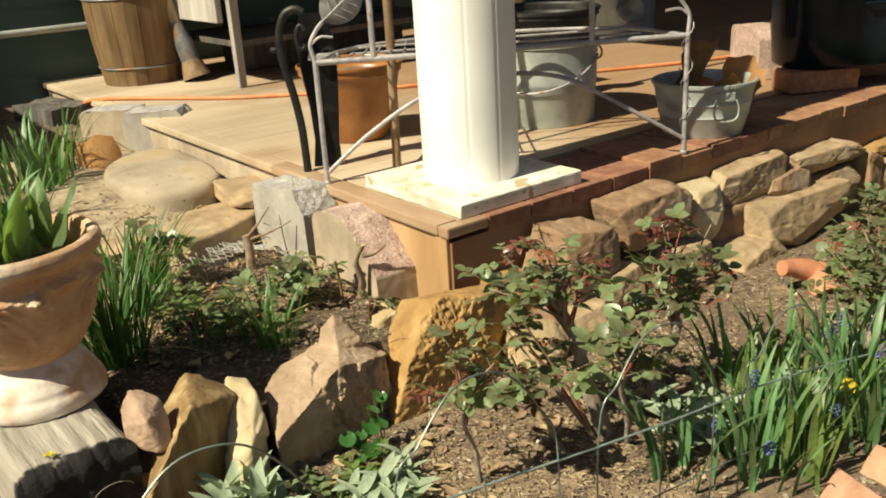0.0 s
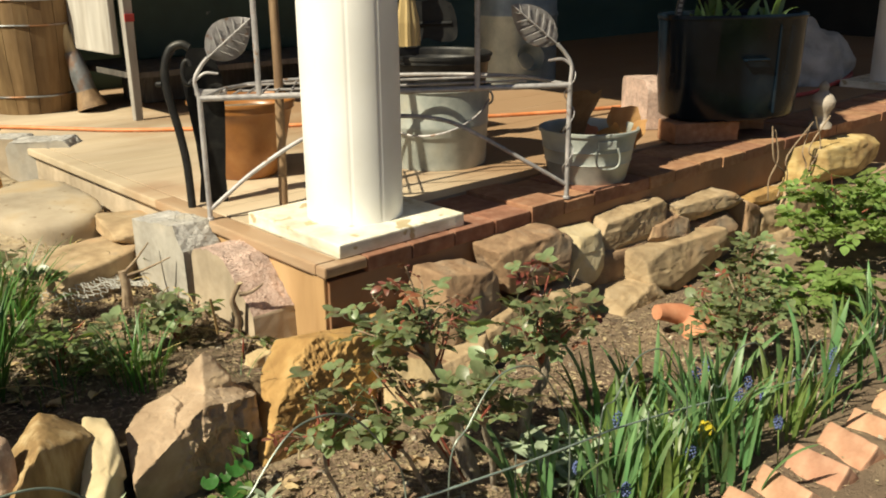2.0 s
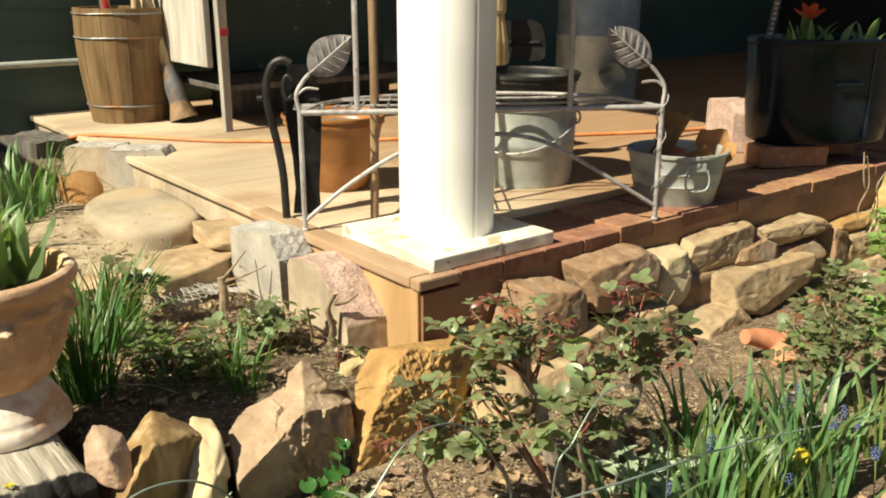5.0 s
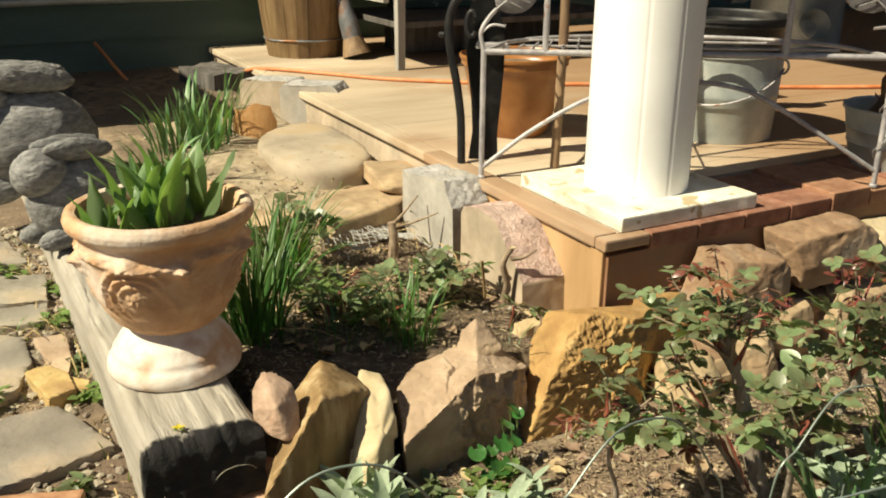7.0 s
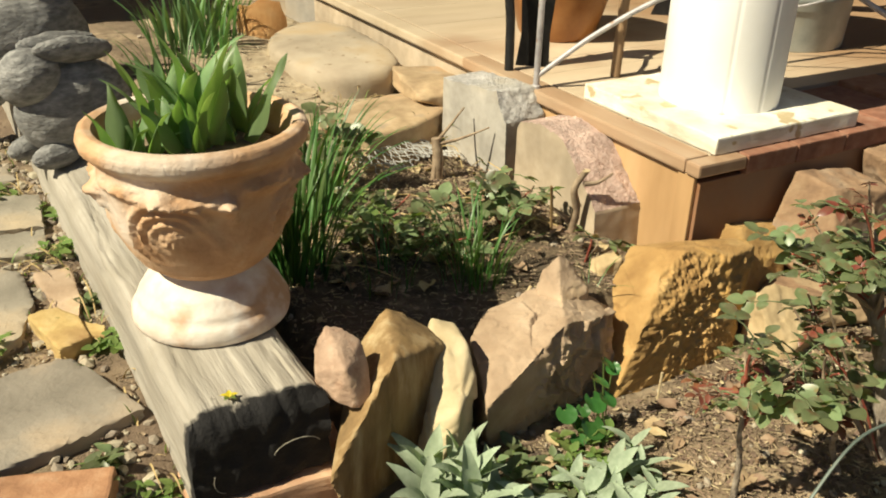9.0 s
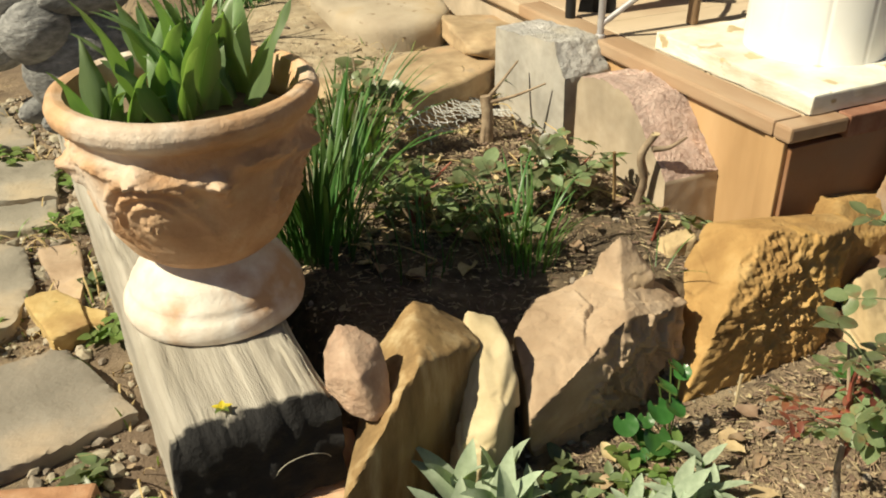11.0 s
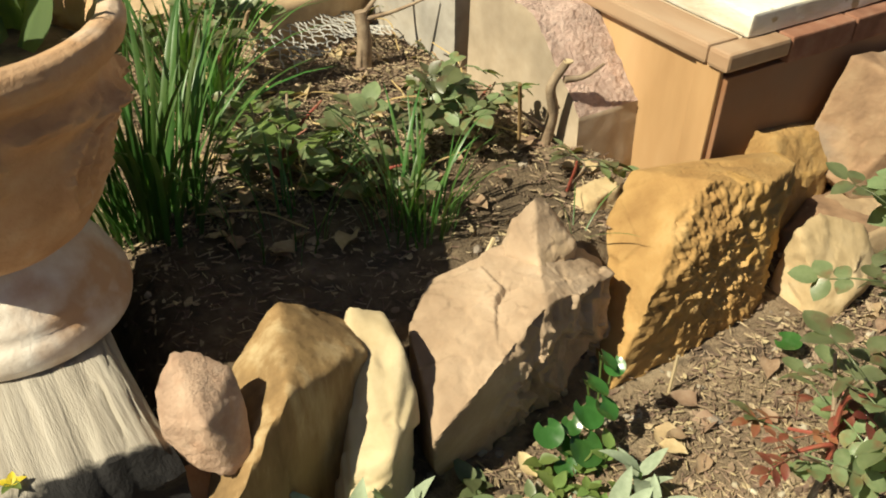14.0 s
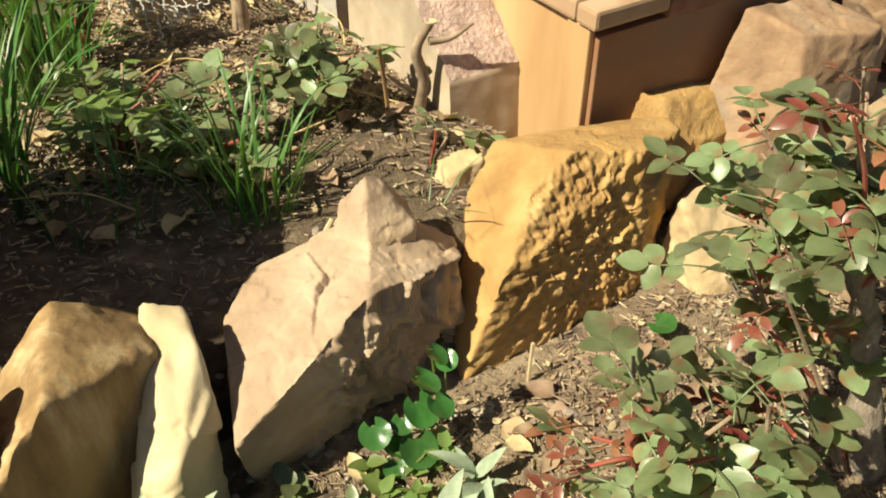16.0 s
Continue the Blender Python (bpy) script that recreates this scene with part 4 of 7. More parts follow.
# ---------------------------------------------------------------- concrete blocks
def wall_block(at, turn, profile, rough_sides, thick, mats, label, seed=1, rough=0.004):
    """A retaining wall block: an outline (y, z) drawn out along x, its cast faces smooth and the named sides split rough."""
    bm = bmesh.new()
    o = Vector((seed * 3.1, 0, 0))
    cuts = 18
    loop, kinds = [], []
    for i, (a, b) in enumerate(zip(profile, profile[1:] + profile[:1])):
        for k in range(cuts):
            u = k / cuts
            loop.append((a[0] * (1 - u) + b[0] * u, a[1] * (1 - u) + b[1] * u))
            kinds.append(i in rough_sides)
    layers = 20
    rings = []
    for j in range(layers + 1):
        ring = []
        for i, (y, z) in enumerate(loop):
            p = Vector((thick * j / layers, y, z))
            if kinds[i] and kinds[i - 1]:
                out = Vector((0.3 * noise.noise(p * 50 + o), p.y - 0.0, p.z - 0.1)).normalized()
                p += out * rough * (noise.noise(p * 38 + o) + 0.9 * noise.noise(p * 95 + o) + 0.6 * noise.noise(p * 210 + o))
            else:
                p += Vector((0, noise.noise(p * 60 + o), noise.noise(p * 60 - o))) * 0.0008
            ring.append(bm.verts.new(p))
        rings.append(ring)
    for r0, r1 in zip(rings, rings[1:]):
        for i in range(len(loop)):
            k = (i + 1) % len(loop)
            bm.faces.new((r0[i], r0[k], r1[k], r1[i])).material_index = 0 if kinds[i] else 1
    for ring in (rings[0], rings[-1][::-1]):
        bm.faces.new(ring).material_index = 1
    bmesh.ops.recalc_face_normals(bm, faces=bm.faces)
    ob = link("retaining_wall_block", bm, list(mats), True)
    ob.matrix_world = pose(*at, 0, 0, turn)
    return tagged(ob, label, "concrete block", "concrete wall blocks")


PINK = [(-0.118, 0.0), (0.105, 0.0), (0.105, 0.178), (0.096, 0.192), (0.050, 0.203), (-0.018, 0.198), (-0.110, 0.112)]
GREY = [(-0.098, 0.0), (0.092, 0.0), (0.092, 0.216), (-0.058, 0.226), (-0.090, 0.180)]
SLAB = [(-0.095, 0.0), (0.095, 0.0), (0.095, 0.125), (0.085, 0.14), (-0.07, 0.145), (-0.095, 0.115)]
wall_block((-0.124, 0.205, 0.105), 0.0, PINK, (3, 4, 5), 0.088, (M["pinkblock"], M["dustface"]), "pink concrete wall block with a split face, standing on edge", seed=1)
wall_block((-0.134, 0.432, 0.100), 5.7, GREY, (2, 3), 0.086, (M["greyblock"], M["greyface"]), "grey concrete wall block with a split face, standing on edge", seed=2, rough=0.0035)
wall_block((-0.10, 1.56, 0.19), 40, SLAB, (3, 4), 0.10, (M["greyblock"], M["dustface"]), "tan concrete wall block at the back of the bed", seed=3)
wall_block((-0.02, 1.40, 0.195), 48, SLAB, (3, 4), 0.10, (M["greyblock"], M["greyface"]), "grey concrete wall block by the porch edge", seed=4)
wall_block((1.44, 0.42, DECK + 0.002), -30, SLAB, (3, 4), 0.10, (M["pinkblock"], M["pinkblock"]), "dusty pink concrete wall block standing on the porch", seed=5)


# ---------------------------------------------------------------- path
flag([(-1.06, 0.10), (-0.93, 0.150), (-0.868, 0.156), (-0.812, 0.012), (-0.88, -0.010), (-1.06, -0.045)], 81, "grey flagstone with straight broken edges in the garden path")
flag([(-1.05, 0.47), (-0.931, 0.452), (-0.892, 0.412), (-0.886, 0.318), (-0.914, 0.226), (-1.05, 0.14)], 82, "grey flagstone set in the garden path")
flag([(-0.878, 0.402), (-0.826, 0.402), (-0.830, 0.300), (-0.840, 0.252), (-0.862, 0.268)], 83, "small pale flagstone in the garden path", "palebuff", 0.150, 0.03)
flag([(-0.98, 0.735), (-0.905, 0.722), (-0.828, 0.693), (-0.838, 0.560), (-0.98, 0.580)], 84, "worn grey flagstone in the garden path")
flag([(-1.10, 0.572), (-0.842, 0.548), (-0.846, 0.462), (-0.94, 0.482), (-1.10, 0.50)], 85, "worn grey flagstone in the garden path")
flag([(-1.30, 0.40), (-1.10, 0.36), (-1.09, 0.12), (-1.34, 0.08)], 86, "grey flagstone set in the garden path")
flag([(-1.12, 1.05), (-0.90, 1.02), (-0.85, 0.78), (-1.10, 0.80)], 87, "grey flagstone set in the garden path")
flag([(-0.900, 0.270), (-0.866, 0.272), (-0.842, 0.238), (-0.838, 0.180), (-0.878, 0.166)], 91, "yellow sandstone chip on the path", "yellow", 0.158, 0.03, "path_stone", "stone", "path chips")
flag([(-0.846, 0.238), (-0.816, 0.208), (-0.822, 0.182), (-0.842, 0.190)], 92, "small yellow sandstone chip on the path", "yellow", 0.152, 0.025, "path_stone", "stone", "path chips")


def loose_brick(at, turn, label, mat="brick", size=(0.10, 0.20, 0.057), seed=1):
    bm = box([-s / 2 for s in size], [s / 2 for s in size], 0.004)
    bmesh.ops.subdivide_edges(bm, edges=[e for e in bm.edges if e.calc_length() > 0.04], cuts=6, use_grid_fill=True)
    for v in bm.verts:
        p = v.co * 40 + Vector((seed * 7, 0, 0))
        v.co += Vector((noise.noise(p), noise.noise(p + Vector((9, 0, 0))), noise.noise(p + Vector((0, 9, 0))))) * 0.0022
    ob = link("brick", bm, M[mat], False)
    ob.matrix_world = pose(*at, *turn)
    return tagged(ob, label, "brick", "loose bricks")


loose_brick((-0.972, -0.085, 0.122), (0, 0, 70), "old red brick lying beside the path", seed=1)
loose_brick((-0.715, -0.105, 0.092), (0, 0, 86), "old orange brick under the end of the timber", "edgebrick", size=(0.095, 0.18, 0.057), seed=2)
for k in range(13):
    x = -0.010 + 0.092 * k
    loose_brick((x, -0.735 - 0.050 * (x - 0.25), 0.054), (0, 42 + 5 * ((k * 7) % 3 - 1), -8 - 6 * (k % 2)), "orange brick set slantwise as a bed edging", "edgebrick", size=(0.088, 0.090, 0.062), seed=10 + k)

# ---------------------------------------------------------------- porch things
M["iron"] = material("grey_painted_iron", [(0.28, 0.265, 0.27), (0.40, 0.38, 0.385), (0.50, 0.475, 0.47)], 60, 0.55, 0.4, 150, metal=0.3, dist=0.0006, spots=(45, (0.24, 0.13, 0.07), 0.62, 0.72))
M["black_iron"] = material("black_cast_iron", [(0.012, 0.012, 0.013), (0.02, 0.02, 0.021), (0.034, 0.032, 0.03)], 40, 0.5, 0.5, 140, metal=0.4, dist=0.0008, stain=(10, (0.085, 0.08, 0.07), 0.55, 0.75))
M["galv"] = material("galvanised_steel", [(0.32, 0.35, 0.33), (0.40, 0.43, 0.405), (0.48, 0.50, 0.47)], 26, 0.5, 0.2, 90, metal=0.25, dist=0.0006, stain=(8, (0.40, 0.39, 0.33), 0.5, 0.7))
M["galv_dark"] = material("old_galvanised_steel", [(0.24, 0.30, 0.32), (0.33, 0.39, 0.41), (0.41, 0.47, 0.49)], 18, 0.5, 0.2, 70, metal=0.5, dist=0.0006)
M["enamel"] = material("black_enamel", [(0.003, 0.006, 0.011), (0.005, 0.010, 0.017), (0.009, 0.016, 0.025)], 10, 0.22, 0.25, 40, dist=0.0015, stain=(7, (0.028, 0.034, 0.038), 0.56, 0.75))
M["enamel"].node_tree.nodes["Principled BSDF"].inputs["Specular IOR Level"].default_value = 0.22
M["glaze"] = material("brown_glazed_clay", [(0.21, 0.080, 0.022), (0.31, 0.13, 0.036), (0.37, 0.18, 0.06)], 14, 0.35, 0.2, 60, dist=0.001)
M["keg"] = material("keg_oak", [(0.10, 0.055, 0.020), (0.18, 0.11, 0.045), (0.26, 0.17, 0.08)], 30, 0.75, 0.5, 70, stretch=(1, 1, 0.12), dist=0.0012, vary=0.15)
M["oldwhite"] = material("weathered_white_board", [(0.30, 0.27, 0.23), (0.46, 0.43, 0.39), (0.54, 0.52, 0.48)], 22, 0.85, 0.5, 80, stretch=(1, 1, 0.15), dist=0.001)
M["handle"] = material("worn_ash_handle", [(0.34, 0.25, 0.14), (0.46, 0.36, 0.21), (0.52, 0.42, 0.27)], 40, 0.6, 0.3, 90, stretch=(1, 1, 0.1), dist=0.0006)
M["tool"] = material("worn_tool_steel", [(0.16, 0.17, 0.18), (0.26, 0.27, 0.28), (0.34, 0.35, 0.36)], 20, 0.5, 0.3, 80, metal=0.6, dist=0.0006, spots=(14, (0.24, 0.12, 0.06), 0.5, 0.66))
M["green_metal"] = material("scratched_green_paint", [(0.018, 0.042, 0.028), (0.028, 0.058, 0.04), (0.04, 0.075, 0.052)], 8, 0.45, 0.2, 50, dist=0.0006, spots=(22, (0.25, 0.25, 0.2), 0.70, 0.74))
M["cord"] = material("orange_cord", [(0.55, 0.17, 0.05), (0.66, 0.24, 0.09), (0.68, 0.30, 0.15)], 30, 0.55, 0.1, 90)
M["redhose"] = material("red_hose", [(0.35, 0.03, 0.03), (0.45, 0.05, 0.045), (0.5, 0.08, 0.07)], 30, 0.45, 0.1, 90)
M["straw"] = material("broom_straw", [(0.36, 0.25, 0.10), (0.50, 0.37, 0.17), (0.58, 0.45, 0.24)], 50, 0.8, 0.4, 120, stretch=(1, 1, 0.1), dist=0.001)
M["bright_clay"] = material("orange_clay", [(0.56, 0.30, 0.11), (0.66, 0.38, 0.155), (0.72, 0.46, 0.22)], 30, 0.8, 0.3, 150, dist=0.001)
M["rust_pole"] = material("stained_brown_pole", [(0.12, 0.07, 0.04), (0.22, 0.14, 0.075), (0.34, 0.23, 0.13)], 50, 0.7, 0.4, 90, stretch=(1, 1, 0.12), dist=0.001)
M["carved"] = material("dark_carved_concrete", [(0.10, 0.10, 0.098), (0.22, 0.217, 0.21), (0.35, 0.345, 0.33)], 55, 0.85, 1.0, 75, dist=0.005, stretch=(1, 1, 2.2))
M["pale_fluff"] = material("pale_fluff", [(0.36, 0.35, 0.33), (0.46, 0.45, 0.43), (0.52, 0.51, 0.49)], 20, 0.95, 0.8, 90, dist=0.004)
M["banded"] = material("banded_clay", [(0.30, 0.24, 0.19), (0.44, 0.38, 0.32), (0.55, 0.49, 0.42)], 55, 0.75, 0.3, 90, stretch=(0.2, 0.2, 1), dist=0.001)
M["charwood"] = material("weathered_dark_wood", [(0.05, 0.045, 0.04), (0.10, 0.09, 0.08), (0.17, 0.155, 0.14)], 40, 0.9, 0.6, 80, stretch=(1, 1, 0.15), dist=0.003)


def plant_stand():
    """A wrought iron stand with a barred shelf, uprights and leaf ornaments at its ends."""
    t = thing("plant_stand", (0, 0, 0), "grey wrought-iron plant stand with leaf ornaments", "plant stand")
    L, R = Vector((-0.037, 0.386, 0)), Vector((0.608, -0.010, 0))
    d = (R - L).normalized()
    n = Vector((-d.y, d.x, 0))                       # towards the house
    Z = Vector((0, 0, 1))
    shelf, depth = 0.566, 0.27
    W = (R - L).length

    def P(s, b, z):
        return L + d * s + n * b + Z * z
    for s, b in ((0.0, 0.0), (W, 0.0), (W * 0.45, depth)):
        part("leg", tube([P(s, b, DECK), P(s, b, shelf + 0.004)], 0.0055, 8), M["iron"], t, "", True)
        if b == 0:
            part("foot", lathe([(0.008, 0), (0.008, 0.004), (0.006, 0.006)], 12, True, Matrix.Translation(P(s, b, DECK))), M["iron"], t)
    edge = [P(0, 0, shelf)] + [P(0.02 + (W - 0.04) * (0.5 - 0.5 * math.cos(math.pi * i / 24)), depth * math.sin(math.pi * i / 24) ** 0.7, shelf) for i in range(1, 24)] + [P(W, 0, shelf)]
    part("back_rim", tube(edge, 0.0045, 8), M["iron"], t, "", True)
    part("front_rail", tube([P(0, 0, shelf), P(W, 0, shelf)], 0.006, 8), M["iron"], t, "", True)
    for i in range(1, 10):
        s = W * i / 26
        b = depth * max(0.05, math.sin(math.pi * min(1, max(0, i / 26)))) ** 0.7
        part("bar", tube([P(s, 0, shelf + 0.002), P(s + 0.02, b * 0.97, shelf + 0.002)], 0.0022, 6), M["iron"], t)
    for k in (0.33, 0.66):
        part("cross_bar", tube([P(0.05 + 0.06 * k, depth * k, shelf), P(W - 0.05 - 0.06 * k, depth * k, shelf)], 0.0025, 6), M["iron"], t)
    for s in (0.115, W - 0.20):
        part("upright", tube([P(s, 0.0, shelf), P(s, 0.0, 1.02)], 0.0058, 8), M["iron"], t, "", True)
    part("top_rail", tube([P(0.115, 0, 1.02), P(W - 0.2, 0, 1.02)], 0.0055, 8), M["iron"], t, "", True)
    a1 = curve_points([P(0.0, 0, DECK + 0.02), P(0.10, 0, DECK + 0.10), P(0.22, 0, DECK + 0.168), P(0.36, 0, DECK + 0.195), P(W / 2 + 0.1, 0, DECK + 0.185), P(W - 0.20, 0, DECK + 0.150), P(W - 0.09, 0, DECK + 0.085), P(W, 0, DECK + 0.03)], 8)
    part("arched_brace", tube(a1, 0.0048, 8), M["iron"], t, "", True)
    # leaf ornaments: a stalk from the shelf's end carries a sheet-metal leaf
    for side, root, stalk, tip, width in ((0, P(0, 0, shelf), [P(0, 0, shelf), P(-0.006, 0, shelf + 0.035), P(0.008, 0, shelf + 0.062), P(0.022, 0, shelf + 0.078)], P(0.108, 0, shelf + 0.150), 0.038),
                                          (1, P(W, 0, shelf), [P(W, 0, shelf), P(W + 0.002, 0, shelf + 0.04), P(W - 0.012, 0, shelf + 0.065), P(W - 0.03, 0, shelf + 0.085)], P(W - 0.128, 0, shelf + 0.165), 0.036)):
        part("stalk", tube(curve_points(stalk, 6), 0.0042, 8), M["iron"], t, "", True)
        base = stalk[-1]
        ax = tip - base
        wid = ax.cross(n).normalized()
        bm = bmesh.new()
        rows = []
        for i in range(15):
            u = i / 14
            h = width * (math.sin(math.pi * u ** 0.85) ** 0.8) + 0.0003
            rows.append([bm.verts.new(base + ax * u + wid * h * w + n * (0.006 * abs(w) + 0.004 * math.sin(u * 3))) for w in (-1, -0.5, 0, 0.5, 1)])
        for p, q in zip(rows, rows[1:]):
            for i in range(4):
                bm.faces.new((p[i], p[i + 1], q[i + 1], q[i]))
        bmesh.ops.solidify(bm, geom=bm.faces[:], thickness=0.0014)
        leaf = part("leaf_ornament", bm, M["iron"], t, "sheet-iron leaf with veins", True)
        part("midrib", tube([base - n * 0.001, base + ax * 0.5 - n * 0.003, tip - n * 0.001], 0.0017, 6), M["iron"], leaf)
        for i in range(3, 12, 2):
            for w in (-1, 1):
                u = i / 14
                h = width * (math.sin(math.pi * min(1, u + 0.1) ** 0.85) ** 0.8)
                part("vein", tube([base + ax * u - n * 0.002, base + ax * min(1, u + 0.12) + wid * h * 0.8 * w + n * 0.003], 0.0011, 5), M["iron"], leaf)
        part("tendril", tube(curve_points([stalk[1], stalk[1] + d * (0.02 if side == 0 else -0.02) + Z * 0.014, stalk[1] + d * (0.045 if side == 0 else -0.05) + Z * 0.012], 6), 0.003, 6), M["iron"], t, "", True)
    # rusty wire wound round the right leg
    coil = [P(W + 0.011 * math.cos(a * 0.9), 0.011 * math.sin(a * 0.9), DECK + 0.03 + a * 0.0115) for a in np.linspace(0, 22, 60)]
    part("wire", tube(coil, 0.0011, 5), M["iron"], t)


plant_stand()


def bench_end():
    t = thing("bench_end", (-0.012, 0.50, DECK), "black cast-iron bench end with a curved rim", "bench end")
    d = Vector((0.80, -0.60, 0))
    out = [(-0.005, 0.0), (-0.006, 0.05), (-0.008, 0.10), (-0.016, 0.16), (-0.026, 0.21), (-0.034, 0.26), (-0.032, 0.30), (-0.018, 0.332), (0.004, 0.342), (0.020, 0.334)]
    part("rim", tube(curve_points([d * a + Vector((0, 0, z)) for a, z in out], 5), 0.0085, 10), M["black_iron"], t, "", True)
    bm = bmesh.new()
    web = [(0.034, 0.33, 0.06), (0.030, 0.27, 0.105), (0.036, 0.20, 0.095), (0.040, 0.13, 0.078), (0.040, 0.06, 0.066), (0.036, 0.0, 0.078)]
    rows = []
    for a, z, w in web:
        rows.append([bm.verts.new(d * (a + s * w * 0.5) + Vector((0, 0, z)) + Vector((0.35, 0.75, 0)) * 0.045) for s in (-0.6, 0, 1)])
    for p, q in zip(rows, rows[1:]):
        for i in range(2):
            bm.faces.new((p[i], p[i + 1], q[i + 1], q[i]))
    bmesh.ops.solidify(bm, geom=bm.faces[:], thickness=0.018)
    part("web", bm, M["black_iron"], t, "", False)
    part("scroll", tube([d * (0.012 + 0.010 * math.cos(a)) + Vector((0, 0, 0.285 + 0.024 * math.sin(a))) for a in np.linspace(0.6, 5.6, 20)], 0.005, 8), M["black_iron"], t, "", True)
    part("knob", lathe([(0.0, 0), (0.006, 0.003), (0.006, 0.012), (0.002, 0.016)], 10, True, Matrix.Translation(d * -0.04 + Vector((0, 0, 0.262))) @ pose(0, 0, 0, 0, -90, -37)), M["black_iron"], t)
    part("lug", box((-0.004, -0.010, 0.0), (0.06, 0.010, 0.012), 0.002, Matrix.Translation((0.03, 0.0, 0.235)) @ pose(0, 0, 0, 0, 0, -37)), M["iron"], t)


bench_end()


def iron_stand():
    """Two cast-iron garden seat ends leaning together behind the pail: waisted plates with a pierced leaf and rolled feet."""
    t = thing("iron_seat_end", pose(0.66, 0.70, DECK, 0, 0, -40), "black cast-iron garden seat ends standing behind the pail", "seat end")

    def plate(outline, y, name):
        bm = bmesh.new()
        pts = curve_points([(x, 0, z) for x, z in outline], 5)
        face = bm.faces.new([bm.verts.new((p.x, y, p.z)) for p in pts])
        ext = bmesh.ops.extrude_face_region(bm, geom=[face])["geom"]
        bmesh.ops.translate(bm, verts=[v for v in ext if isinstance(v, bmesh.types.BMVert)], vec=(0, 0.014, 0))
        bmesh.ops.recalc_face_normals(bm, faces=bm.faces)
        return part(name, bm, M["black_iron"], t)
    plate([(-0.12, 0.0), (-0.085, 0.10), (-0.075, 0.20), (-0.11, 0.32), (-0.13, 0.40), (-0.06, 0.43), (0.0, 0.40), (-0.02, 0.32), (-0.045, 0.22), (-0.03, 0.12), (0.0, 0.0)], 0.0, "waisted_plate")
    plate([(0.055, 0.0), (0.045, 0.14), (0.055, 0.28), (0.075, 0.37), (0.13, 0.395), (0.20, 0.385), (0.215, 0.30), (0.175, 0.285), (0.125, 0.295), (0.105, 0.25), (0.12, 0.16), (0.135, 0.0)], 0.02, "curved_plate")
    part("cross_rod", tube([(-0.10, 0.02, 0.33), (0.20, 0.02, 0.335)], 0.006, 8), M["black_iron"], t, "", True)
    part("scroll", tube([(0.10 + 0.030 * math.cos(a), 0.016, 0.12 + 0.045 * math.sin(a)) for a in np.linspace(0.4, 6.0, 24)], 0.006, 8), M["black_iron"], t, "", True)


iron_stand()


def vessel(name, at, prof, mat, label, category, wall=0.004, squash=1.0, turn=0.0, segments=48, extra=()):
    """An open round vessel: outer profile, rolled rim and inner wall."""
    t = thing(name, pose(*at, 0, 0, turn), label, category)
    top = prof[-1]
    ring = [(top[0] + 0.004, top[1] - 0.002), (top[0] + 0.004, top[1] + 0.004), (top[0], top[1] + 0.006), (top[0] - 0.003, top[1] + 0.003)]
    inner = [(r - wall, z) for r, z in prof[::-1] if z > wall] + [(prof[0][0] * 0.9, wall)]
    bm = lathe(prof + ring + inner, segments, True, Matrix.Diagonal((1, squash, 1, 1)))
    part("body", bm, mat, t, "", True)
    return t


# brown glazed pot under the stand, with a lighter collar
p = vessel("flower_pot", (0.235, 0.70, DECK), [(0.075, 0.0), (0.082, 0.01), (0.100, 0.07), (0.114, 0.135), (0.120, 0.160), (0.125, 0.163), (0.126, 0.180)], M["glaze"], "brown glazed clay flower pot on the porch floor", "flower pot")
part("soil", lathe([(0.116, 0.155), (0.01, 0.160)], 24), M["soil"], p)

# tall galvanised pail with hoops and a dark pot set in it
p = vessel("pail", (0.665, 0.475, DECK), [(0.126, 0.0), (0.128, 0.006), (0.132, 0.10), (0.1345, 0.104), (0.133, 0.108), (0.137, 0.195)], M["galv"], "galvanised steel pail holding a dark pot", "pail")
for a in (2.1, 5.2):
    part("ear", tube([Vector((0.139 * math.cos(a), 0.139 * math.sin(a), 0.17)) + Vector((math.cos(a), math.sin(a), 0)) * 0.012 * math.sin(q) + Vector((0, 0, 0.016 * math.cos(q))) for q in np.linspace(0, math.pi, 9)], 0.003, 6), M["galv"], p)
bail = [Vector((0.141 * math.cos(a), 0.141 * math.sin(a), 0.165 - 0.075 * math.sin((a - 2.1) / 3.1 * math.pi))) for a in np.linspace(2.1, 5.2, 30)]
part("bail_handle", tube(bail, 0.0028, 6), M["iron"], p)
p = vessel("nursery_pot", (0.665, 0.475, DECK + 0.006), [(0.095, 0.0), (0.120, 0.17), (0.130, 0.215), (0.134, 0.250), (0.139, 0.253), (0.139, 0.266)], M["black_iron"], "black pot standing inside the pail", "flower pot")
part("soil", lathe([(0.126, 0.225), (0.01, 0.232)], 24), M["soil"], p)

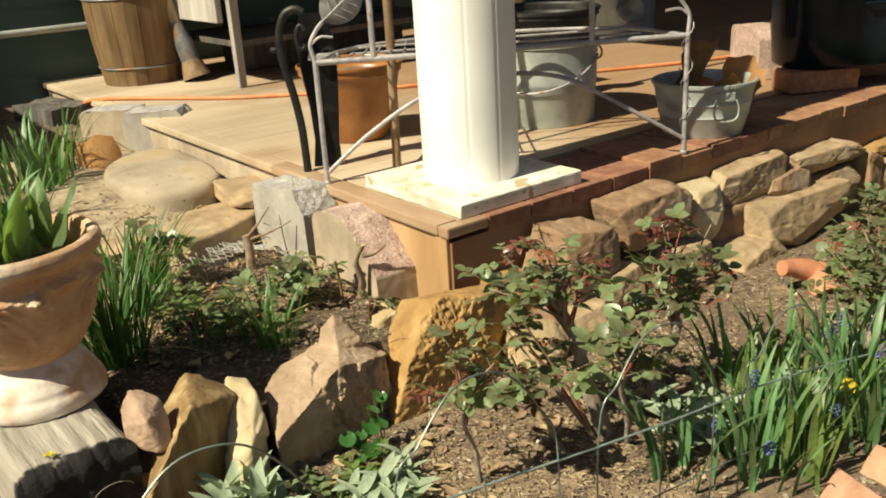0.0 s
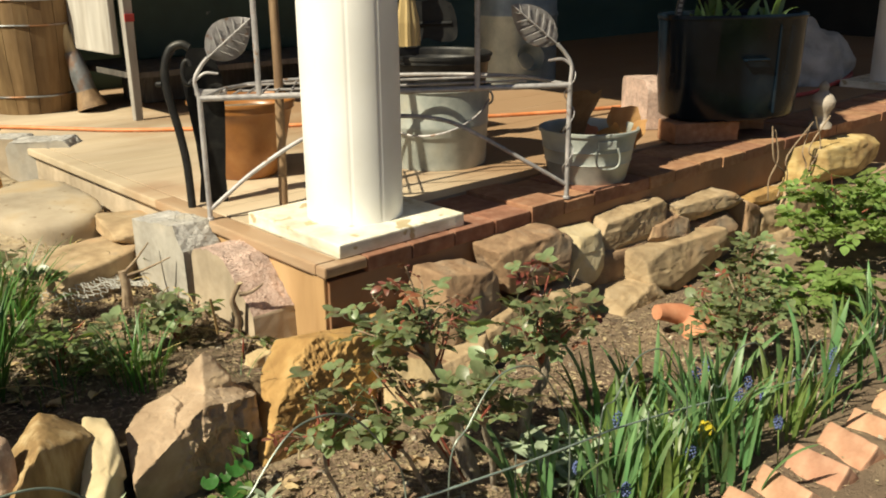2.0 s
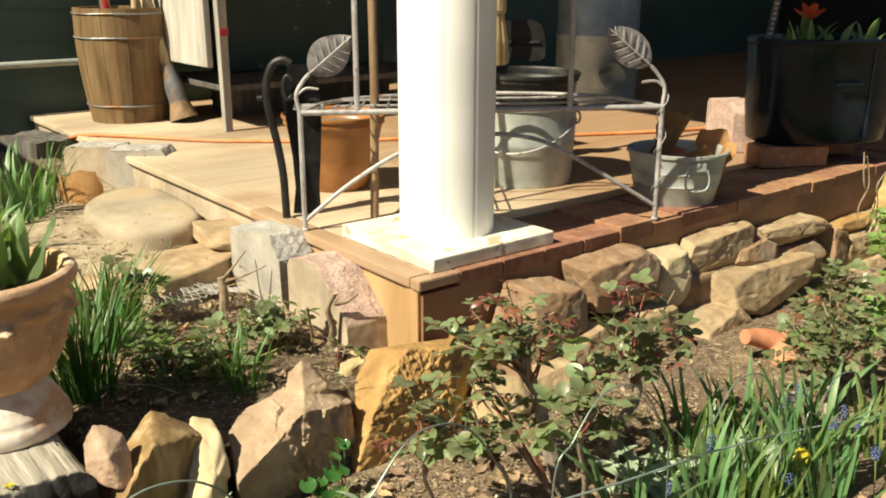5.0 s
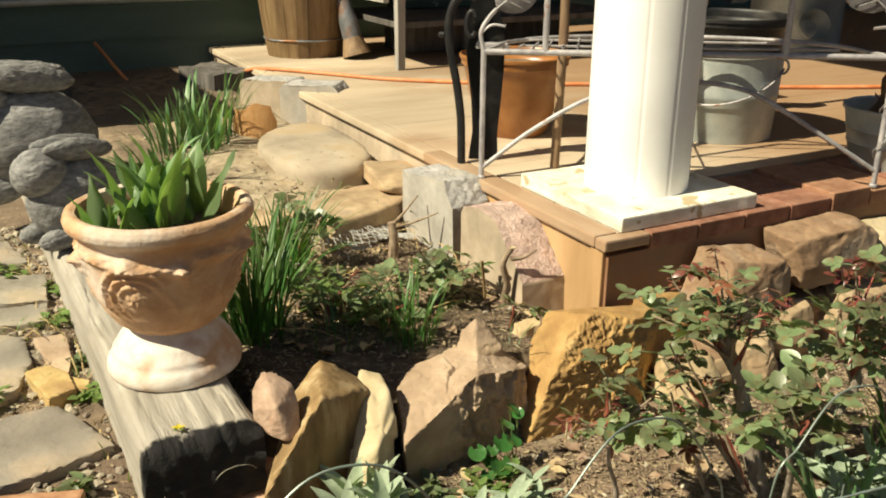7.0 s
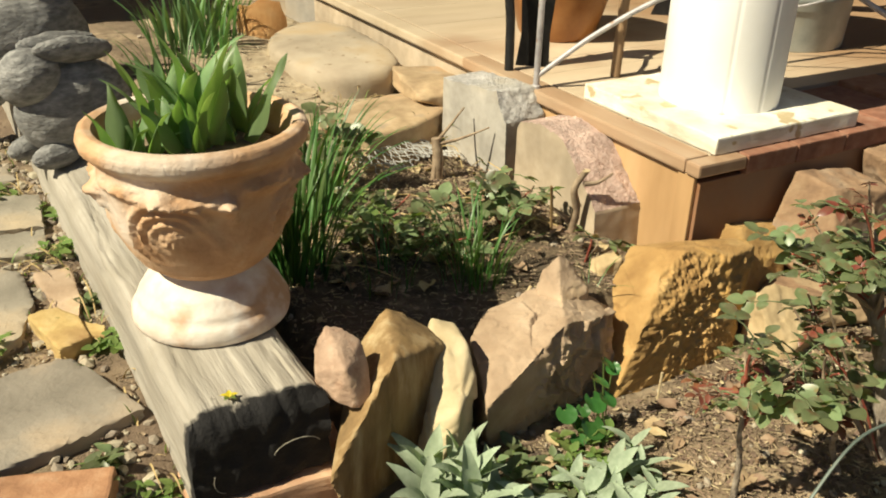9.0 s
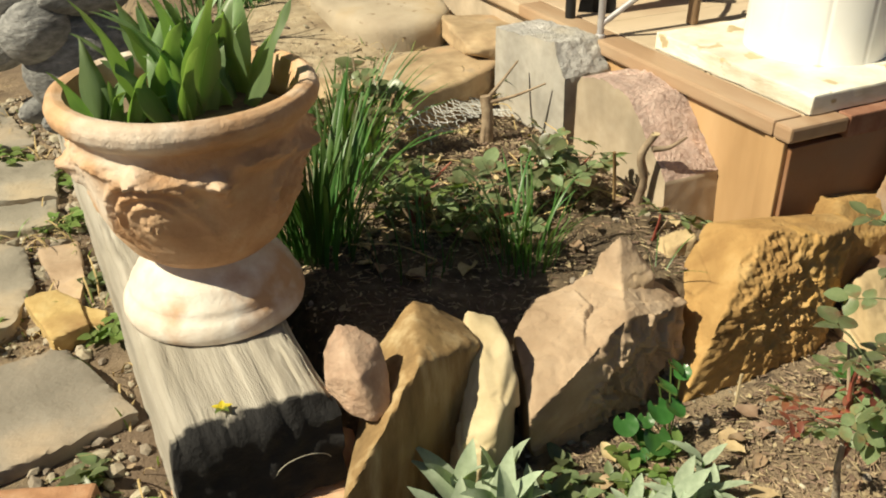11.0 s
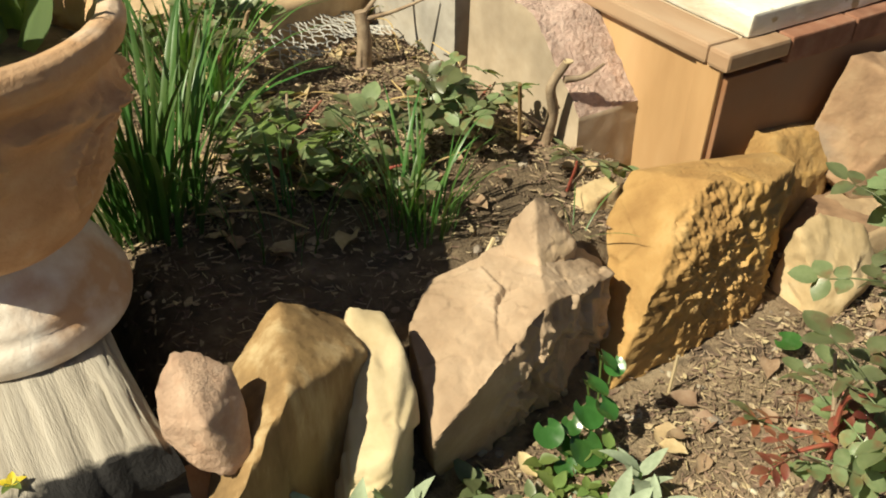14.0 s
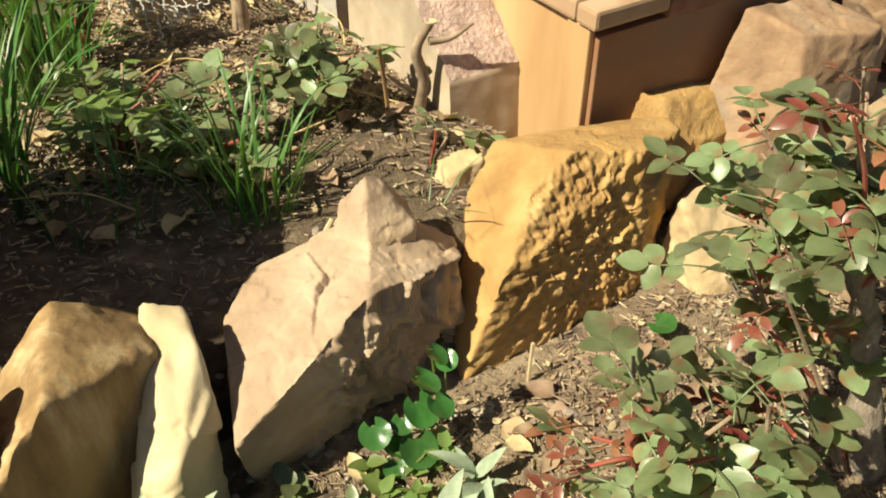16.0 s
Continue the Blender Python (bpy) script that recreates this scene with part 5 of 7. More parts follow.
# small galvanised tub of broken clay pots
p = vessel("wash_tub", (0.795, 0.083, DECK), [(0.088, 0.0), (0.091, 0.005), (0.100, 0.045), (0.1025, 0.048), (0.101, 0.051), (0.106, 0.075), (0.1085, 0.078), (0.107, 0.081), (0.114, 0.118)], M["galv"], "small galvanised wash tub filled with broken clay pots", "wash tub")
for a in (4.2, 1.05):
    c = Vector((math.cos(a), math.sin(a), 0))
    tg = Vector((-math.sin(a), math.cos(a), 0))
    hm = Matrix.Translation(c * 0.1115 + Vector((0, 0, 0.098))) @ Matrix((tg, -c, Vector((0, 0, 1)))).transposed().to_4x4()
    part("handle_plate", box((-0.022, -0.004, -0.010), (0.022, 0.004, 0.010), 0.002, hm), M["galv"], p)
    loop = [c * 0.1145 + tg * x + Vector((0, 0, z)) + c * 0.006 for x, z in ((-0.022, 0.092), (-0.028, 0.075), (-0.026, 0.055), (-0.014, 0.046), (0.014, 0.046), (0.026, 0.055), (0.028, 0.075), (0.022, 0.092))]
    part("ring_handle", tube(curve_points(loop, 4), 0.0026, 7), M["galv"], p, "", True)


def pot_shard(at, turn, r, h, arc, mat, label, seed=0):
    """A curved piece of a broken flower pot."""
    rnd = random.Random(seed)
    bm = bmesh.new()
    rows = []
    nz, na = 9, 13
    tops = [h * (0.88 + 0.12 * noise.noise(Vector((i * 0.20, seed * 3.3, 0)))) for i in range(na)]
    for k in range(nz):
        rows.append([])
        for i in range(na):
            a = arc * (i / (na - 1) - 0.5) * (0.85 + 0.15 * math.sin(k * 1.1 + seed))
            z = tops[i] * k / (nz - 1)
            rr = r * (0.8 + 0.2 * z / h)
            rows[-1].append(bm.verts.new((rr * math.cos(a) - r, rr * math.sin(a), z)))
    for p, q in zip(rows, rows[1:]):
        for i in range(na - 1):
            bm.faces.new((p[i], p[i + 1], q[i + 1], q[i]))
    bmesh.ops.solidify(bm, geom=bm.faces[:], thickness=0.008)
    ob = link("pot_shard", bm, M[mat], False)
    ob.matrix_world = pose(*at, *turn)
    return tagged(ob, label, "pot shard", "broken clay pots")


pot_shard((0.775, 0.105, DECK + 0.075), (0, 22, -105), 0.095, 0.165, 1.1, "rust", "broken brown-red clay pot piece in the tub", 1)
pot_shard((0.868, 0.050, DECK + 0.085), (0, -32, 205), 0.075, 0.105, 1.3, "bright_clay", "broken orange clay pot piece in the tub", 2)
pot_shard((0.835, 0.010, DECK + 0.085), (15, -38, 150), 0.060, 0.08, 1.3, "bright_clay", "broken orange clay pot piece in the tub", 3)
pot_shard((0.785, 0.060, DECK + 0.088), (60, -20, 40), 0.06, 0.08, 1.3, "bright_clay", "broken clay pot piece in the tub", 4)
pot_shard((0.84, 0.12, DECK + 0.08), (20, 60, 100), 0.05, 0.08, 1.8, "shard", "broken clay pot piece in the tub", 5)


def boiler():
    """An oval black wash boiler planted with tulips, on bricks."""
    t = thing("wash_boiler", pose(1.497, 0.140, DECK + 0.059, 0, 0, -27), "oval black enamelled wash boiler planted with tulips", "planter")
    prof = [(0.20, 0.0), (0.212, 0.01), (0.222, 0.10), (0.229, 0.275)]
    rim = [(0.234, 0.277), (0.235, 0.285), (0.230, 0.289), (0.226, 0.285)]
    inner = [(r - 0.004, z) for r, z in prof[::-1] if z > 0.02] + [(0.19, 0.02)]

    def oval(a, z):
        c, s = math.cos(a), math.sin(a)
        return 1 / ((abs(c) / 0.93) ** 2.6 + (abs(s) / 0.56) ** 2.6) ** (1 / 2.6) - 1 + 0.004 * noise.noise(Vector((c * 3, s * 3, z * 12)))
    part("body", lathe(prof + rim + inner, 72, True, None, oval), M["enamel"], t, "", True)
    part("soil", lathe([(0.222, 0.24), (0.01, 0.25)], 48, True, None, oval), M["soil"], t)
    part("handle_bar", tube([(-0.035, -0.124, 0.17), (-0.035, -0.138, 0.17), (0.035, -0.138, 0.17), (0.035, -0.124, 0.17)], 0.004, 8), M["enamel"], t, "", True)
    part("seam", box((0.07, -0.1275, 0.02), (0.075, -0.118, 0.26), 0.001), M["enamel"], t)
    return t


boiler()
loose_brick((1.375, 0.150, DECK + 0.0295), (0, 0, 63), "red brick under the black planter", seed=31)
loose_brick((1.61, 0.20, DECK + 0.0295), (0, 0, 50), "red brick under the black planter", seed=32)

fin = thing("finial", (1.80, -0.006, DECK), "small turned clay finial standing on the porch edge", "finial")
part("turning", lathe([(0.034, 0.0), (0.034, 0.012), (0.024, 0.02), (0.022, 0.035), (0.026, 0.05), (0.036, 0.066), (0.038, 0.082), (0.028, 0.098), (0.016, 0.108), (0.012, 0.114), (0.015, 0.122), (0.012, 0.133), (0.004, 0.14)], 28), M["banded"], fin, "", True)


def milk_can():
    t = thing("milk_can", (1.965, 1.41, DECK), "large old galvanised milk can with a domed shoulder", "milk can")
    part("body", lathe([(0.165, 0.0), (0.17, 0.01), (0.17, 0.265), (0.175, 0.270), (0.175, 0.280), (0.169, 0.286), (0.168, 0.440), (0.14, 0.475), (0.10, 0.505), (0.075, 0.52), (0.072, 0.58), (0.085, 0.60), (0.08, 0.61)], 48), M["galv_dark"], t, "", True)
    for a in (2.4, 5.5):
        c = Vector((math.cos(a), math.sin(a), 0))
        part("handle", tube(curve_points([c * 0.14 + Vector((0, 0, 0.48)), c * 0.19 + Vector((0, 0, 0.50)), c * 0.17 + Vector((0, 0, 0.56)), c * 0.085 + Vector((0, 0, 0.57))], 6), 0.008, 8), M["galv_dark"], t, "", True)
    part("spout", lathe([(0.034, 0), (0.05, 0.05), (0.055, 0.07)], 24, False, Matrix.Translation((-0.10, -0.15, 0.10)) @ pose(0, 0, 0, 70, 0, -30)), M["galv_dark"], t, "", True)


milk_can()


def keg():
    t = thing("wooden_keg", (0.235, 2.13, DECK), "old wooden nail keg holding tools", "keg")
    n = 12
    for k in range(n):
        bm = bmesh.new()
        rows = []
        for i in range(9):
            z = 0.400 * i / 8
            r = 0.138 + 0.030 * math.sin(0.5 * math.pi * min(1.0, 1.25 * i / 8)) - 0.006 * max(0.0, i / 8 - 0.7)
            ring = []
            for q, rr in ((-0.49, r), (0.0, r + 0.0015), (0.49, r), (0.49, r - 0.012), (-0.49, r - 0.012)):
                a = 2 * math.pi * (k + q) / n
                ring.append(bm.verts.new((rr * math.cos(a), rr * math.sin(a), z)))
            rows.append(ring)
        for p, q in zip(rows, rows[1:]):
            for i in range(5):
                j = (i + 1) % 5
                bm.faces.new((p[i], p[j], q[j], q[i]))
        bm.faces.new(rows[0][::-1])
        bm.faces.new(rows[-1])
        part("stave", bm, M["keg"], t)
    for z, r in ((0.062, 0.1490), (0.300, 0.1700), (0.382, 0.1685)):
        part("hoop", tube([(r * math.cos(a), r * math.sin(a), z + 0.001 * math.sin(5 * a)) for a in np.linspace(0, 2 * math.pi, 40)[:-1]], 0.0032, 6, True), M["tool"], t)
    part("bottom", lathe([(0.125, 0.012), (0.125, 0.022)], 24), M["keg"], t)
    return t


keg()
for k, (x, y, a, b, mat) in enumerate([(0.19, 2.09, 8, -6, "redhose"), (0.24, 2.06, -5, 5, "handle"), (0.28, 2.14, 3, 8, "redhose"), (0.22, 2.17, -6, -3, "tool")]):
    tl = thing("tool_handle", pose(x, y, DECK + 0.03, a, b, 0), "long tool handle standing in the keg", "garden tool", "tools in the keg")
    part("shaft", lathe([(0.013, 0), (0.014, 0.3), (0.013, 0.75)], 12), M[mat], tl, "", True)


def shovel():
    t = thing("shovel", (0, 0, 0), "old long-handled shovel leaning on the porch wall", "shovel")
    foot, top = Vector((0.355, 1.93, DECK + 0.012)), Vector((0.185, 2.22, 1.45))
    ax = (top - foot).normalized()
    part("shaft", tube([foot + ax * 0.17, top], 0.021, 12), M["handle"], t, "", True)
    part("socket", tube([foot + ax * 0.055, foot + ax * 0.12, foot + ax * 0.20], [0.034, 0.034, 0.025], 12), M["tool"], t, "", True)
    part("blade", tube([foot, foot + ax * 0.03, foot + ax * 0.075], [0.052, 0.044, 0.030], 12), M["rust_pole"], t, "rusty blade end", True)


shovel()


def table():
    t = thing("work_table", (0, 0, 0), "weathered white-painted wooden table on the porch", "table")
    x0, x1, y0, y1 = 0.365, 1.35, 1.635, 2.20
    for x, y in ((x0 + 0.02, y0), (x1, y0), (x0 - 0.01, y1), (x1, y1)):
        bm = box((-0.018, -0.018, 0), (0.018, 0.018, 0.72), 0.003)
        for v in bm.verts:
            k = 0.72 + 0.28 * min(1, v.co.z / 0.5)
            v.co.x *= k
            v.co.y *= k
        bmesh.ops.translate(bm, verts=bm.verts, vec=(x, y, DECK))
        part("leg", bm, M["oldwhite"], t)
    part("side_panel", box((x0 - 0.03, y0 + 0.02, DECK + 0.215), (x0 - 0.008, y1 - 0.02, DECK + 0.72), 0.003), M["oldwhite"], t, "wide weathered white side board")
    part("table_top", box((x0 - 0.06, y0 - 0.05, DECK + 0.72), (x1 + 0.05, y1 + 0.05, DECK + 0.745), 0.004), M["oldwhite"], t)
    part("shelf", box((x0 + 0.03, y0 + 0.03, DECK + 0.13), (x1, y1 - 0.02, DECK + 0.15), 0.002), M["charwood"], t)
    for z in (0.33, 0.45):
        part("hinge", box((x0 + 0.004, y0 - 0.022, DECK + z - 0.012), (x0 + 0.036, y0 - 0.017, DECK + z + 0.012), 0.001), M["redhose"], t, "small rusty red clamp")


table()
chest = thing("metal_chest", (0, 0, 0), "scratched dark green painted metal chest under the table", "chest")
part("body", box((0.58, 2.02, DECK + 0.152), (1.30, 2.16, DECK + 0.62), 0.006), M["green_metal"], chest)
part("lid_edge", box((0.575, 2.012, DECK + 0.60), (1.305, 2.165, DECK + 0.632), 0.004), M["green_metal"], chest)
part("latch", box((0.93, 2.006, DECK + 0.52), (0.96, 2.019, DECK + 0.60), 0.002), M["tool"], chest)
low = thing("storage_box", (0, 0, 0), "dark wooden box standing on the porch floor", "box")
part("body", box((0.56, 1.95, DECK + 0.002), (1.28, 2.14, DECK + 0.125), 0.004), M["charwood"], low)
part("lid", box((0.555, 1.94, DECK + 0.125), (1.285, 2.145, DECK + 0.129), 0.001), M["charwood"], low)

# broom with a bound head, leaning behind the pail
br = thing("hand_broom", pose(0.700, 0.62, DECK + 0.282, 0, 0, 0), "straw hand broom hanging by its woven binding", "broom")
part("straw", lathe([(0.036, 0.0), (0.034, 0.06), (0.024, 0.11), (0.020, 0.13)], 24, True, Matrix.Diagonal((1, 0.6, 1, 1)), lambda a, z: 0.08 * math.sin(a * 17)), M["straw"], br)
part("binding", lathe([(0.022, 0.13), (0.026, 0.14), (0.026, 0.185), (0.020, 0.195)], 20, True, Matrix.Diagonal((1, 0.7, 1, 1)), lambda a, z: 0.05 * math.sin(a * 9 + z * 300)), M["straw"], br, "woven straw binding")
part("handle", tube([(0, 0, 0.19), (0.0, 0.0, 0.75)], 0.010, 10), M["handle"], br, "", True)
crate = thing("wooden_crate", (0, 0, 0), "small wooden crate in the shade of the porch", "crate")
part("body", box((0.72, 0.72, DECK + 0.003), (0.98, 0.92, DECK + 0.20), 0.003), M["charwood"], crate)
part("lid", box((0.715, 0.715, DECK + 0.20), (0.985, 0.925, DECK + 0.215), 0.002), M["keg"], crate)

# wooden pole leaning on the stand
pole = thing("wooden_pole", (0, 0, 0), "thin wooden pole leaning against the plant stand", "pole")
part("shaft", tube([(0.137, 0.384, DECK + 0.001), (0.148, 0.39, 0.60), (0.190, 0.46, 1.2)], 0.0095, 10), M["rust_pole"], pole, "", True)

# orange extension cord and red hose
cord = thing("extension_cord", (0, 0, 0), "orange extension cord lying across the porch floor", "cord")
part("cable", tube(curve_points([(-0.46, 2.43, 0.36), (-0.38, 2.20, 0.235), (-0.29, 2.02, 0.185), (-0.17, 1.96, 0.20), (-0.07, 1.92, 0.30), (0.0, 1.80, DECK + 0.006), (0.14, 1.62, DECK + 0.006), (0.28, 1.44, DECK + 0.006), (0.60, 1.20, DECK + 0.006), (0.95, 1.02, DECK + 0.006), (1.25, 0.82, DECK + 0.006), (1.70, 0.64, DECK + 0.006), (2.2, 0.62, DECK + 0.006), (2.7, 0.9, DECK + 0.006)], 8), 0.0062, 8), M["cord"], cord, "", True)
hose = thing("garden_hose", (0, 0, 0), "red hose lying on the porch by the far column", "hose")
part("tube", tube(curve_points([(2.0, 0.42, DECK + 0.008), (2.35, 0.33, DECK + 0.008), (2.62, 0.36, DECK + 0.008), (2.95, 0.42, DECK + 0.03), (3.3, 0.8, DECK + 0.02)], 8), 0.008, 8), M["redhose"], hose, "", True)

# plain pale heap beyond the planter, standing in for a white furry animal
bm = bmesh.new()
bmesh.ops.create_icosphere(bm, subdivisions=5, radius=1.0)
for v in bm.verts:
    q = v.co.copy()
    v.co = Vector((q.x * 0.27, q.y * 0.20, max(-0.02, q.z * 0.22))) * (1 + 0.16 * noise.noise(q * 2.3) + 0.07 * noise.noise(q * 6) + 0.03 * noise.noise(q * 15))
cloth = link("cloth", bm, M["pale_fluff"], True)
cloth.location = (2.78, 0.58, DECK + 0.02)
tagged(cloth, "pale fluffy heap in the shade, standing in for a white furry shape", "cloth")

# grey pipe along the wall, old timber at the porch corner
pipe = tagged(link("wall_pipe", tube([(-2.5, 2.41, 0.51), (0.16, 2.41, 0.512)], 0.013, 10), M["galv"], True), "pale pipe running along the dark green wall", "pipe", kind="structure")
stump = thing("weathered_timber_block", pose(-0.135, 2.02, 0.05, 0, 0, 12), "rough dark weathered timber block at the porch corner", "timber")
bm = box((-0.075, -0.13, 0.0), (0.075, 0.13, 0.255))
bmesh.ops.subdivide_edges(bm, edges=bm.edges[:], cuts=9, use_grid_fill=True)
for v in bm.verts:
    v.co += Vector((noise.noise(Vector((v.co.x * 60, v.co.y * 60, v.co.z * 5))), noise.noise(Vector((v.co.y * 60, v.co.x * 60, v.co.z * 5))), noise.noise(v.co * 30))) * 0.008
part("log", bm, M["charwood"], stump)


# carved rabbit-like garden figures, kept as plain shapes
def figure(at, turn, scale, label):
    bm = bmesh.new()

    def blob(c, r, tilt=0):
        m = Matrix.Translation(c) @ pose(0, 0, 0, 0, tilt, 0) @ Matrix.Diagonal((*r, 1))
        bmesh.ops.create_icosphere(bm, subdivisions=5, radius=1.0, matrix=m)
    blob((0, 0, 0.085), (0.105, 0.07, 0.085))
    blob((-0.075, 0, 0.15), (0.055, 0.045, 0.048))
    blob((0.0, 0.022, 0.190), (0.075, 0.018, 0.022), 4)
    blob((0.0, -0.022, 0.188), (0.075, 0.018, 0.022), 8)
    blob((-0.07, -0.035, 0.022), (0.045, 0.024, 0.022))
    blob((-0.07, 0.035, 0.022), (0.045, 0.024, 0.022))
    for v in bm.verts:
        q = Vector((v.co.x * 70, v.co.y * 70, v.co.z * 210)) + 3 * noise.noise_vector(v.co * 18)
        v.co += v.co.normalized() * (0.003 * noise.noise(v.co * 30) + 0.0034 * abs(noise.noise(q)) + 0.0014 * noise.noise(q * 2.3))
        v.co.z = max(0.0, v.co.z)
        v.co *= scale
    ob = link("garden_figure", bm, M["carved"], True)
    ob.matrix_world = pose(*at, 0, 0, turn)
    return tagged(ob, label, "garden figure", "garden figures")


figure((-0.752, 0.665, 0.224), 25, 0.93, "dark carved concrete garden figure sitting on the timber")
figure((-0.80, 1.02, 0.224), 10, 1.35, "larger dark carved concrete garden figure on the timber")
pot_shard((-0.285, 1.17, 0.205), (0, -14, -135), 0.10, 0.15, 1.6, "bright_clay", "orange terracotta pot piece standing in the grass", 21)

# ---------------------------------------------------------------- plants
M["rose_leaf"] = material("rose_leaf", [(0.13, 0.17, 0.078), (0.18, 0.225, 0.11), (0.26, 0.29, 0.16)], 60, 0.36, 0.4, 150, vary=0.45, stain=(38, (0.18, 0.10, 0.055), 0.53, 0.65), through=0.30, dist=0.0006)
M["young_leaf"] = material("young_rose_leaf", [(0.20, 0.038, 0.03), (0.21, 0.075, 0.045), (0.19, 0.12, 0.06)], 60, 0.34, 0.2, 200, vary=0.35, through=0.12, dist=0.0006)
M["bright_leaf"] = material("bright_green_leaf", [(0.13, 0.20, 0.05), (0.18, 0.26, 0.075), (0.25, 0.33, 0.11)], 60, 0.42, 0.2, 200, vary=0.25, through=0.3, dist=0.0006)
M["blade"] = material("grass_blade", [(0.040, 0.105, 0.025), (0.065, 0.145, 0.034), (0.11, 0.19, 0.05)], 40, 0.38, 0.15, 150, stretch=(1, 1, 0.1), vary=0.3, through=0.25, dist=0.0004)
M["muscari_leaf"] = material("bulb_leaf", [(0.085, 0.19, 0.075), (0.125, 0.235, 0.095), (0.19, 0.29, 0.12)], 40, 0.42, 0.15, 150, stretch=(1, 1, 0.1), vary=0.35, through=0.25, dist=0.0004)
M["tulip_leaf"] = material("tulip_leaf", [(0.15, 0.25, 0.105), (0.20, 0.315, 0.14), (0.27, 0.38, 0.19)], 30, 0.38, 0.15, 150, stretch=(1, 1, 0.1), vary=0.25, through=0.38, dist=0.0004)
M["sage"] = material("silver_sage_leaf", [(0.25, 0.32, 0.21), (0.33, 0.40, 0.28), (0.41, 0.48, 0.35)], 80, 0.85, 0.5, 260, vary=0.15, through=0.15, dist=0.0006)
M["glossy"] = material("glossy_round_leaf", [(0.035, 0.11, 0.025), (0.05, 0.15, 0.035), (0.07, 0.19, 0.05)], 40, 0.25, 0.1, 150, vary=0.15, through=0.2, dist=0.0004)
M["stem_red"] = material("red_rose_stem", [(0.22, 0.045, 0.03), (0.28, 0.07, 0.045), (0.22, 0.12, 0.06)], 50, 0.6, 0.3, 120)
M["twig"] = material("grey_brown_twig", [(0.18, 0.12, 0.075), (0.30, 0.22, 0.145), (0.42, 0.33, 0.23)], 60, 0.9, 0.7, 120, dist=0.002)
M["bark"] = material("flaky_grey_bark", [(0.13, 0.10, 0.075), (0.34, 0.28, 0.215), (0.52, 0.45, 0.36)], 130, 0.95, 1.0, 170, stretch=(1, 1, 0.35), dist=0.006)
M["muscari"] = material("blue_muscari_bells", [(0.055, 0.08, 0.20), (0.095, 0.13, 0.30), (0.16, 0.205, 0.40)], 300, 0.5, 0.2, 400, vary=0.2)
M["petal_yellow"] = material("yellow_petal", [(0.55, 0.42, 0.02), (0.66, 0.54, 0.04), (0.70, 0.60, 0.10)], 60, 0.5, 0.1, 90, through=0.2)
M["petal_orange"] = material("orange_red_petal", [(0.55, 0.06, 0.02), (0.62, 0.10, 0.03), (0.66, 0.16, 0.05)], 60, 0.5, 0.1, 90, through=0.2)
M["wire"] = material("green_coated_wire", [(0.11, 0.15, 0.125), (0.16, 0.20, 0.17), (0.21, 0.25, 0.21)], 40, 0.4, 0.1, 90, metal=0.2)
M["rail_wire"] = material("pale_teal_wire", [(0.22, 0.30, 0.27), (0.30, 0.38, 0.34), (0.36, 0.44, 0.40)], 40, 0.4, 0.1, 90, metal=0.2)
M["chicken_wire"] = material("grey_wire", [(0.46, 0.46, 0.43), (0.56, 0.55, 0.52), (0.64, 0.63, 0.60)], 40, 0.45, 0.1, 90, metal=0.2)


def strip(bm, rows):
    vs = [[bm.verts.new(p) for p in r] for r in rows]
    for a, b in zip(vs, vs[1:]):
        for i in range(len(a) - 1):
            bm.faces.new((a[i], a[i + 1], b[i + 1], b[i]))


def leaf_rows(length, width, shape=0.5, fold=0.25, droop=0.3, n=7, wave=0.0, twist=0.0):
    """A leaf along +y, its face up: rows of left edge, midrib and right edge."""
    rows = []
    for i in range(n):
        u = i / (n - 1)
        w = width * 0.5 * max(0.03, (math.sin(math.pi * u ** shape)) ** 0.75 if 0 < u < 1 else 0.03)
        y, z = length * u * (1 - 0.25 * droop * u), -length * droop * u * u * 0.6
        t = twist * u
        ca, sa = math.cos(t), math.sin(t)
        zz = fold * w + wave * width * math.sin(u * 9)
        rows.append([Vector((-w * ca, y, z + zz - w * sa)), Vector((0, y, z)), Vector((w * ca, y, z + zz + w * sa))])
    return rows


def mesh_of(name, bm, *mats):
    me = bpy.data.meshes.new(name)
    bm.normal_update()
    bm.to_mesh(me)
    bm.free()
    for m in mats:
        me.materials.append(m)
    me.polygons.foreach_set("use_smooth", [True] * len(me.polygons))
    return me


def put(name, me, parent, m):
    ob = bpy.data.objects.new(name, me)
    scene.collection.objects.link(ob)
    ob.parent = parent
    ob.matrix_basis = m
    return ob


def aim(at, direction, roll=0.0, size=1.0):
    """A pose whose y axis follows direction and whose z axis looks up as far as it can."""
    y = Vector(direction).normalized()
    x = y.cross(Vector((0, 0, 1)))
    if x.length < 1e-3:
        x = Vector((1, 0, 0))
    x.normalize()
    z = x.cross(y)
    m = Matrix((x, y, z)).transposed()
    return Matrix.Translation(at) @ m.to_4x4() @ Matrix.Rotation(roll, 4, "Y") @ Matrix.Scale(size, 4)


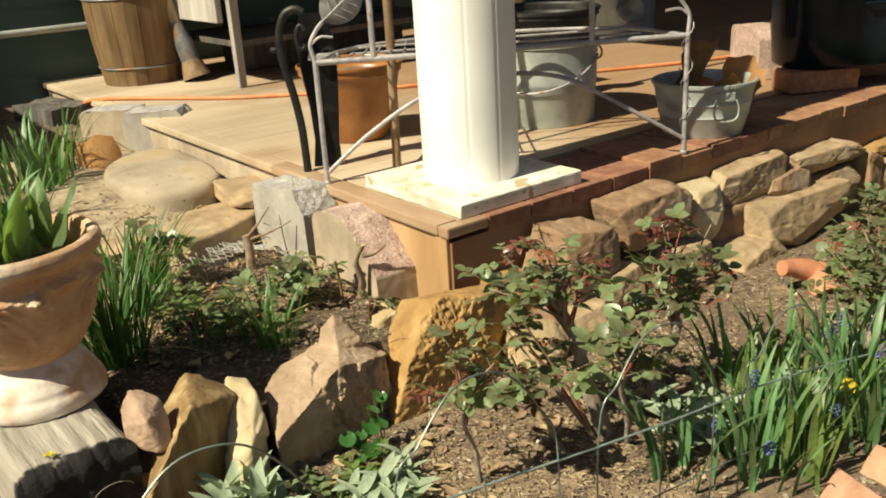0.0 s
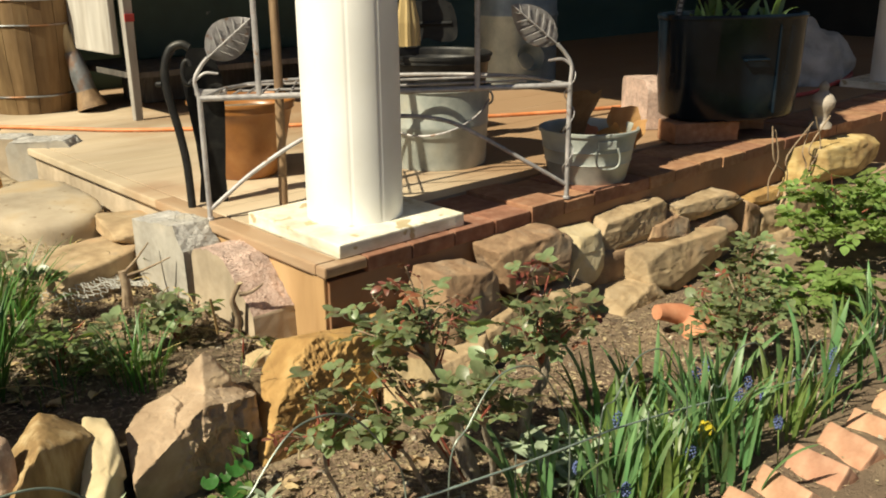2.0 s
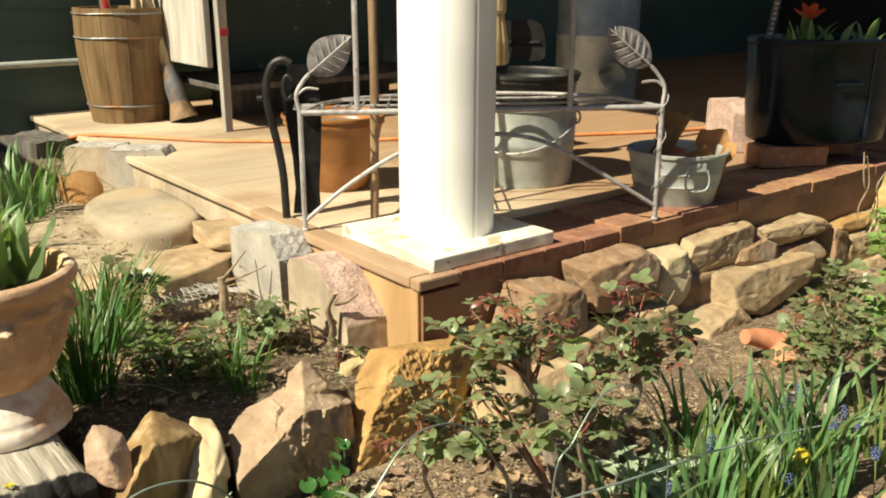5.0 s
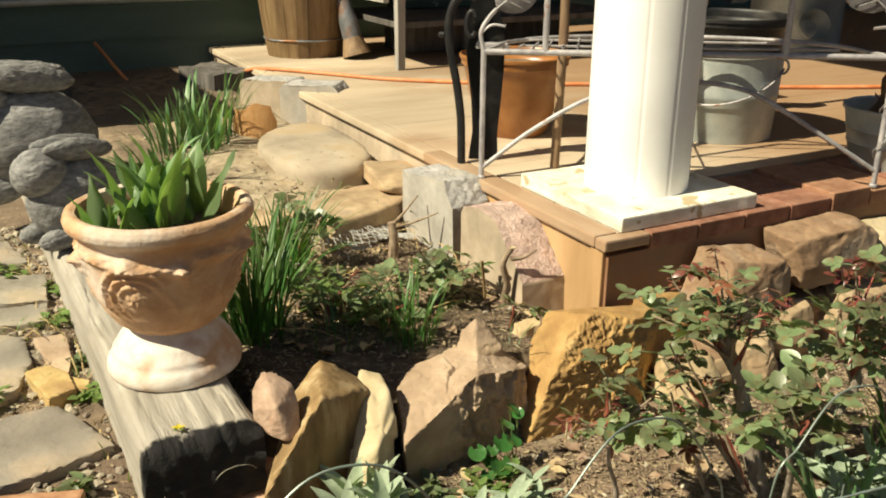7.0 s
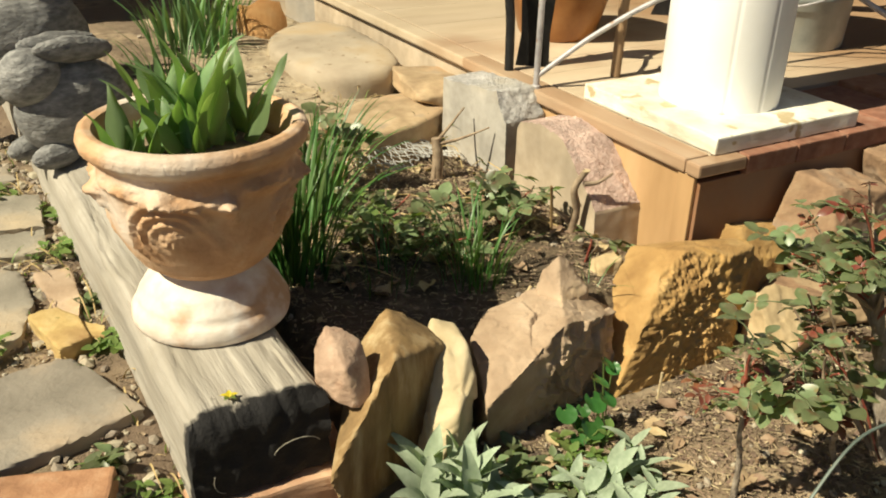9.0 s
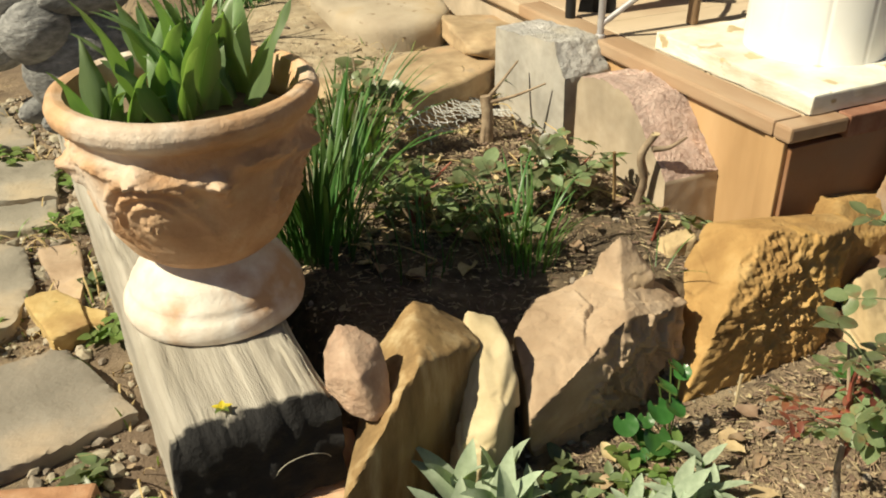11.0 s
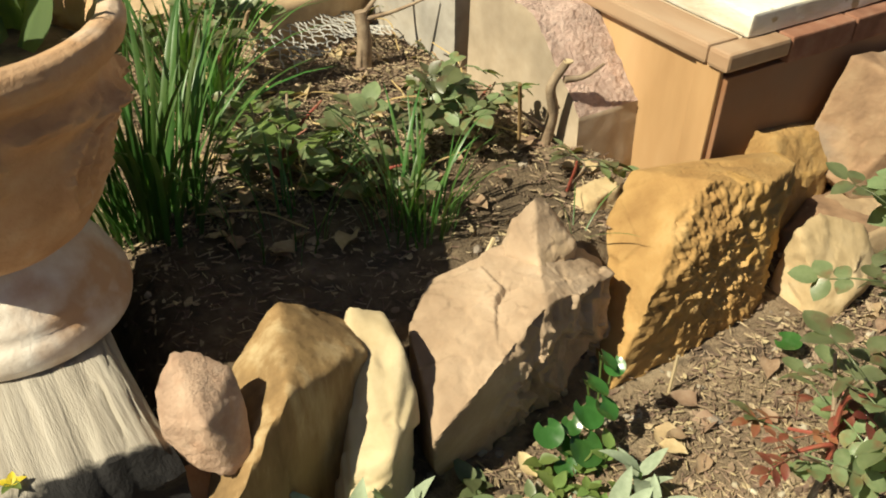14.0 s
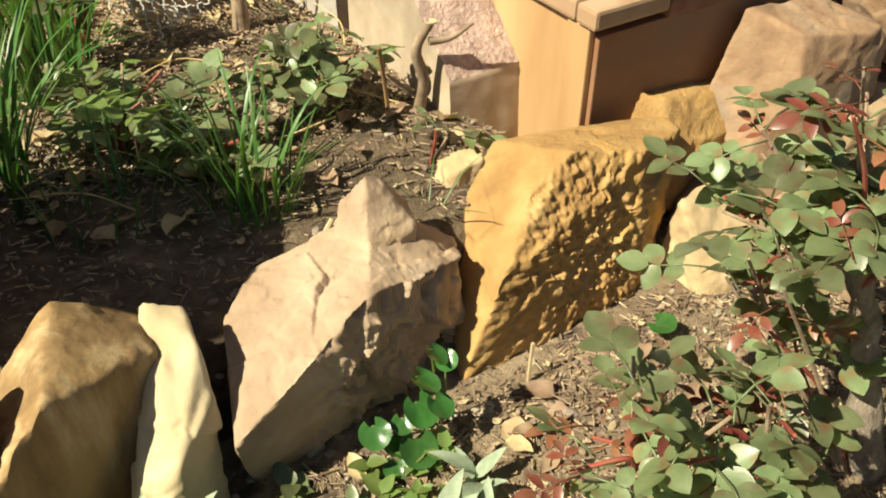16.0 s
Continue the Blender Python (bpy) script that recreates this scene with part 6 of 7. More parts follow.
def compound_leaf(name, seed, mat, leaflets=5, size=0.03, broad=0.66):
    """A rose leaf: a thin stalk with toothed leaflets in pairs and one at its end."""
    rnd = random.Random(seed)
    bm = bmesh.new()
    L = size * (2.0 if leaflets >= 5 else 1.5)
    tube_into(bm, [(0, 0, 0), (0, L * 0.5, 0.1 * L), (0, L, 0.02 * L)], 0.0007, 4)
    spots = [(L, 0, 1.05)]
    for k in range((leaflets - 1) // 2):
        u = L * (0.93 - 0.36 * k) * 0.9
        spots += [(u, 62, 0.95 - 0.12 * k), (u, -62, 0.95 - 0.12 * k)]
    for u, ang, s in spots:
        m = Matrix.Translation((0, u, 0.06 * L)) @ Matrix.Rotation(radians(-ang + rnd.uniform(-10, 10)), 4, "Z") @ Matrix.Rotation(radians(rnd.uniform(-12, 22)), 4, "X") @ Matrix.Rotation(radians(rnd.uniform(-18, 18)), 4, "Y")
        strip(bm, [[m @ p for p in r] for r in leaf_rows(size * s, size * broad * s, 0.90, 0.22, rnd.uniform(0.15, 0.45), 9)])
    return mesh_of(name, bm, mat)


ROSE = [compound_leaf("rose_leaf", k, M["rose_leaf"], 5 if k % 2 else 3, 0.0190 + 0.0028 * (k % 3), 0.72) for k in range(5)]
YOUNG = [compound_leaf("young_leaf", 20 + k, M["young_leaf"], 5, 0.016 + 0.003 * k, 0.46) for k in range(3)]
BRIGHT = [compound_leaf("bright_leaf", 40 + k, M["bright_leaf"], 5, 0.028 + 0.003 * k) for k in range(3)]


def rose(at, crown, radii, canes, leaves, seed, label, red=0.3, trunk=0.0, sets=None, size=1.0):
    """A small rose bush: a gnarled woody foot, thin canes into a loose crown (its middle and radii from the foot), and compound leaves along them."""
    rnd = random.Random(seed)
    t = thing("rose_bush", at, label, "rose bush", "rose bushes")
    c, rad = Vector(crown), Vector(radii)
    if trunk:
        top = Vector((c.x * 0.85, c.y * 0.85, max(0.03, c.z - 0.70 * rad.z)))
        bend = Vector((rnd.uniform(-0.012, 0.012), rnd.uniform(-0.01, 0.01), 0))
        pts = curve_points([(0, 0, -0.03), top * 0.35 + bend, top * 0.7 - bend * 0.6, top], 6)
        bm = tube(pts, [trunk * (1.15 - 0.030 * i + 0.12 * math.sin(i * 2.3)) for i in range(len(pts))], 14)
        for v in bm.verts:
            v.co += Vector((noise.noise(v.co * 110), noise.noise(v.co * 110 + Vector((7, 0, 0))), 0)) * trunk * 0.22
        part("trunk", bm, M["bark"], t, "gnarled grey-brown woody foot", True)
    else:
        top = Vector((0, 0, 0))
    tips = []
    for k in range(canes):
        a = 2 * math.pi * (k + rnd.uniform(-0.3, 0.3)) / canes
        h = rnd.uniform(-0.75, 1.0)
        out = math.sqrt(max(0.1, 1 - h * h)) * rnd.uniform(0.6, 1.0)
        end = c + Vector((rad.x * out * math.cos(a), rad.y * out * math.sin(a), rad.z * h))
        end.z = max(end.z, 0.02)
        root = top * rnd.uniform(0.75, 1.0)
        pts = curve_points([root, (root + end) / 2 + Vector((rnd.uniform(-0.012, 0.012), rnd.uniform(-0.012, 0.012), 0.012)), end], 6)
        part("cane", tube(pts, [0.0022 - 0.0011 * i / len(pts) for i in range(len(pts))], 6), M["stem_red"] if rnd.random() < 0.35 else M["twig"], t, "", True)
        tips.append((pts, rnd.random() < red))
    normal, young = sets or (ROSE, YOUNG)
    for k in range(leaves):
        pts, fresh = tips[k % len(tips)]
        u = 1.0 - 0.50 * rnd.random() ** 1.3
        i = min(len(pts) - 1, int(u * (len(pts) - 1) + 0.5))
        p = pts[i] + Vector((rnd.uniform(-1, 1), rnd.uniform(-1, 1), rnd.uniform(-1, 1))) * 0.006
        a = rnd.uniform(0, 2 * math.pi)
        d = Vector((math.cos(a), math.sin(a), rnd.uniform(-0.35, 0.45)))
        is_young = fresh and i >= len(pts) - 3 and rnd.random() < 0.75
        me = rnd.choice(young if is_young else normal)
        put("leaf", me, t, aim(p, d, rnd.uniform(-0.6, 0.6), size * rnd.uniform(0.75, 1.2) * (0.8 if is_young else 1)))
    return t


rose((-0.039, -0.399, 0.070), (-0.078, 0.066, 0.282), (0.095, 0.062, 0.066), 22, 84, 201, "tall rose bush with gnarled trunk and red new shoots", 0.55, 0.0120)
rose((0.085, -0.375, 0.070), (0.018, -0.025, 0.235), (0.085, 0.060, 0.085), 20, 74, 203, "rose bush with bronze-red young leaves in front of the stones", 0.70, 0.0095)
rose((-0.030, -0.412, 0.072), (-0.115, -0.090, 0.215), (0.068, 0.045, 0.038), 9, 30, 204, "leaning rose shoots with rounded green leaves", 0.05, 0.0045, None, 1.05)
rose((-0.262, -0.350, 0.072), (-0.046, -0.022, 0.192), (0.056, 0.048, 0.052), 12, 32, 202, "small rose bush with olive leaves and red shoots", 0.60, 0.0035)
rose((-0.110, -0.385, 0.072), (-0.132, -0.018, 0.180), (0.050, 0.045, 0.042), 11, 28, 212, "rose shoots with bronze-red and green leaves", 0.75, 0.0035)
rose((-0.065, -0.390, 0.072), (-0.095, 0.065, 0.195), (0.040, 0.032, 0.040), 6, 20, 218, "slender rose shoots beside the tall bush", 0.15, 0.0)
rose((0.490, -0.520, 0.075), (0.070, 0.060, 0.120), (0.105, 0.080, 0.070), 15, 90, 205, "rose bush with grey-green leaves among the bulbs", 0.25, 0.007)
rose((0.80, -0.330, 0.075), (0.02, 0.0, 0.100), (0.120, 0.080, 0.065), 13, 90, 206, "rose bush with grey-green leaves by the stones", 0.15, 0.008)
rose((0.97, -0.450, 0.075), (0.0, 0.0, 0.06), (0.10, 0.07, 0.04), 10, 50, 213, "low rose bush with fresh green leaves", 0.05, 0.007, (BRIGHT, BRIGHT))
rose((1.25, -0.310, 0.075), (0.04, 0.0, 0.155), (0.190, 0.120, 0.085), 22, 190, 207, "rose bush with bright light green leaves", 0.05, 0.010, (BRIGHT, BRIGHT), 0.85)
rose((1.52, -0.380, 0.075), (0.0, 0.0, 0.12), (0.15, 0.10, 0.07), 12, 80, 208, "rose bush with light green leaves by the stones", 0.05, 0.009, (BRIGHT, BRIGHT))
rose((-0.185, 0.035, 0.170), (0.005, -0.005, 0.050), (0.014, 0.014, 0.015), 2, 4, 209, "young rose sprout with broad leaves behind the border stones", 0.0, 0.0, None, 0.95)
rose((-0.225, 0.190, 0.172), (0.0, 0.0, 0.060), (0.070, 0.050, 0.030), 9, 30, 214, "low grey-green rose shoots by the pink block", 0.0, 0.0, None, 1.1)
rose((-0.430, 0.206, 0.172), (0.0, 0.0, 0.065), (0.070, 0.050, 0.030), 7, 18, 216, "leafy shoots with yellow-green leaves in the bed", 0.1, 0.0, (ROSE + BRIGHT[:1], BRIGHT), 0.85)
rose((-0.350, 0.150, 0.172), (0.0, 0.0, 0.045), (0.060, 0.050, 0.025), 8, 26, 215, "low dark green shoots in the raised bed", 0.05, 0.0)
rose((-0.400, 0.430, 0.176), (0.0, 0.0, 0.110), (0.045, 0.040, 0.050), 6, 16, 217, "taller leafy shoots with broad green leaves", 0.0, 0.0, (ROSE, ROSE), 1.2)


def blade_mesh(name, mat, length, width, droop, seed, fold=0.5):
    bm = bmesh.new()
    rnd = random.Random(seed)
    n = 9
    rows = []
    for i in range(n):
        u = i / (n - 1)
        w = width * 0.5 * (1 if u < 0.55 else max(0.04, 1 - ((u - 0.55) / 0.45) ** 1.8))
        y = length * (droop * u * u * 0.75)
        z = length * (u - 0.45 * droop * u ** 2.6)
        rows.append([Vector((-w, y + fold * w * 0.6, z)), Vector((0, y, z)), Vector((w, y + fold * w * 0.6, z))])
    strip(bm, rows)
    return mesh_of(name, bm, mat)


BLADES = [blade_mesh("blade", M["blade"], 0.15 + 0.02 * k, 0.0034 + 0.0004 * k, 0.06 + 0.13 * k, k) for k in range(5)]
BULB = [blade_mesh("bulb_leaf", M["muscari_leaf"], 0.135 + 0.012 * k, 0.0075 + 0.0018 * (k % 3), 0.04 + 0.085 * k, k) for k in range(6)]

BULB_PALE = [blade_mesh("bulb_leaf", M["bright_leaf"], 0.12 + 0.012 * k, 0.0070 + 0.0015 * (k % 3), 0.05 + 0.10 * k, k) for k in range(5)]


def clump(at, count, radius, lo, hi, meshes, seed, label, name="grass_clump", category="grass clump", group="bulb clumps", lean=0.24):
    rnd = random.Random(seed)
    t = thing(name, at, label, category, group)
    for k in range(count):
        a = rnd.uniform(0, 2 * math.pi)
        r = radius * math.sqrt(rnd.random())
        x, y = r * math.cos(a), r * math.sin(a)
        dz = ground_z(at[0] + x, at[1] + y) - at[2] if name != "tulips" else 0
        m = Matrix.Translation((x, y, dz - 0.004)) @ Matrix.Rotation(a - math.pi / 2 + rnd.uniform(-0.9, 0.9), 4, "Z") @ Matrix.Rotation(-lean * (r / radius) * rnd.uniform(0.2, 1.2) + rnd.uniform(-0.05, 0.05), 4, "X") @ Matrix.Rotation(rnd.uniform(-0.15, 0.15), 4, "Y") @ Matrix.Scale(rnd.uniform(lo, hi), 4)
        put("leaf", rnd.choice(meshes), t, m)
    return t


def g(x, y):
    return (x, y, ground_z(x, y))


clump(g(-0.568, 0.188), 120, 0.050, 0.75, 1.25, BLADES, 301, "dense clump of thin dark green bulb leaves beside the urn")
clump(g(-0.455, 0.385), 85, 0.050, 0.75, 1.2, BLADES, 302, "clump of thin green bulb leaves in the raised bed")
clump(g(-0.362, 0.058), 70, 0.045, 0.38, 0.74, BLADES, 303, "dense clump of thin green bulb leaves behind the stones")
clump(g(-0.475, 0.105), 22, 0.05, 0.35, 0.6, BLADES, 304, "sparse clump of short green leaves in the bed")
clump(g(-0.50, 0.52), 34, 0.07, 0.5, 0.9, BLADES, 305, "clump of grassy leaves at the back of the bed")
clump(g(-0.55, 0.85), 50, 0.08, 0.5, 0.85, BLADES, 306, "clump of grassy leaves beyond the urn")
clump(g(-0.42, 1.17), 70, 0.09, 0.7, 1.15, BULB, 307, "clump of tall bulb leaves at the back of the bed")
clump(g(-0.32, 1.28), 40, 0.07, 0.6, 1.1, BLADES, 308, "clump of grass round the terracotta piece")
clump(g(-0.12, 0.56), 16, 0.05, 0.4, 0.6, BLADES, 309, "few dry grass blades behind the wire netting", lean=0.6)
clump(g(-0.225, -0.028), 5, 0.01, 0.3, 0.45, BLADES, 310, "small tuft of grass on the border stone", lean=0.9)

# the bulb bed: muscari and daffodil leaves
BED = [(0.16, -0.46), (0.22, -0.42), (0.27, -0.50), (0.33, -0.44), (0.36, -0.55), (0.40, -0.49), (0.46, -0.60), (0.55, -0.60), (0.64, -0.62), (0.74, -0.60), (0.84, -0.60), (0.95, -0.58), (1.08, -0.58), (1.22, -0.56), (0.13, -0.54), (0.22, -0.58), (0.30, -0.62), (0.25, -0.66), (0.42, -0.64), (0.54, -0.655), (0.70, -0.68), (0.86, -0.67), (1.02, -0.68), (0.34, -0.58), (1.20, -0.66), (-0.055, -0.545), (0.045, -0.565), (0.10, -0.605), (0.015, -0.615), (0.19, -0.66), (0.075, -0.64), (0.15, -0.60), (0.28, -0.57)]
for k, (x, y) in enumerate(BED):
    clump(g(x, y), 13 if x < 0.45 else 9, 0.042, 0.6, 1.15, BULB if k % 3 else BULB_PALE, 330 + k, "clump of upright bulb leaves in the front bed", lean=0.22)


def muscari_mesh():
    bm = bmesh.new()
    tube_into(bm, [(0, 0, 0), (0.002, 0, 0.05), (0, 0, 0.10)], 0.0016, 5)
    stalk_faces = len(bm.faces)
    for k in range(34):
        u = k / 33
        a = k * 2.4
        r = 0.0085 * math.sin(math.pi * (0.12 + 0.80 * u)) + 0.001
        bmesh.ops.create_icosphere(bm, subdivisions=1, radius=0.0034 * (1.1 - 0.5 * u), matrix=Matrix.Translation((r * math.cos(a), r * math.sin(a), 0.090 + 0.034 * u)))
    bm.faces.ensure_lookup_table()
    for i, f in enumerate(bm.faces):
        f.material_index = 0 if i < stalk_faces else 1
    return mesh_of("flower_spike", bm, M["bright_leaf"], M["muscari"])


MUSC = muscari_mesh()
rm = random.Random(5)
for k, (x, y) in enumerate([(0.125, -0.510), (0.335, -0.497), (0.392, -0.531), (0.350, -0.581), (0.409, -0.582), (0.407, -0.613), (0.535, -0.664), (0.319, -0.684), (0.013, -0.543), (0.015, -0.614), (0.135, -0.617), (0.602, -0.613), (0.86, -0.63), (0.75, -0.67)]):
    t = thing("muscari", g(x, y), "blue grape hyacinth in flower", "flower", "grape hyacinths")
    put("flower_spike", MUSC, t, Matrix.Rotation(rm.uniform(-0.25, 0.25), 4, "X") @ Matrix.Rotation(rm.uniform(-0.25, 0.25), 4, "Y") @ Matrix.Scale(rm.uniform(0.62, 0.82), 4))


def yellow_flower():
    t = thing("daffodil", g(0.204, -0.617), "small yellow flower among the bulb leaves", "flower")
    part("stalk", tube([(0, 0, 0), (0.004, 0, 0.06), (0.0, -0.004, 0.095)], 0.0016, 6), M["bright_leaf"], t)
    for k in range(6):
        bm = bmesh.new()
        strip(bm, leaf_rows(0.024, 0.013, 0.6, 0.1, 0.3, 6))
        o = part("petal", bm, M["petal_yellow"], t, "", True)
        o.matrix_basis = aim((0, -0.004, 0.095), (math.cos(k * 1.047), math.sin(k * 1.047), -0.6))


yellow_flower()


# tulip leaves in the urn and in the black planter
def tulip_mesh(length, width, droop, seed):
    """A tulip leaf: clasping at its foot, widest below the middle, channelled, with a long point and a waved edge."""
    bm = bmesh.new()
    n = 14
    rows = []
    for i in range(n):
        u = i / (n - 1)
        w = width * 0.5 * max(0.02, math.sin(math.pi * min(1.0, (0.12 + 0.88 * u)) ** 0.8)) ** 0.9
        wob = 0.20 * width * math.sin(u * 7 + seed * 1.7) * math.sin(math.pi * u)
        y, z = length * droop * u ** 2.2, length * (u - 0.5 * droop * u ** 3)
        turn = 1.1 * math.sin(seed * 2.1) * u
        fold = 0.85 * (1 - 0.55 * u)
        rows.append([Vector((q * w * math.cos(turn), y + fold * abs(q) ** 1.3 * w + q * w * math.sin(turn) + wob * q, z)) for q in (-1, -0.5, 0, 0.5, 1)])
    strip(bm, rows)
    return mesh_of("tulip_leaf", bm, M["tulip_leaf"])


TULIP = [tulip_mesh(0.105 + 0.008 * k, 0.025 + 0.005 * (k % 3), 0.10 + 0.11 * (k % 4), k) for k in range(8)]


def tulips(at, count, rx, ry, turn, seed, label, lo=0.75, hi=1.1):
    rnd = random.Random(seed)
    t = thing("tulips", pose(*at, 0, 0, turn), label, "tulips", "tulip plants")
    for k in range(count):
        a = 2.39996 * k
        r = math.sqrt((k + 0.4) / count)
        x, y, first, size = rx * r * math.cos(a), ry * r * math.sin(a), rnd.uniform(0, 6.28), rnd.uniform(lo, hi)
        for j in range(rnd.choice((3, 4, 4, 5))):
            b = first + 1.75 * j + rnd.uniform(-0.3, 0.3)
            m = Matrix.Translation((x + 0.004 * math.cos(b), y + 0.004 * math.sin(b), -0.006)) @ Matrix.Rotation(b - math.pi / 2, 4, "Z") @ Matrix.Rotation(-rnd.uniform(0.04, 0.40), 4, "X") @ Matrix.Scale(size * (1.0 - 0.10 * j), 4)
            put("leaf", rnd.choice(TULIP), t, m)
    return t


tulips((-0.705, 0.070, 0.430), 9, 0.050, 0.050, 0, 401, "broad blue-green tulip leaves growing in the urn", 0.85, 1.12)
tulips((-0.776, 0.045, 0.428), 2, 0.016, 0.016, 0, 402, "small tulip leaves growing in the urn", 0.55, 0.75)
tl = tulips((1.497, 0.140, DECK + 0.303), 9, 0.15, 0.075, -31, 403, "tulip leaves and one red tulip in the black planter", 0.7, 1.0)
stalk = part("stalk", tube([(-0.06, 0.0, 0.0), (-0.055, 0.0, 0.09)], 0.003, 6), M["bright_leaf"], tl)
for k in range(9):
    bm = bmesh.new()
    strip(bm, leaf_rows(0.045, 0.034, 0.7, 0.5, -0.6, 7))
    o = part("petal", bm, M["petal_orange"], tl, "ruffled orange-red petal", True)
    a = k * 0.698
    o.matrix_basis = aim((-0.055, 0, 0.088), (math.cos(a), math.sin(a), 0.9 if k % 2 else 0.35))
tag = thing("plant_marker", pose(1.345, 0.225, DECK + 0.30, 6, 3, -20), "tall dark plant marker with worn pale lettering", "plant marker")
part("stake", box((-0.011, -0.0015, -0.02), (0.011, 0.0015, 0.20), 0.001), M["charwood"], tag)
for k in range(11):
    w = 0.004 + 0.003 * ((k * 5) % 3) / 2
    part("lettering", box((-w, -0.0023, 0.040 + 0.0135 * k), (w, -0.0016, 0.048 + 0.0135 * k)), M["oldwhite"], tag)


# round glossy leaves between two border stones
def round_leaf(r, seed):
    bm = bmesh.new()
    c = bm.verts.new((0, 0, 0))
    ring1, ring2 = [], []
    n = 18
    for i in range(n):
        a = radians(20 + 320 * i / (n - 1))
        for ring, k in ((ring1, 0.55), (ring2, 1.0)):
            ring.append(bm.verts.new((k * r * math.sin(a), -k * r * math.cos(a) + r * 0.5, (0.22 * k * k + 0.07 * k * math.sin(3 * a + seed)) * r)))
    for i in range(n - 1):
        bm.faces.new((c, ring1[i], ring1[i + 1]))
        bm.faces.new((ring1[i], ring2[i], ring2[i + 1], ring1[i + 1]))
    return mesh_of("round_leaf", bm, M["glossy"])


ROUND = [round_leaf(0.010 + 0.0015 * k, k) for k in range(4)]
gin = thing("wild_ginger", g(-0.30, -0.185), "glossy round-leaved plant between two border stones", "plant")
rg = random.Random(8)
for k, (x, y, z) in enumerate([(-0.005, 0.008, 0.084), (-0.016, 0.012, 0.092), (-0.030, 0.010, 0.072), (-0.032, 0.008, 0.046), (-0.046, 0.006, 0.038), (-0.058, 0.004, 0.026), (-0.070, 0.010, 0.040), (-0.040, -0.006, 0.022), (-0.062, -0.010, 0.012), (-0.020, 0.000, 0.050)]):
    put("leaf", ROUND[k % 4], gin, aim((x, y, z), (rg.uniform(-0.5, 0.5), -0.8, -0.45), rg.uniform(-0.5, 0.3), rg.uniform(0.9, 1.15)))
    part("petiole", tube([(x * 0.3, y * 0.3 + 0.01, 0), (x, y, z)], 0.0009, 5), M["bright_leaf"], gin)
one = thing("seedling", g(-0.085, -0.19), "single round-leaved seedling at the foot of the ochre stone", "plant")
put("leaf", ROUND[2], one, aim((0, 0, 0.018), (0.3, -0.8, 0.1), 0.2, 1.0))


# silver sage, low herbs and weeds
def broad_mesh(length, width, mat, name, droop=0.3):
    bm = bmesh.new()
    strip(bm, leaf_rows(length, width, 0.62, 0.30, droop, 8, 0.03))
    return mesh_of(name, bm, mat)


SAGE = [broad_mesh(0.052 + 0.008 * k, 0.019 + 0.002 * k, M["sage"], "sage_leaf", 0.1 + 0.15 * k) for k in range(4)]
HERB = [broad_mesh(0.016 + 0.003 * k, 0.010 + 0.001 * k, M["bright_leaf"], "herb_leaf", 0.2) for k in range(3)]
DULL = [broad_mesh(0.018 + 0.003 * k, 0.012 + 0.001 * k, M["rose_leaf"], "weed_leaf", 0.2) for k in range(3)]


def rosette(at, stems, leaves, spread, height, meshes, seed, label, name, category, group, lo=0.7, hi=1.15, rise=0.9):
    """A low herb: short stems, each with leaves in turn round it."""
    rnd = random.Random(seed)
    t = thing(name, at, label, category, group)
    for s in range(stems):
        a = 2.4 * s
        r = spread * math.sqrt((s + 0.3) / stems)
        x, y = r * math.cos(a), r * math.sin(a)
        h = height * rnd.uniform(0.5, 1.0)
        lean = Vector((x * 0.35, y * 0.35, h))
        base = Vector((x * 0.65, y * 0.65, ground_z(at[0] + x * 0.65, at[1] + y * 0.65) - at[2] - 0.003))
        part("stem", tube([base, base + lean], 0.0014, 5), M["bright_leaf"], t)
        for k in range(leaves):
            b = 2.4 * k + s
            p = base + lean * (0.35 + 0.65 * k / max(1, leaves - 1))
            d = Vector((math.cos(b), math.sin(b), rise * rnd.uniform(0.3, 1.2)))
            put("leaf", rnd.choice(meshes), t, aim(p, d, rnd.uniform(-0.3, 0.3), rnd.uniform(lo, hi)))
    return t


rosette(g(-0.550, -0.230), 7, 6, 0.05, 0.065, SAGE, 501, "silver-green sage plant in front of the slabs", "sage_plant", "sage", "sage plants", 0.8, 1.3, 2.4)
rosette(g(-0.50, -0.30), 6, 6, 0.05, 0.03, SAGE, 502, "low silver-green sage plant in the front bed", "sage_plant", "sage", "sage plants", 0.5, 0.9)
rosette(g(-0.40, -0.30), 8, 6, 0.06, 0.03, SAGE, 503, "low silver-green sage plant in the front bed", "sage_plant", "sage", "sage plants", 0.45, 0.85)
rosette(g(-0.34, -0.27), 5, 6, 0.05, 0.02, SAGE, 504, "small silver-green sage seedlings in the front bed", "sage_plant", "sage", "sage plants", 0.4, 0.7)
rosette(g(0.23, -0.53), 8, 6, 0.07, 0.035, SAGE, 505, "silver-green sage plant among the bulbs", "sage_plant", "sage", "sage plants", 0.6, 1.0)
rosette(g(0.06, -0.455), 9, 6, 0.07, 0.04, SAGE, 507, "silver-green sage plant behind the bulb leaves", "sage_plant", "sage", "sage plants", 0.6, 1.0)
rosette(g(-0.62, -0.33), 7, 6, 0.05, 0.03, SAGE, 506, "silver-green sage plant at the bed's edge", "sage_plant", "sage", "sage plants", 0.6, 1.0)
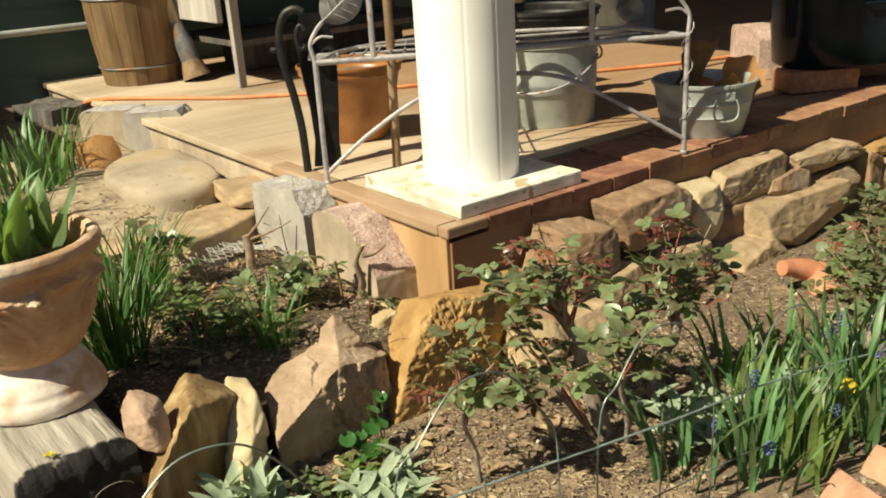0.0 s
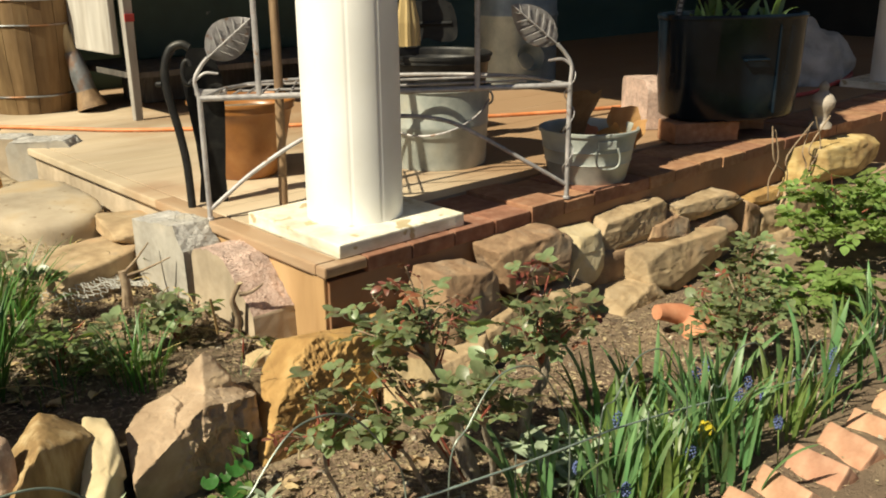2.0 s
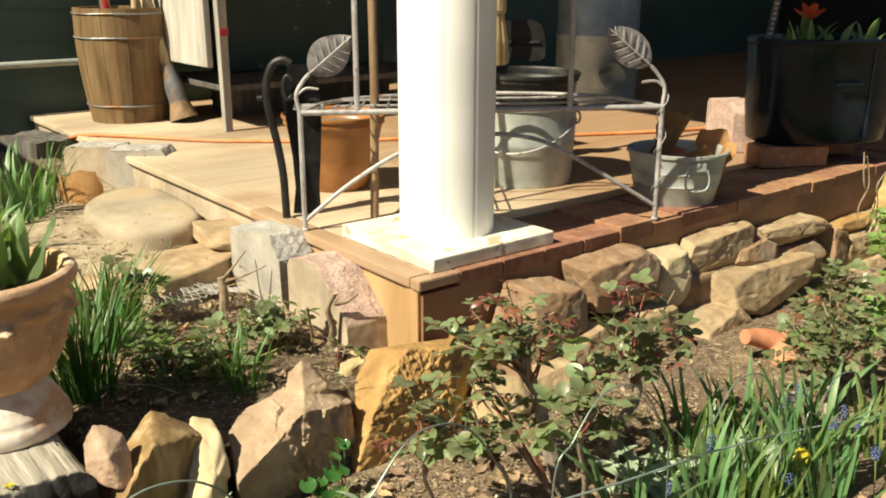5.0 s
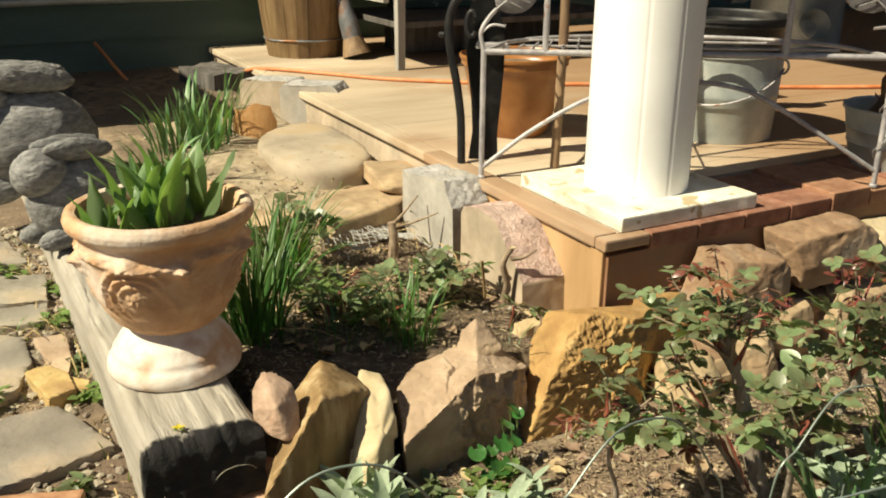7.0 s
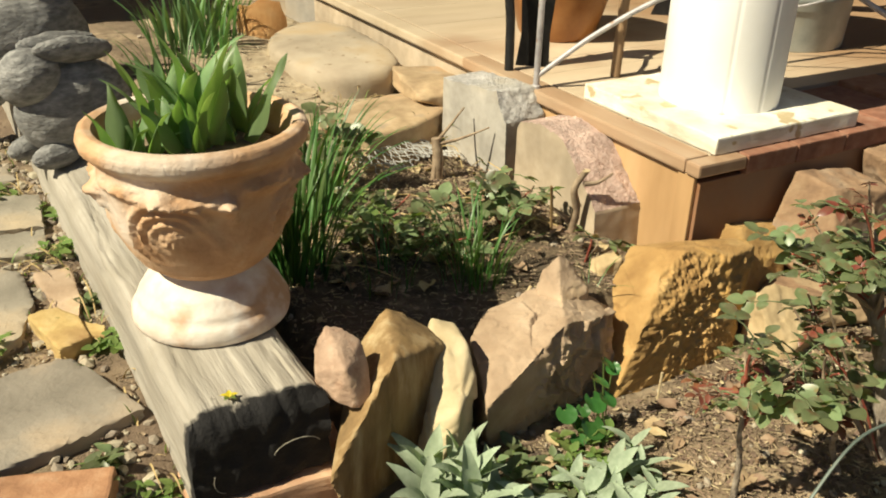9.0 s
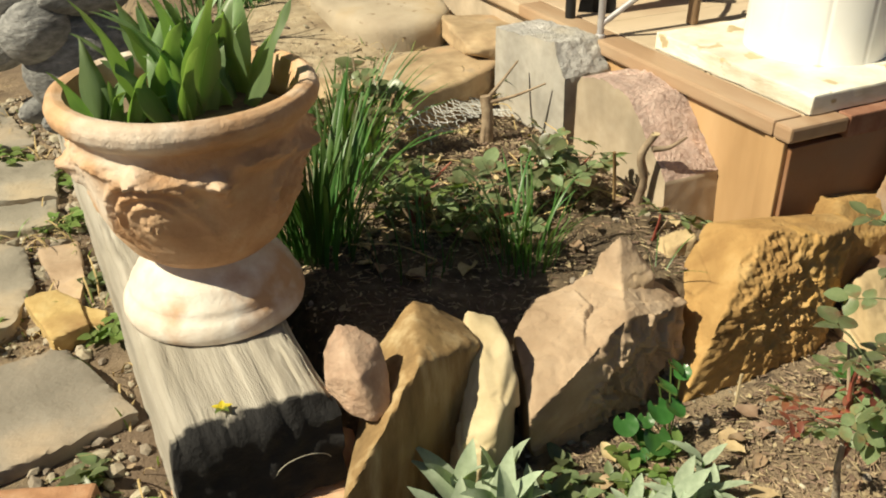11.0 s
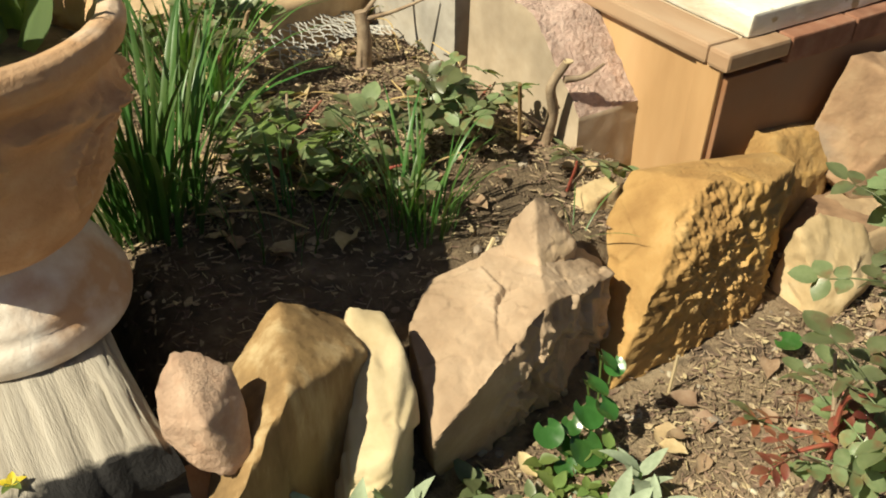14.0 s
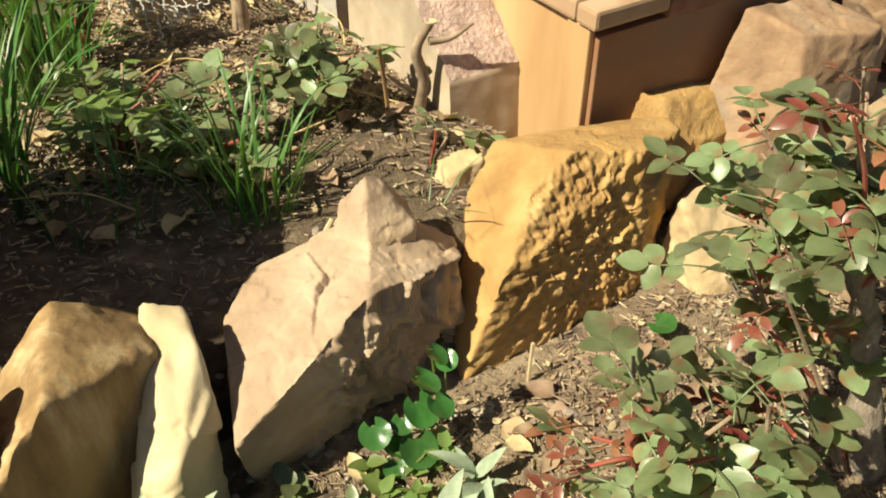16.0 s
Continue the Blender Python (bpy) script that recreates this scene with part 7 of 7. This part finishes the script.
for k, (x, y, n, sp) in enumerate([(-0.455, -0.225, 13, 0.065), (-0.37, -0.225, 9, 0.05), (-0.83, -0.12, 9, 0.045), (-0.875, -0.055, 5, 0.03), (-0.78, -0.215, 7, 0.05), (-0.815, 0.175, 5, 0.025), (-0.80, 0.29, 6, 0.03), (-0.835, 0.47, 6, 0.04), (-0.82, 0.62, 7, 0.05), (-0.98, 0.56, 8, 0.06), (-0.90, 0.74, 8, 0.06), (-0.95, 0.22, 4, 0.03), (-0.45, 0.60, 7, 0.06), (-0.40, 0.50, 7, 0.06), (0.22, -0.62, 7, 0.05), (0.66, -0.33, 8, 0.06), (0.95, -0.40, 10, 0.09), (0.78, -0.30, 8, 0.07), (1.05, -0.28, 8, 0.08), (-0.60, 0.62, 8, 0.07)]):
    rosette(g(x, y), n, 6, sp, 0.022, HERB if k % 3 else DULL, 520 + k, "low green weed growing in the soil", "weed", "weed", "low weeds", 0.6, 1.2, 0.6)
rosette(g(-0.425, 0.235), 6, 5, 0.065, 0.06, [broad_mesh(0.03, 0.024, M["bright_leaf"], "lobed_leaf"), broad_mesh(0.026, 0.02, M["bright_leaf"], "lobed_leaf"), broad_mesh(0.025, 0.02, M["rose_leaf"], "lobed_leaf")], 560, "leafy green plant with yellow-green leaves in the bed", "columbine", "plant", "bed plants", 0.7, 1.1, 0.4)
rosette(g(-0.375, 0.155), 6, 5, 0.060, 0.045, [broad_mesh(0.026, 0.02, M["rose_leaf"], "lobed_leaf"), broad_mesh(0.022, 0.018, M["bright_leaf"], "lobed_leaf")], 561, "leafy green plant in the raised bed", "columbine", "plant", "bed plants", 0.7, 1.1, 0.4)

DRY = [blade_mesh("dry_blade", M["straw"], 0.05 + 0.012 * k, 0.0022, 0.5 + 0.3 * k, k) for k in range(3)] + [blade_mesh("path_blade", M["bright_leaf"], 0.035 + 0.01 * k, 0.0022, 0.4 + 0.3 * k, k) for k in range(2)]
for k, (x, y) in enumerate([(-0.815, 0.12), (-0.83, 0.24), (-0.82, 0.40), (-0.88, 0.47), (-0.94, 0.45), (-0.83, 0.70), (-0.90, 0.22), (-0.98, 0.50), (-0.85, 0.90), (-0.97, 0.72), (-0.82, -0.04), (-0.10, 0.60), (-0.20, 0.58), (-0.30, 0.60), (-0.16, 0.80), (-0.24, 0.75)]):
    clump(g(x, y), 26, 0.05, 0.5, 1.1, DRY, 600 + k, "thin dry and green grass between the stones", group="path grass", lean=0.9)

# cut woody stubs and twigs
stub = thing("cut_stub", g(-0.145, 0.125), "pruned woody rose stub with side twigs", "stub")
part("stem", tube(curve_points([(0, 0, -0.01), (0.004, -0.006, 0.04), (-0.006, -0.010, 0.075), (0.006, -0.018, 0.105)], 5), [0.0075 - 0.0002 * i for i in range(16)], 9), M["twig"], stub, "", True)
part("branch", tube(curve_points([(0.004, -0.018, 0.085), (0.025, -0.025, 0.086), (0.048, -0.03, 0.098)], 5), [0.0045 - 0.0003 * i for i in range(11)], 7), M["twig"], stub, "", True)
part("branch", tube(curve_points([(-0.002, 0.0, 0.02), (-0.02, 0.01, 0.035), (-0.035, 0.03, 0.045), (-0.04, 0.03, 0.06)], 5), [0.004 - 0.0002 * i for i in range(16)], 7), M["twig"], stub, "", True)
part("cut_face", lathe([(0.0055, 0), (0.0055, 0.0015)], 10, True, Matrix.Translation((0.0065, -0.0185, 0.1045))), M["handle"], stub)
stub2 = thing("cut_stub", g(-0.225, 0.40), "pruned woody stub beside the wire netting", "stub")
part("stem", tube(curve_points([(0, 0, -0.01), (0.003, 0.0, 0.04), (0.0, 0.004, 0.075)], 5), [0.011 - 0.0003 * i for i in range(11)], 9), M["twig"], stub2, "", True)
part("branch", tube(curve_points([(0.0, 0.0, 0.065), (0.04, -0.015, 0.075), (0.085, -0.03, 0.092)], 5), [0.0034 - 0.0002 * i for i in range(11)], 7), M["twig"], stub2, "", True)
part("branch", tube(curve_points([(0.0, 0.0, 0.07), (0.035, 0.02, 0.085), (0.07, 0.03, 0.112)], 5), [0.0036 - 0.0002 * i for i in range(11)], 7), M["twig"], stub2, "", True)


def netting():
    """A flattened roll of hexagonal wire netting."""
    t = thing("wire_netting", g(-0.255, 0.475), "crumpled roll of grey chicken wire on the soil", "wire netting")
    bm = bmesh.new()
    cell = 0.0135
    for layer in range(1):
        for i in range(13):
            for j in range(10):
                def P(u, v):
                    a = u / 13 * 2.6 - 1.3
                    return Vector(((u - 6.5) * 0.0135, (v - 5) * 0.0135, 0.012 + 0.030 * math.cos(a) + 0.012 * noise.noise(Vector((u * 0.4, v * 0.4, layer * 5))) - 0.014 * layer))
                o = 0.5 * (j % 2) + 0.3 * layer
                p0, p1, p2, p3 = P(i + o, j), P(i + o + 0.25, j + 0.33), P(i + o + 0.25, j + 0.7), P(i + o + 0.5, j + 1)
                q1 = P(i + o + 0.75, j + 0.33)
                tube_into(bm, [p0, p1, p2, p3], 0.0010, 4)
                tube_into(bm, [P(i + o + 1, j), q1, P(i + o + 0.75, j + 0.7), p3], 0.0010, 4)
    o = part("mesh", bm, M["chicken_wire"], t)
    o["kind"] = "stuff"
    t.rotation_euler = (0, 0, radians(15))


netting()


# ---------------------------------------------------------------- wire border fence
def border_fence():
    t = thing("border_fence", (0, 0, 0), "green-grey wire border fence with arched tops", "wire fence")
    Y = -0.60

    def rail_z(x):
        return 0.225 - 0.142 * x if x < 0 else max(0.10, 0.225 - 0.20 * x)
    xs = np.linspace(-1.0, 1.1, 43)
    part("rail", tube([(x, Y + 0.004 * math.sin(9 * x), rail_z(x)) for x in xs], 0.0014, 6), M["rail_wire"], t, "", True)
    part("rail", tube([(x, Y + 0.004 * math.sin(7 * x + 1), rail_z(x) - 0.10) for x in xs], 0.0010, 6), M["wire"], t, "", True)
    for k in range(8):
        c = -0.998 + 0.27 * k
        top = rail_z(c) + 0.125 - 0.02 * max(0, k - 3)
        pts = [(c - 0.104, Y, 0.05), (c - 0.104, Y, rail_z(c - 0.1) + 0.02), (c - 0.075, Y, top - 0.045), (c - 0.03, Y + 0.004, top - 0.006), (c + 0.01, Y, top), (c + 0.045, Y, top - 0.02), (c + 0.08, Y, top - 0.07), (c + 0.103, Y, rail_z(c + 0.1) + 0.01), (c + 0.104, Y, 0.05)]
        part("arch", tube(curve_points(pts, 6), 0.0011, 6), M["wire"], t, "", True)
        part("upright", tube([(c, Y - 0.003, 0.05), (c, Y - 0.003, rail_z(c) + 0.015)], 0.0010, 6), M["wire"], t)


border_fence()

# forked piece of broken terracotta lying in the bed
fork = thing("terracotta_piece", (0.655, -0.290, 0.088), "forked red terracotta fragment lying by the stones", "terracotta fragment")
part("stem", tube(curve_points([(-0.055, 0.025, 0.040), (-0.02, 0.015, 0.032), (0.012, -0.005, 0.018), (0.0, -0.04, -0.015)], 5), [0.016 + 0.0008 * i for i in range(16)], 10), M["shard"], fork, "", True)
part("prong", tube(curve_points([(0.0, 0.01, 0.02), (0.035, -0.01, 0.022), (0.055, -0.025, 0.0)], 5), [0.017 - 0.0006 * i for i in range(11)], 10), M["shard"], fork, "", True)

# dry vine on the porch front
vine = thing("dry_vine", (0, 0, 0), "dry leafless vine twigs against the porch front", "vine")
rv = random.Random(3)
for k in range(6):
    x = 1.40 + 0.05 * k
    part("twig", tube(curve_points([(x, -0.07, 0.18), (x + rv.uniform(-0.04, 0.06), -0.075, 0.24), (x + rv.uniform(-0.05, 0.10), -0.07, 0.29), (x + rv.uniform(-0.05, 0.14), -0.06, 0.34 + rv.uniform(0, 0.05))], 5), 0.002, 5), M["twig"], vine, "", True)


# ---------------------------------------------------------------- litter
def litter():
    """Dry leaves, bark chips, straw and small stones strewn over the soil."""
    rnd = random.Random(77)

    def spot(kind):
        while True:
            x, y = rnd.uniform(-1.3, 1.7), rnd.uniform(-1.0, 1.3)
            if x > 0.0 and y > -0.02 or -0.81 < x < -0.645 and y > -0.15:
                continue
            near = (x + 0.3) ** 2 + (y + 0.2) ** 2
            # litter thinned here, so that the shaded soil stays dark
            if -0.62 < x < -0.18 and -0.10 < y < 0.16 and rnd.random() < 0.92:
                continue
            if rnd.random() < math.exp(-near / 1.1):
                return x, y
    verts, faces = [], []

    def add(vs, fs):
        n = len(verts)
        verts.extend(vs)
        faces.extend([tuple(i + n for i in f) for f in fs])
    for k in range(46000):
        x, y = (rnd.uniform(-0.62, -0.10), rnd.uniform(-0.05, 0.62) if k % 9 == 0 else rnd.uniform(0.14, 0.62)) if k % 3 == 0 else (rnd.uniform(-0.55, 0.95 if k % 2 else 0.35), rnd.uniform(-0.56, -0.16)) if k % 3 == 1 else spot(0)
        z = ground_z(x, y) + rnd.uniform(0.0, 0.005)
        a, tilt = rnd.uniform(0, 6.28), rnd.uniform(-0.6, 0.6)
        kind = rnd.random()
        if kind < 0.70:      # straw and twiglets
            l, w = rnd.uniform(0.003, 0.014), rnd.uniform(0.0003, 0.0008)
            d = Vector((math.cos(a), math.sin(a), tilt * 0.35)) * l
            s = Vector((-math.sin(a), math.cos(a), 0)) * w
            p = Vector((x, y, z))
            add([p - s, p + s, p + d + s, p + d - s, p + Vector((0, 0, w * 1.6)), p + d + Vector((0, 0, w * 1.6))], [(0, 1, 2, 3), (0, 3, 5, 4), (1, 4, 5, 2)])
        else:                # leaf crumbs, curled
            l = rnd.choice((rnd.uniform(0.0014, 0.0040), rnd.uniform(0.002, 0.0065)))
            m = pose(x, y, z, rnd.uniform(-25, 25), rnd.uniform(-25, 25), rnd.uniform(0, 360))
            c = rnd.uniform(0.1, 0.5) * l
            add([m @ Vector(q) for q in ((-l, 0, c), (-0.4 * l, 0.5 * l, 0), (0.5 * l, 0.45 * l, 0.2 * c), (l, 0, c), (0.3 * l, -0.5 * l, 0), (-0.5 * l, -0.4 * l, 0.1 * c))], [(0, 1, 4, 5), (1, 2, 3, 4)])
    me = bpy.data.meshes.new("leaf_litter")
    me.from_pydata([tuple(v) for v in verts], [], faces)
    me.materials.append(M["litter"])
    tagged(new("leaf_litter", me), "dry straw, bark and leaf crumbs on the soil", "leaf litter", kind="stuff")
    verts.clear(), faces.clear()
    ico = bmesh.new()
    bmesh.ops.create_icosphere(ico, subdivisions=1, radius=1.0)
    iv, jf = [v.co.copy() for v in ico.verts], [tuple(v.index for v in f.verts) for f in ico.faces]
    ico.free()
    for k in range(3600):
        if k < 2500:
            x, y = rnd.uniform(-1.25, -0.81), rnd.uniform(-0.15, 1.1)
            s = rnd.choice((rnd.uniform(0.002, 0.006), rnd.uniform(0.003, 0.011)))
        else:
            x, y = spot(1)
            s = rnd.uniform(0.002, 0.007)
        m = Matrix.Translation((x, y, ground_z(x, y) + s * 0.25)) @ pose(0, 0, 0, rnd.uniform(-30, 30), rnd.uniform(-30, 30), rnd.uniform(0, 360)) @ Matrix.Diagonal((s * rnd.uniform(0.8, 1.5), s * rnd.uniform(0.7, 1.1), s * rnd.uniform(0.4, 0.8), 1))
        add([m @ (q * rnd.uniform(0.8, 1.15)) for q in iv], jf)
    me = bpy.data.meshes.new("gravel")
    me.from_pydata([tuple(v) for v in verts], [], faces)
    me.materials.append(M["gravel"])
    tagged(new("gravel", me), "small pale stones and grit strewn on the path", "gravel", kind="stuff")


litter()
# dry grass stalks lying about in the raised bed
rs = random.Random(31)
for k in range(34):
    x, y = rs.uniform(-0.45, -0.12), rs.uniform(0.10, 0.58)
    a, l = rs.uniform(0, 6.28), rs.uniform(0.04, 0.12)
    z = ground_z(x, y) + 0.006
    pts = curve_points([(x, y, z), (x + 0.5 * l * math.cos(a), y + 0.5 * l * math.sin(a), z + rs.uniform(0.005, 0.03)), (x + l * math.cos(a + 0.4), y + l * math.sin(a + 0.4), z + rs.uniform(-0.002, 0.03))], 5)
    tagged(link("dry_stalk", tube(pts, 0.0009, 5), M["straw"], True), "dry straw-coloured stalk lying on the soil", "stalk", "dry stalks")
tagged(link("dry_stalk", tube([(-0.345, -0.035, 0.178), (-0.318, -0.020, 0.196)], 0.0022, 6), M["handle"], True), "short pale stick behind the border stone", "stalk", "dry stalks")
tagged(link("dry_stalk", tube(curve_points([(-0.175, 0.13, 0.17), (-0.182, 0.125, 0.22), (-0.190, 0.12, 0.262)], 5), 0.0024, 6), M["keg"], True), "thin upright reddish-brown dead shoot", "stalk", "dry stalks")
tagged(link("dry_stalk", tube([(-0.215, -0.172, 0.072), (-0.212, -0.170, 0.118)], 0.0018, 6), M["handle"], True), "thin pale upright dead shoot", "stalk", "dry stalks")
yl = thing("yellow_bud", (-0.752, -0.120, 0.2265), "small yellow-green fallen bud on the timber", "bud")
for k in range(5):
    bm = bmesh.new()
    strip(bm, leaf_rows(0.010, 0.006, 0.6, 0.5, 0.2, 6))
    o = part("petal", bm, M["petal_yellow"] if k < 3 else M["bright_leaf"], yl, "", True)
    o.matrix_basis = aim((0, 0, 0.002), (math.cos(k * 1.3), math.sin(k * 1.3), 0.35))
# larger fallen leaves
FALLEN = []
for k in range(4):
    bm = bmesh.new()
    strip(bm, leaf_rows(0.022 + 0.005 * k, 0.014 + 0.003 * k, 0.7, 0.6, -0.3 + 0.25 * k, 7, 0.1))
    FALLEN.append(mesh_of("fallen_leaf", bm, M["dry_leaf"]))
rf = random.Random(12)
for k in range(170):
    if k < 65:
        x, y = rf.uniform(-0.42, 0.12), rf.uniform(-0.42, -0.17)
    else:
        x, y = rf.uniform(-0.55, -0.12), rf.uniform(0.06, 0.52)
    ob = bpy.data.objects.new("fallen_leaf", FALLEN[k % 4])
    scene.collection.objects.link(ob)
    ob.matrix_world = pose(x, y, ground_z(x, y) + 0.004, rf.uniform(-22, 22), rf.uniform(-22, 22), rf.uniform(0, 360)) @ Matrix.Scale(rf.uniform(0.6, 1.15), 4)
    tagged(ob, "dry tan fallen leaf on the soil", "fallen leaf", "fallen leaves")

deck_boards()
edge_bricks()
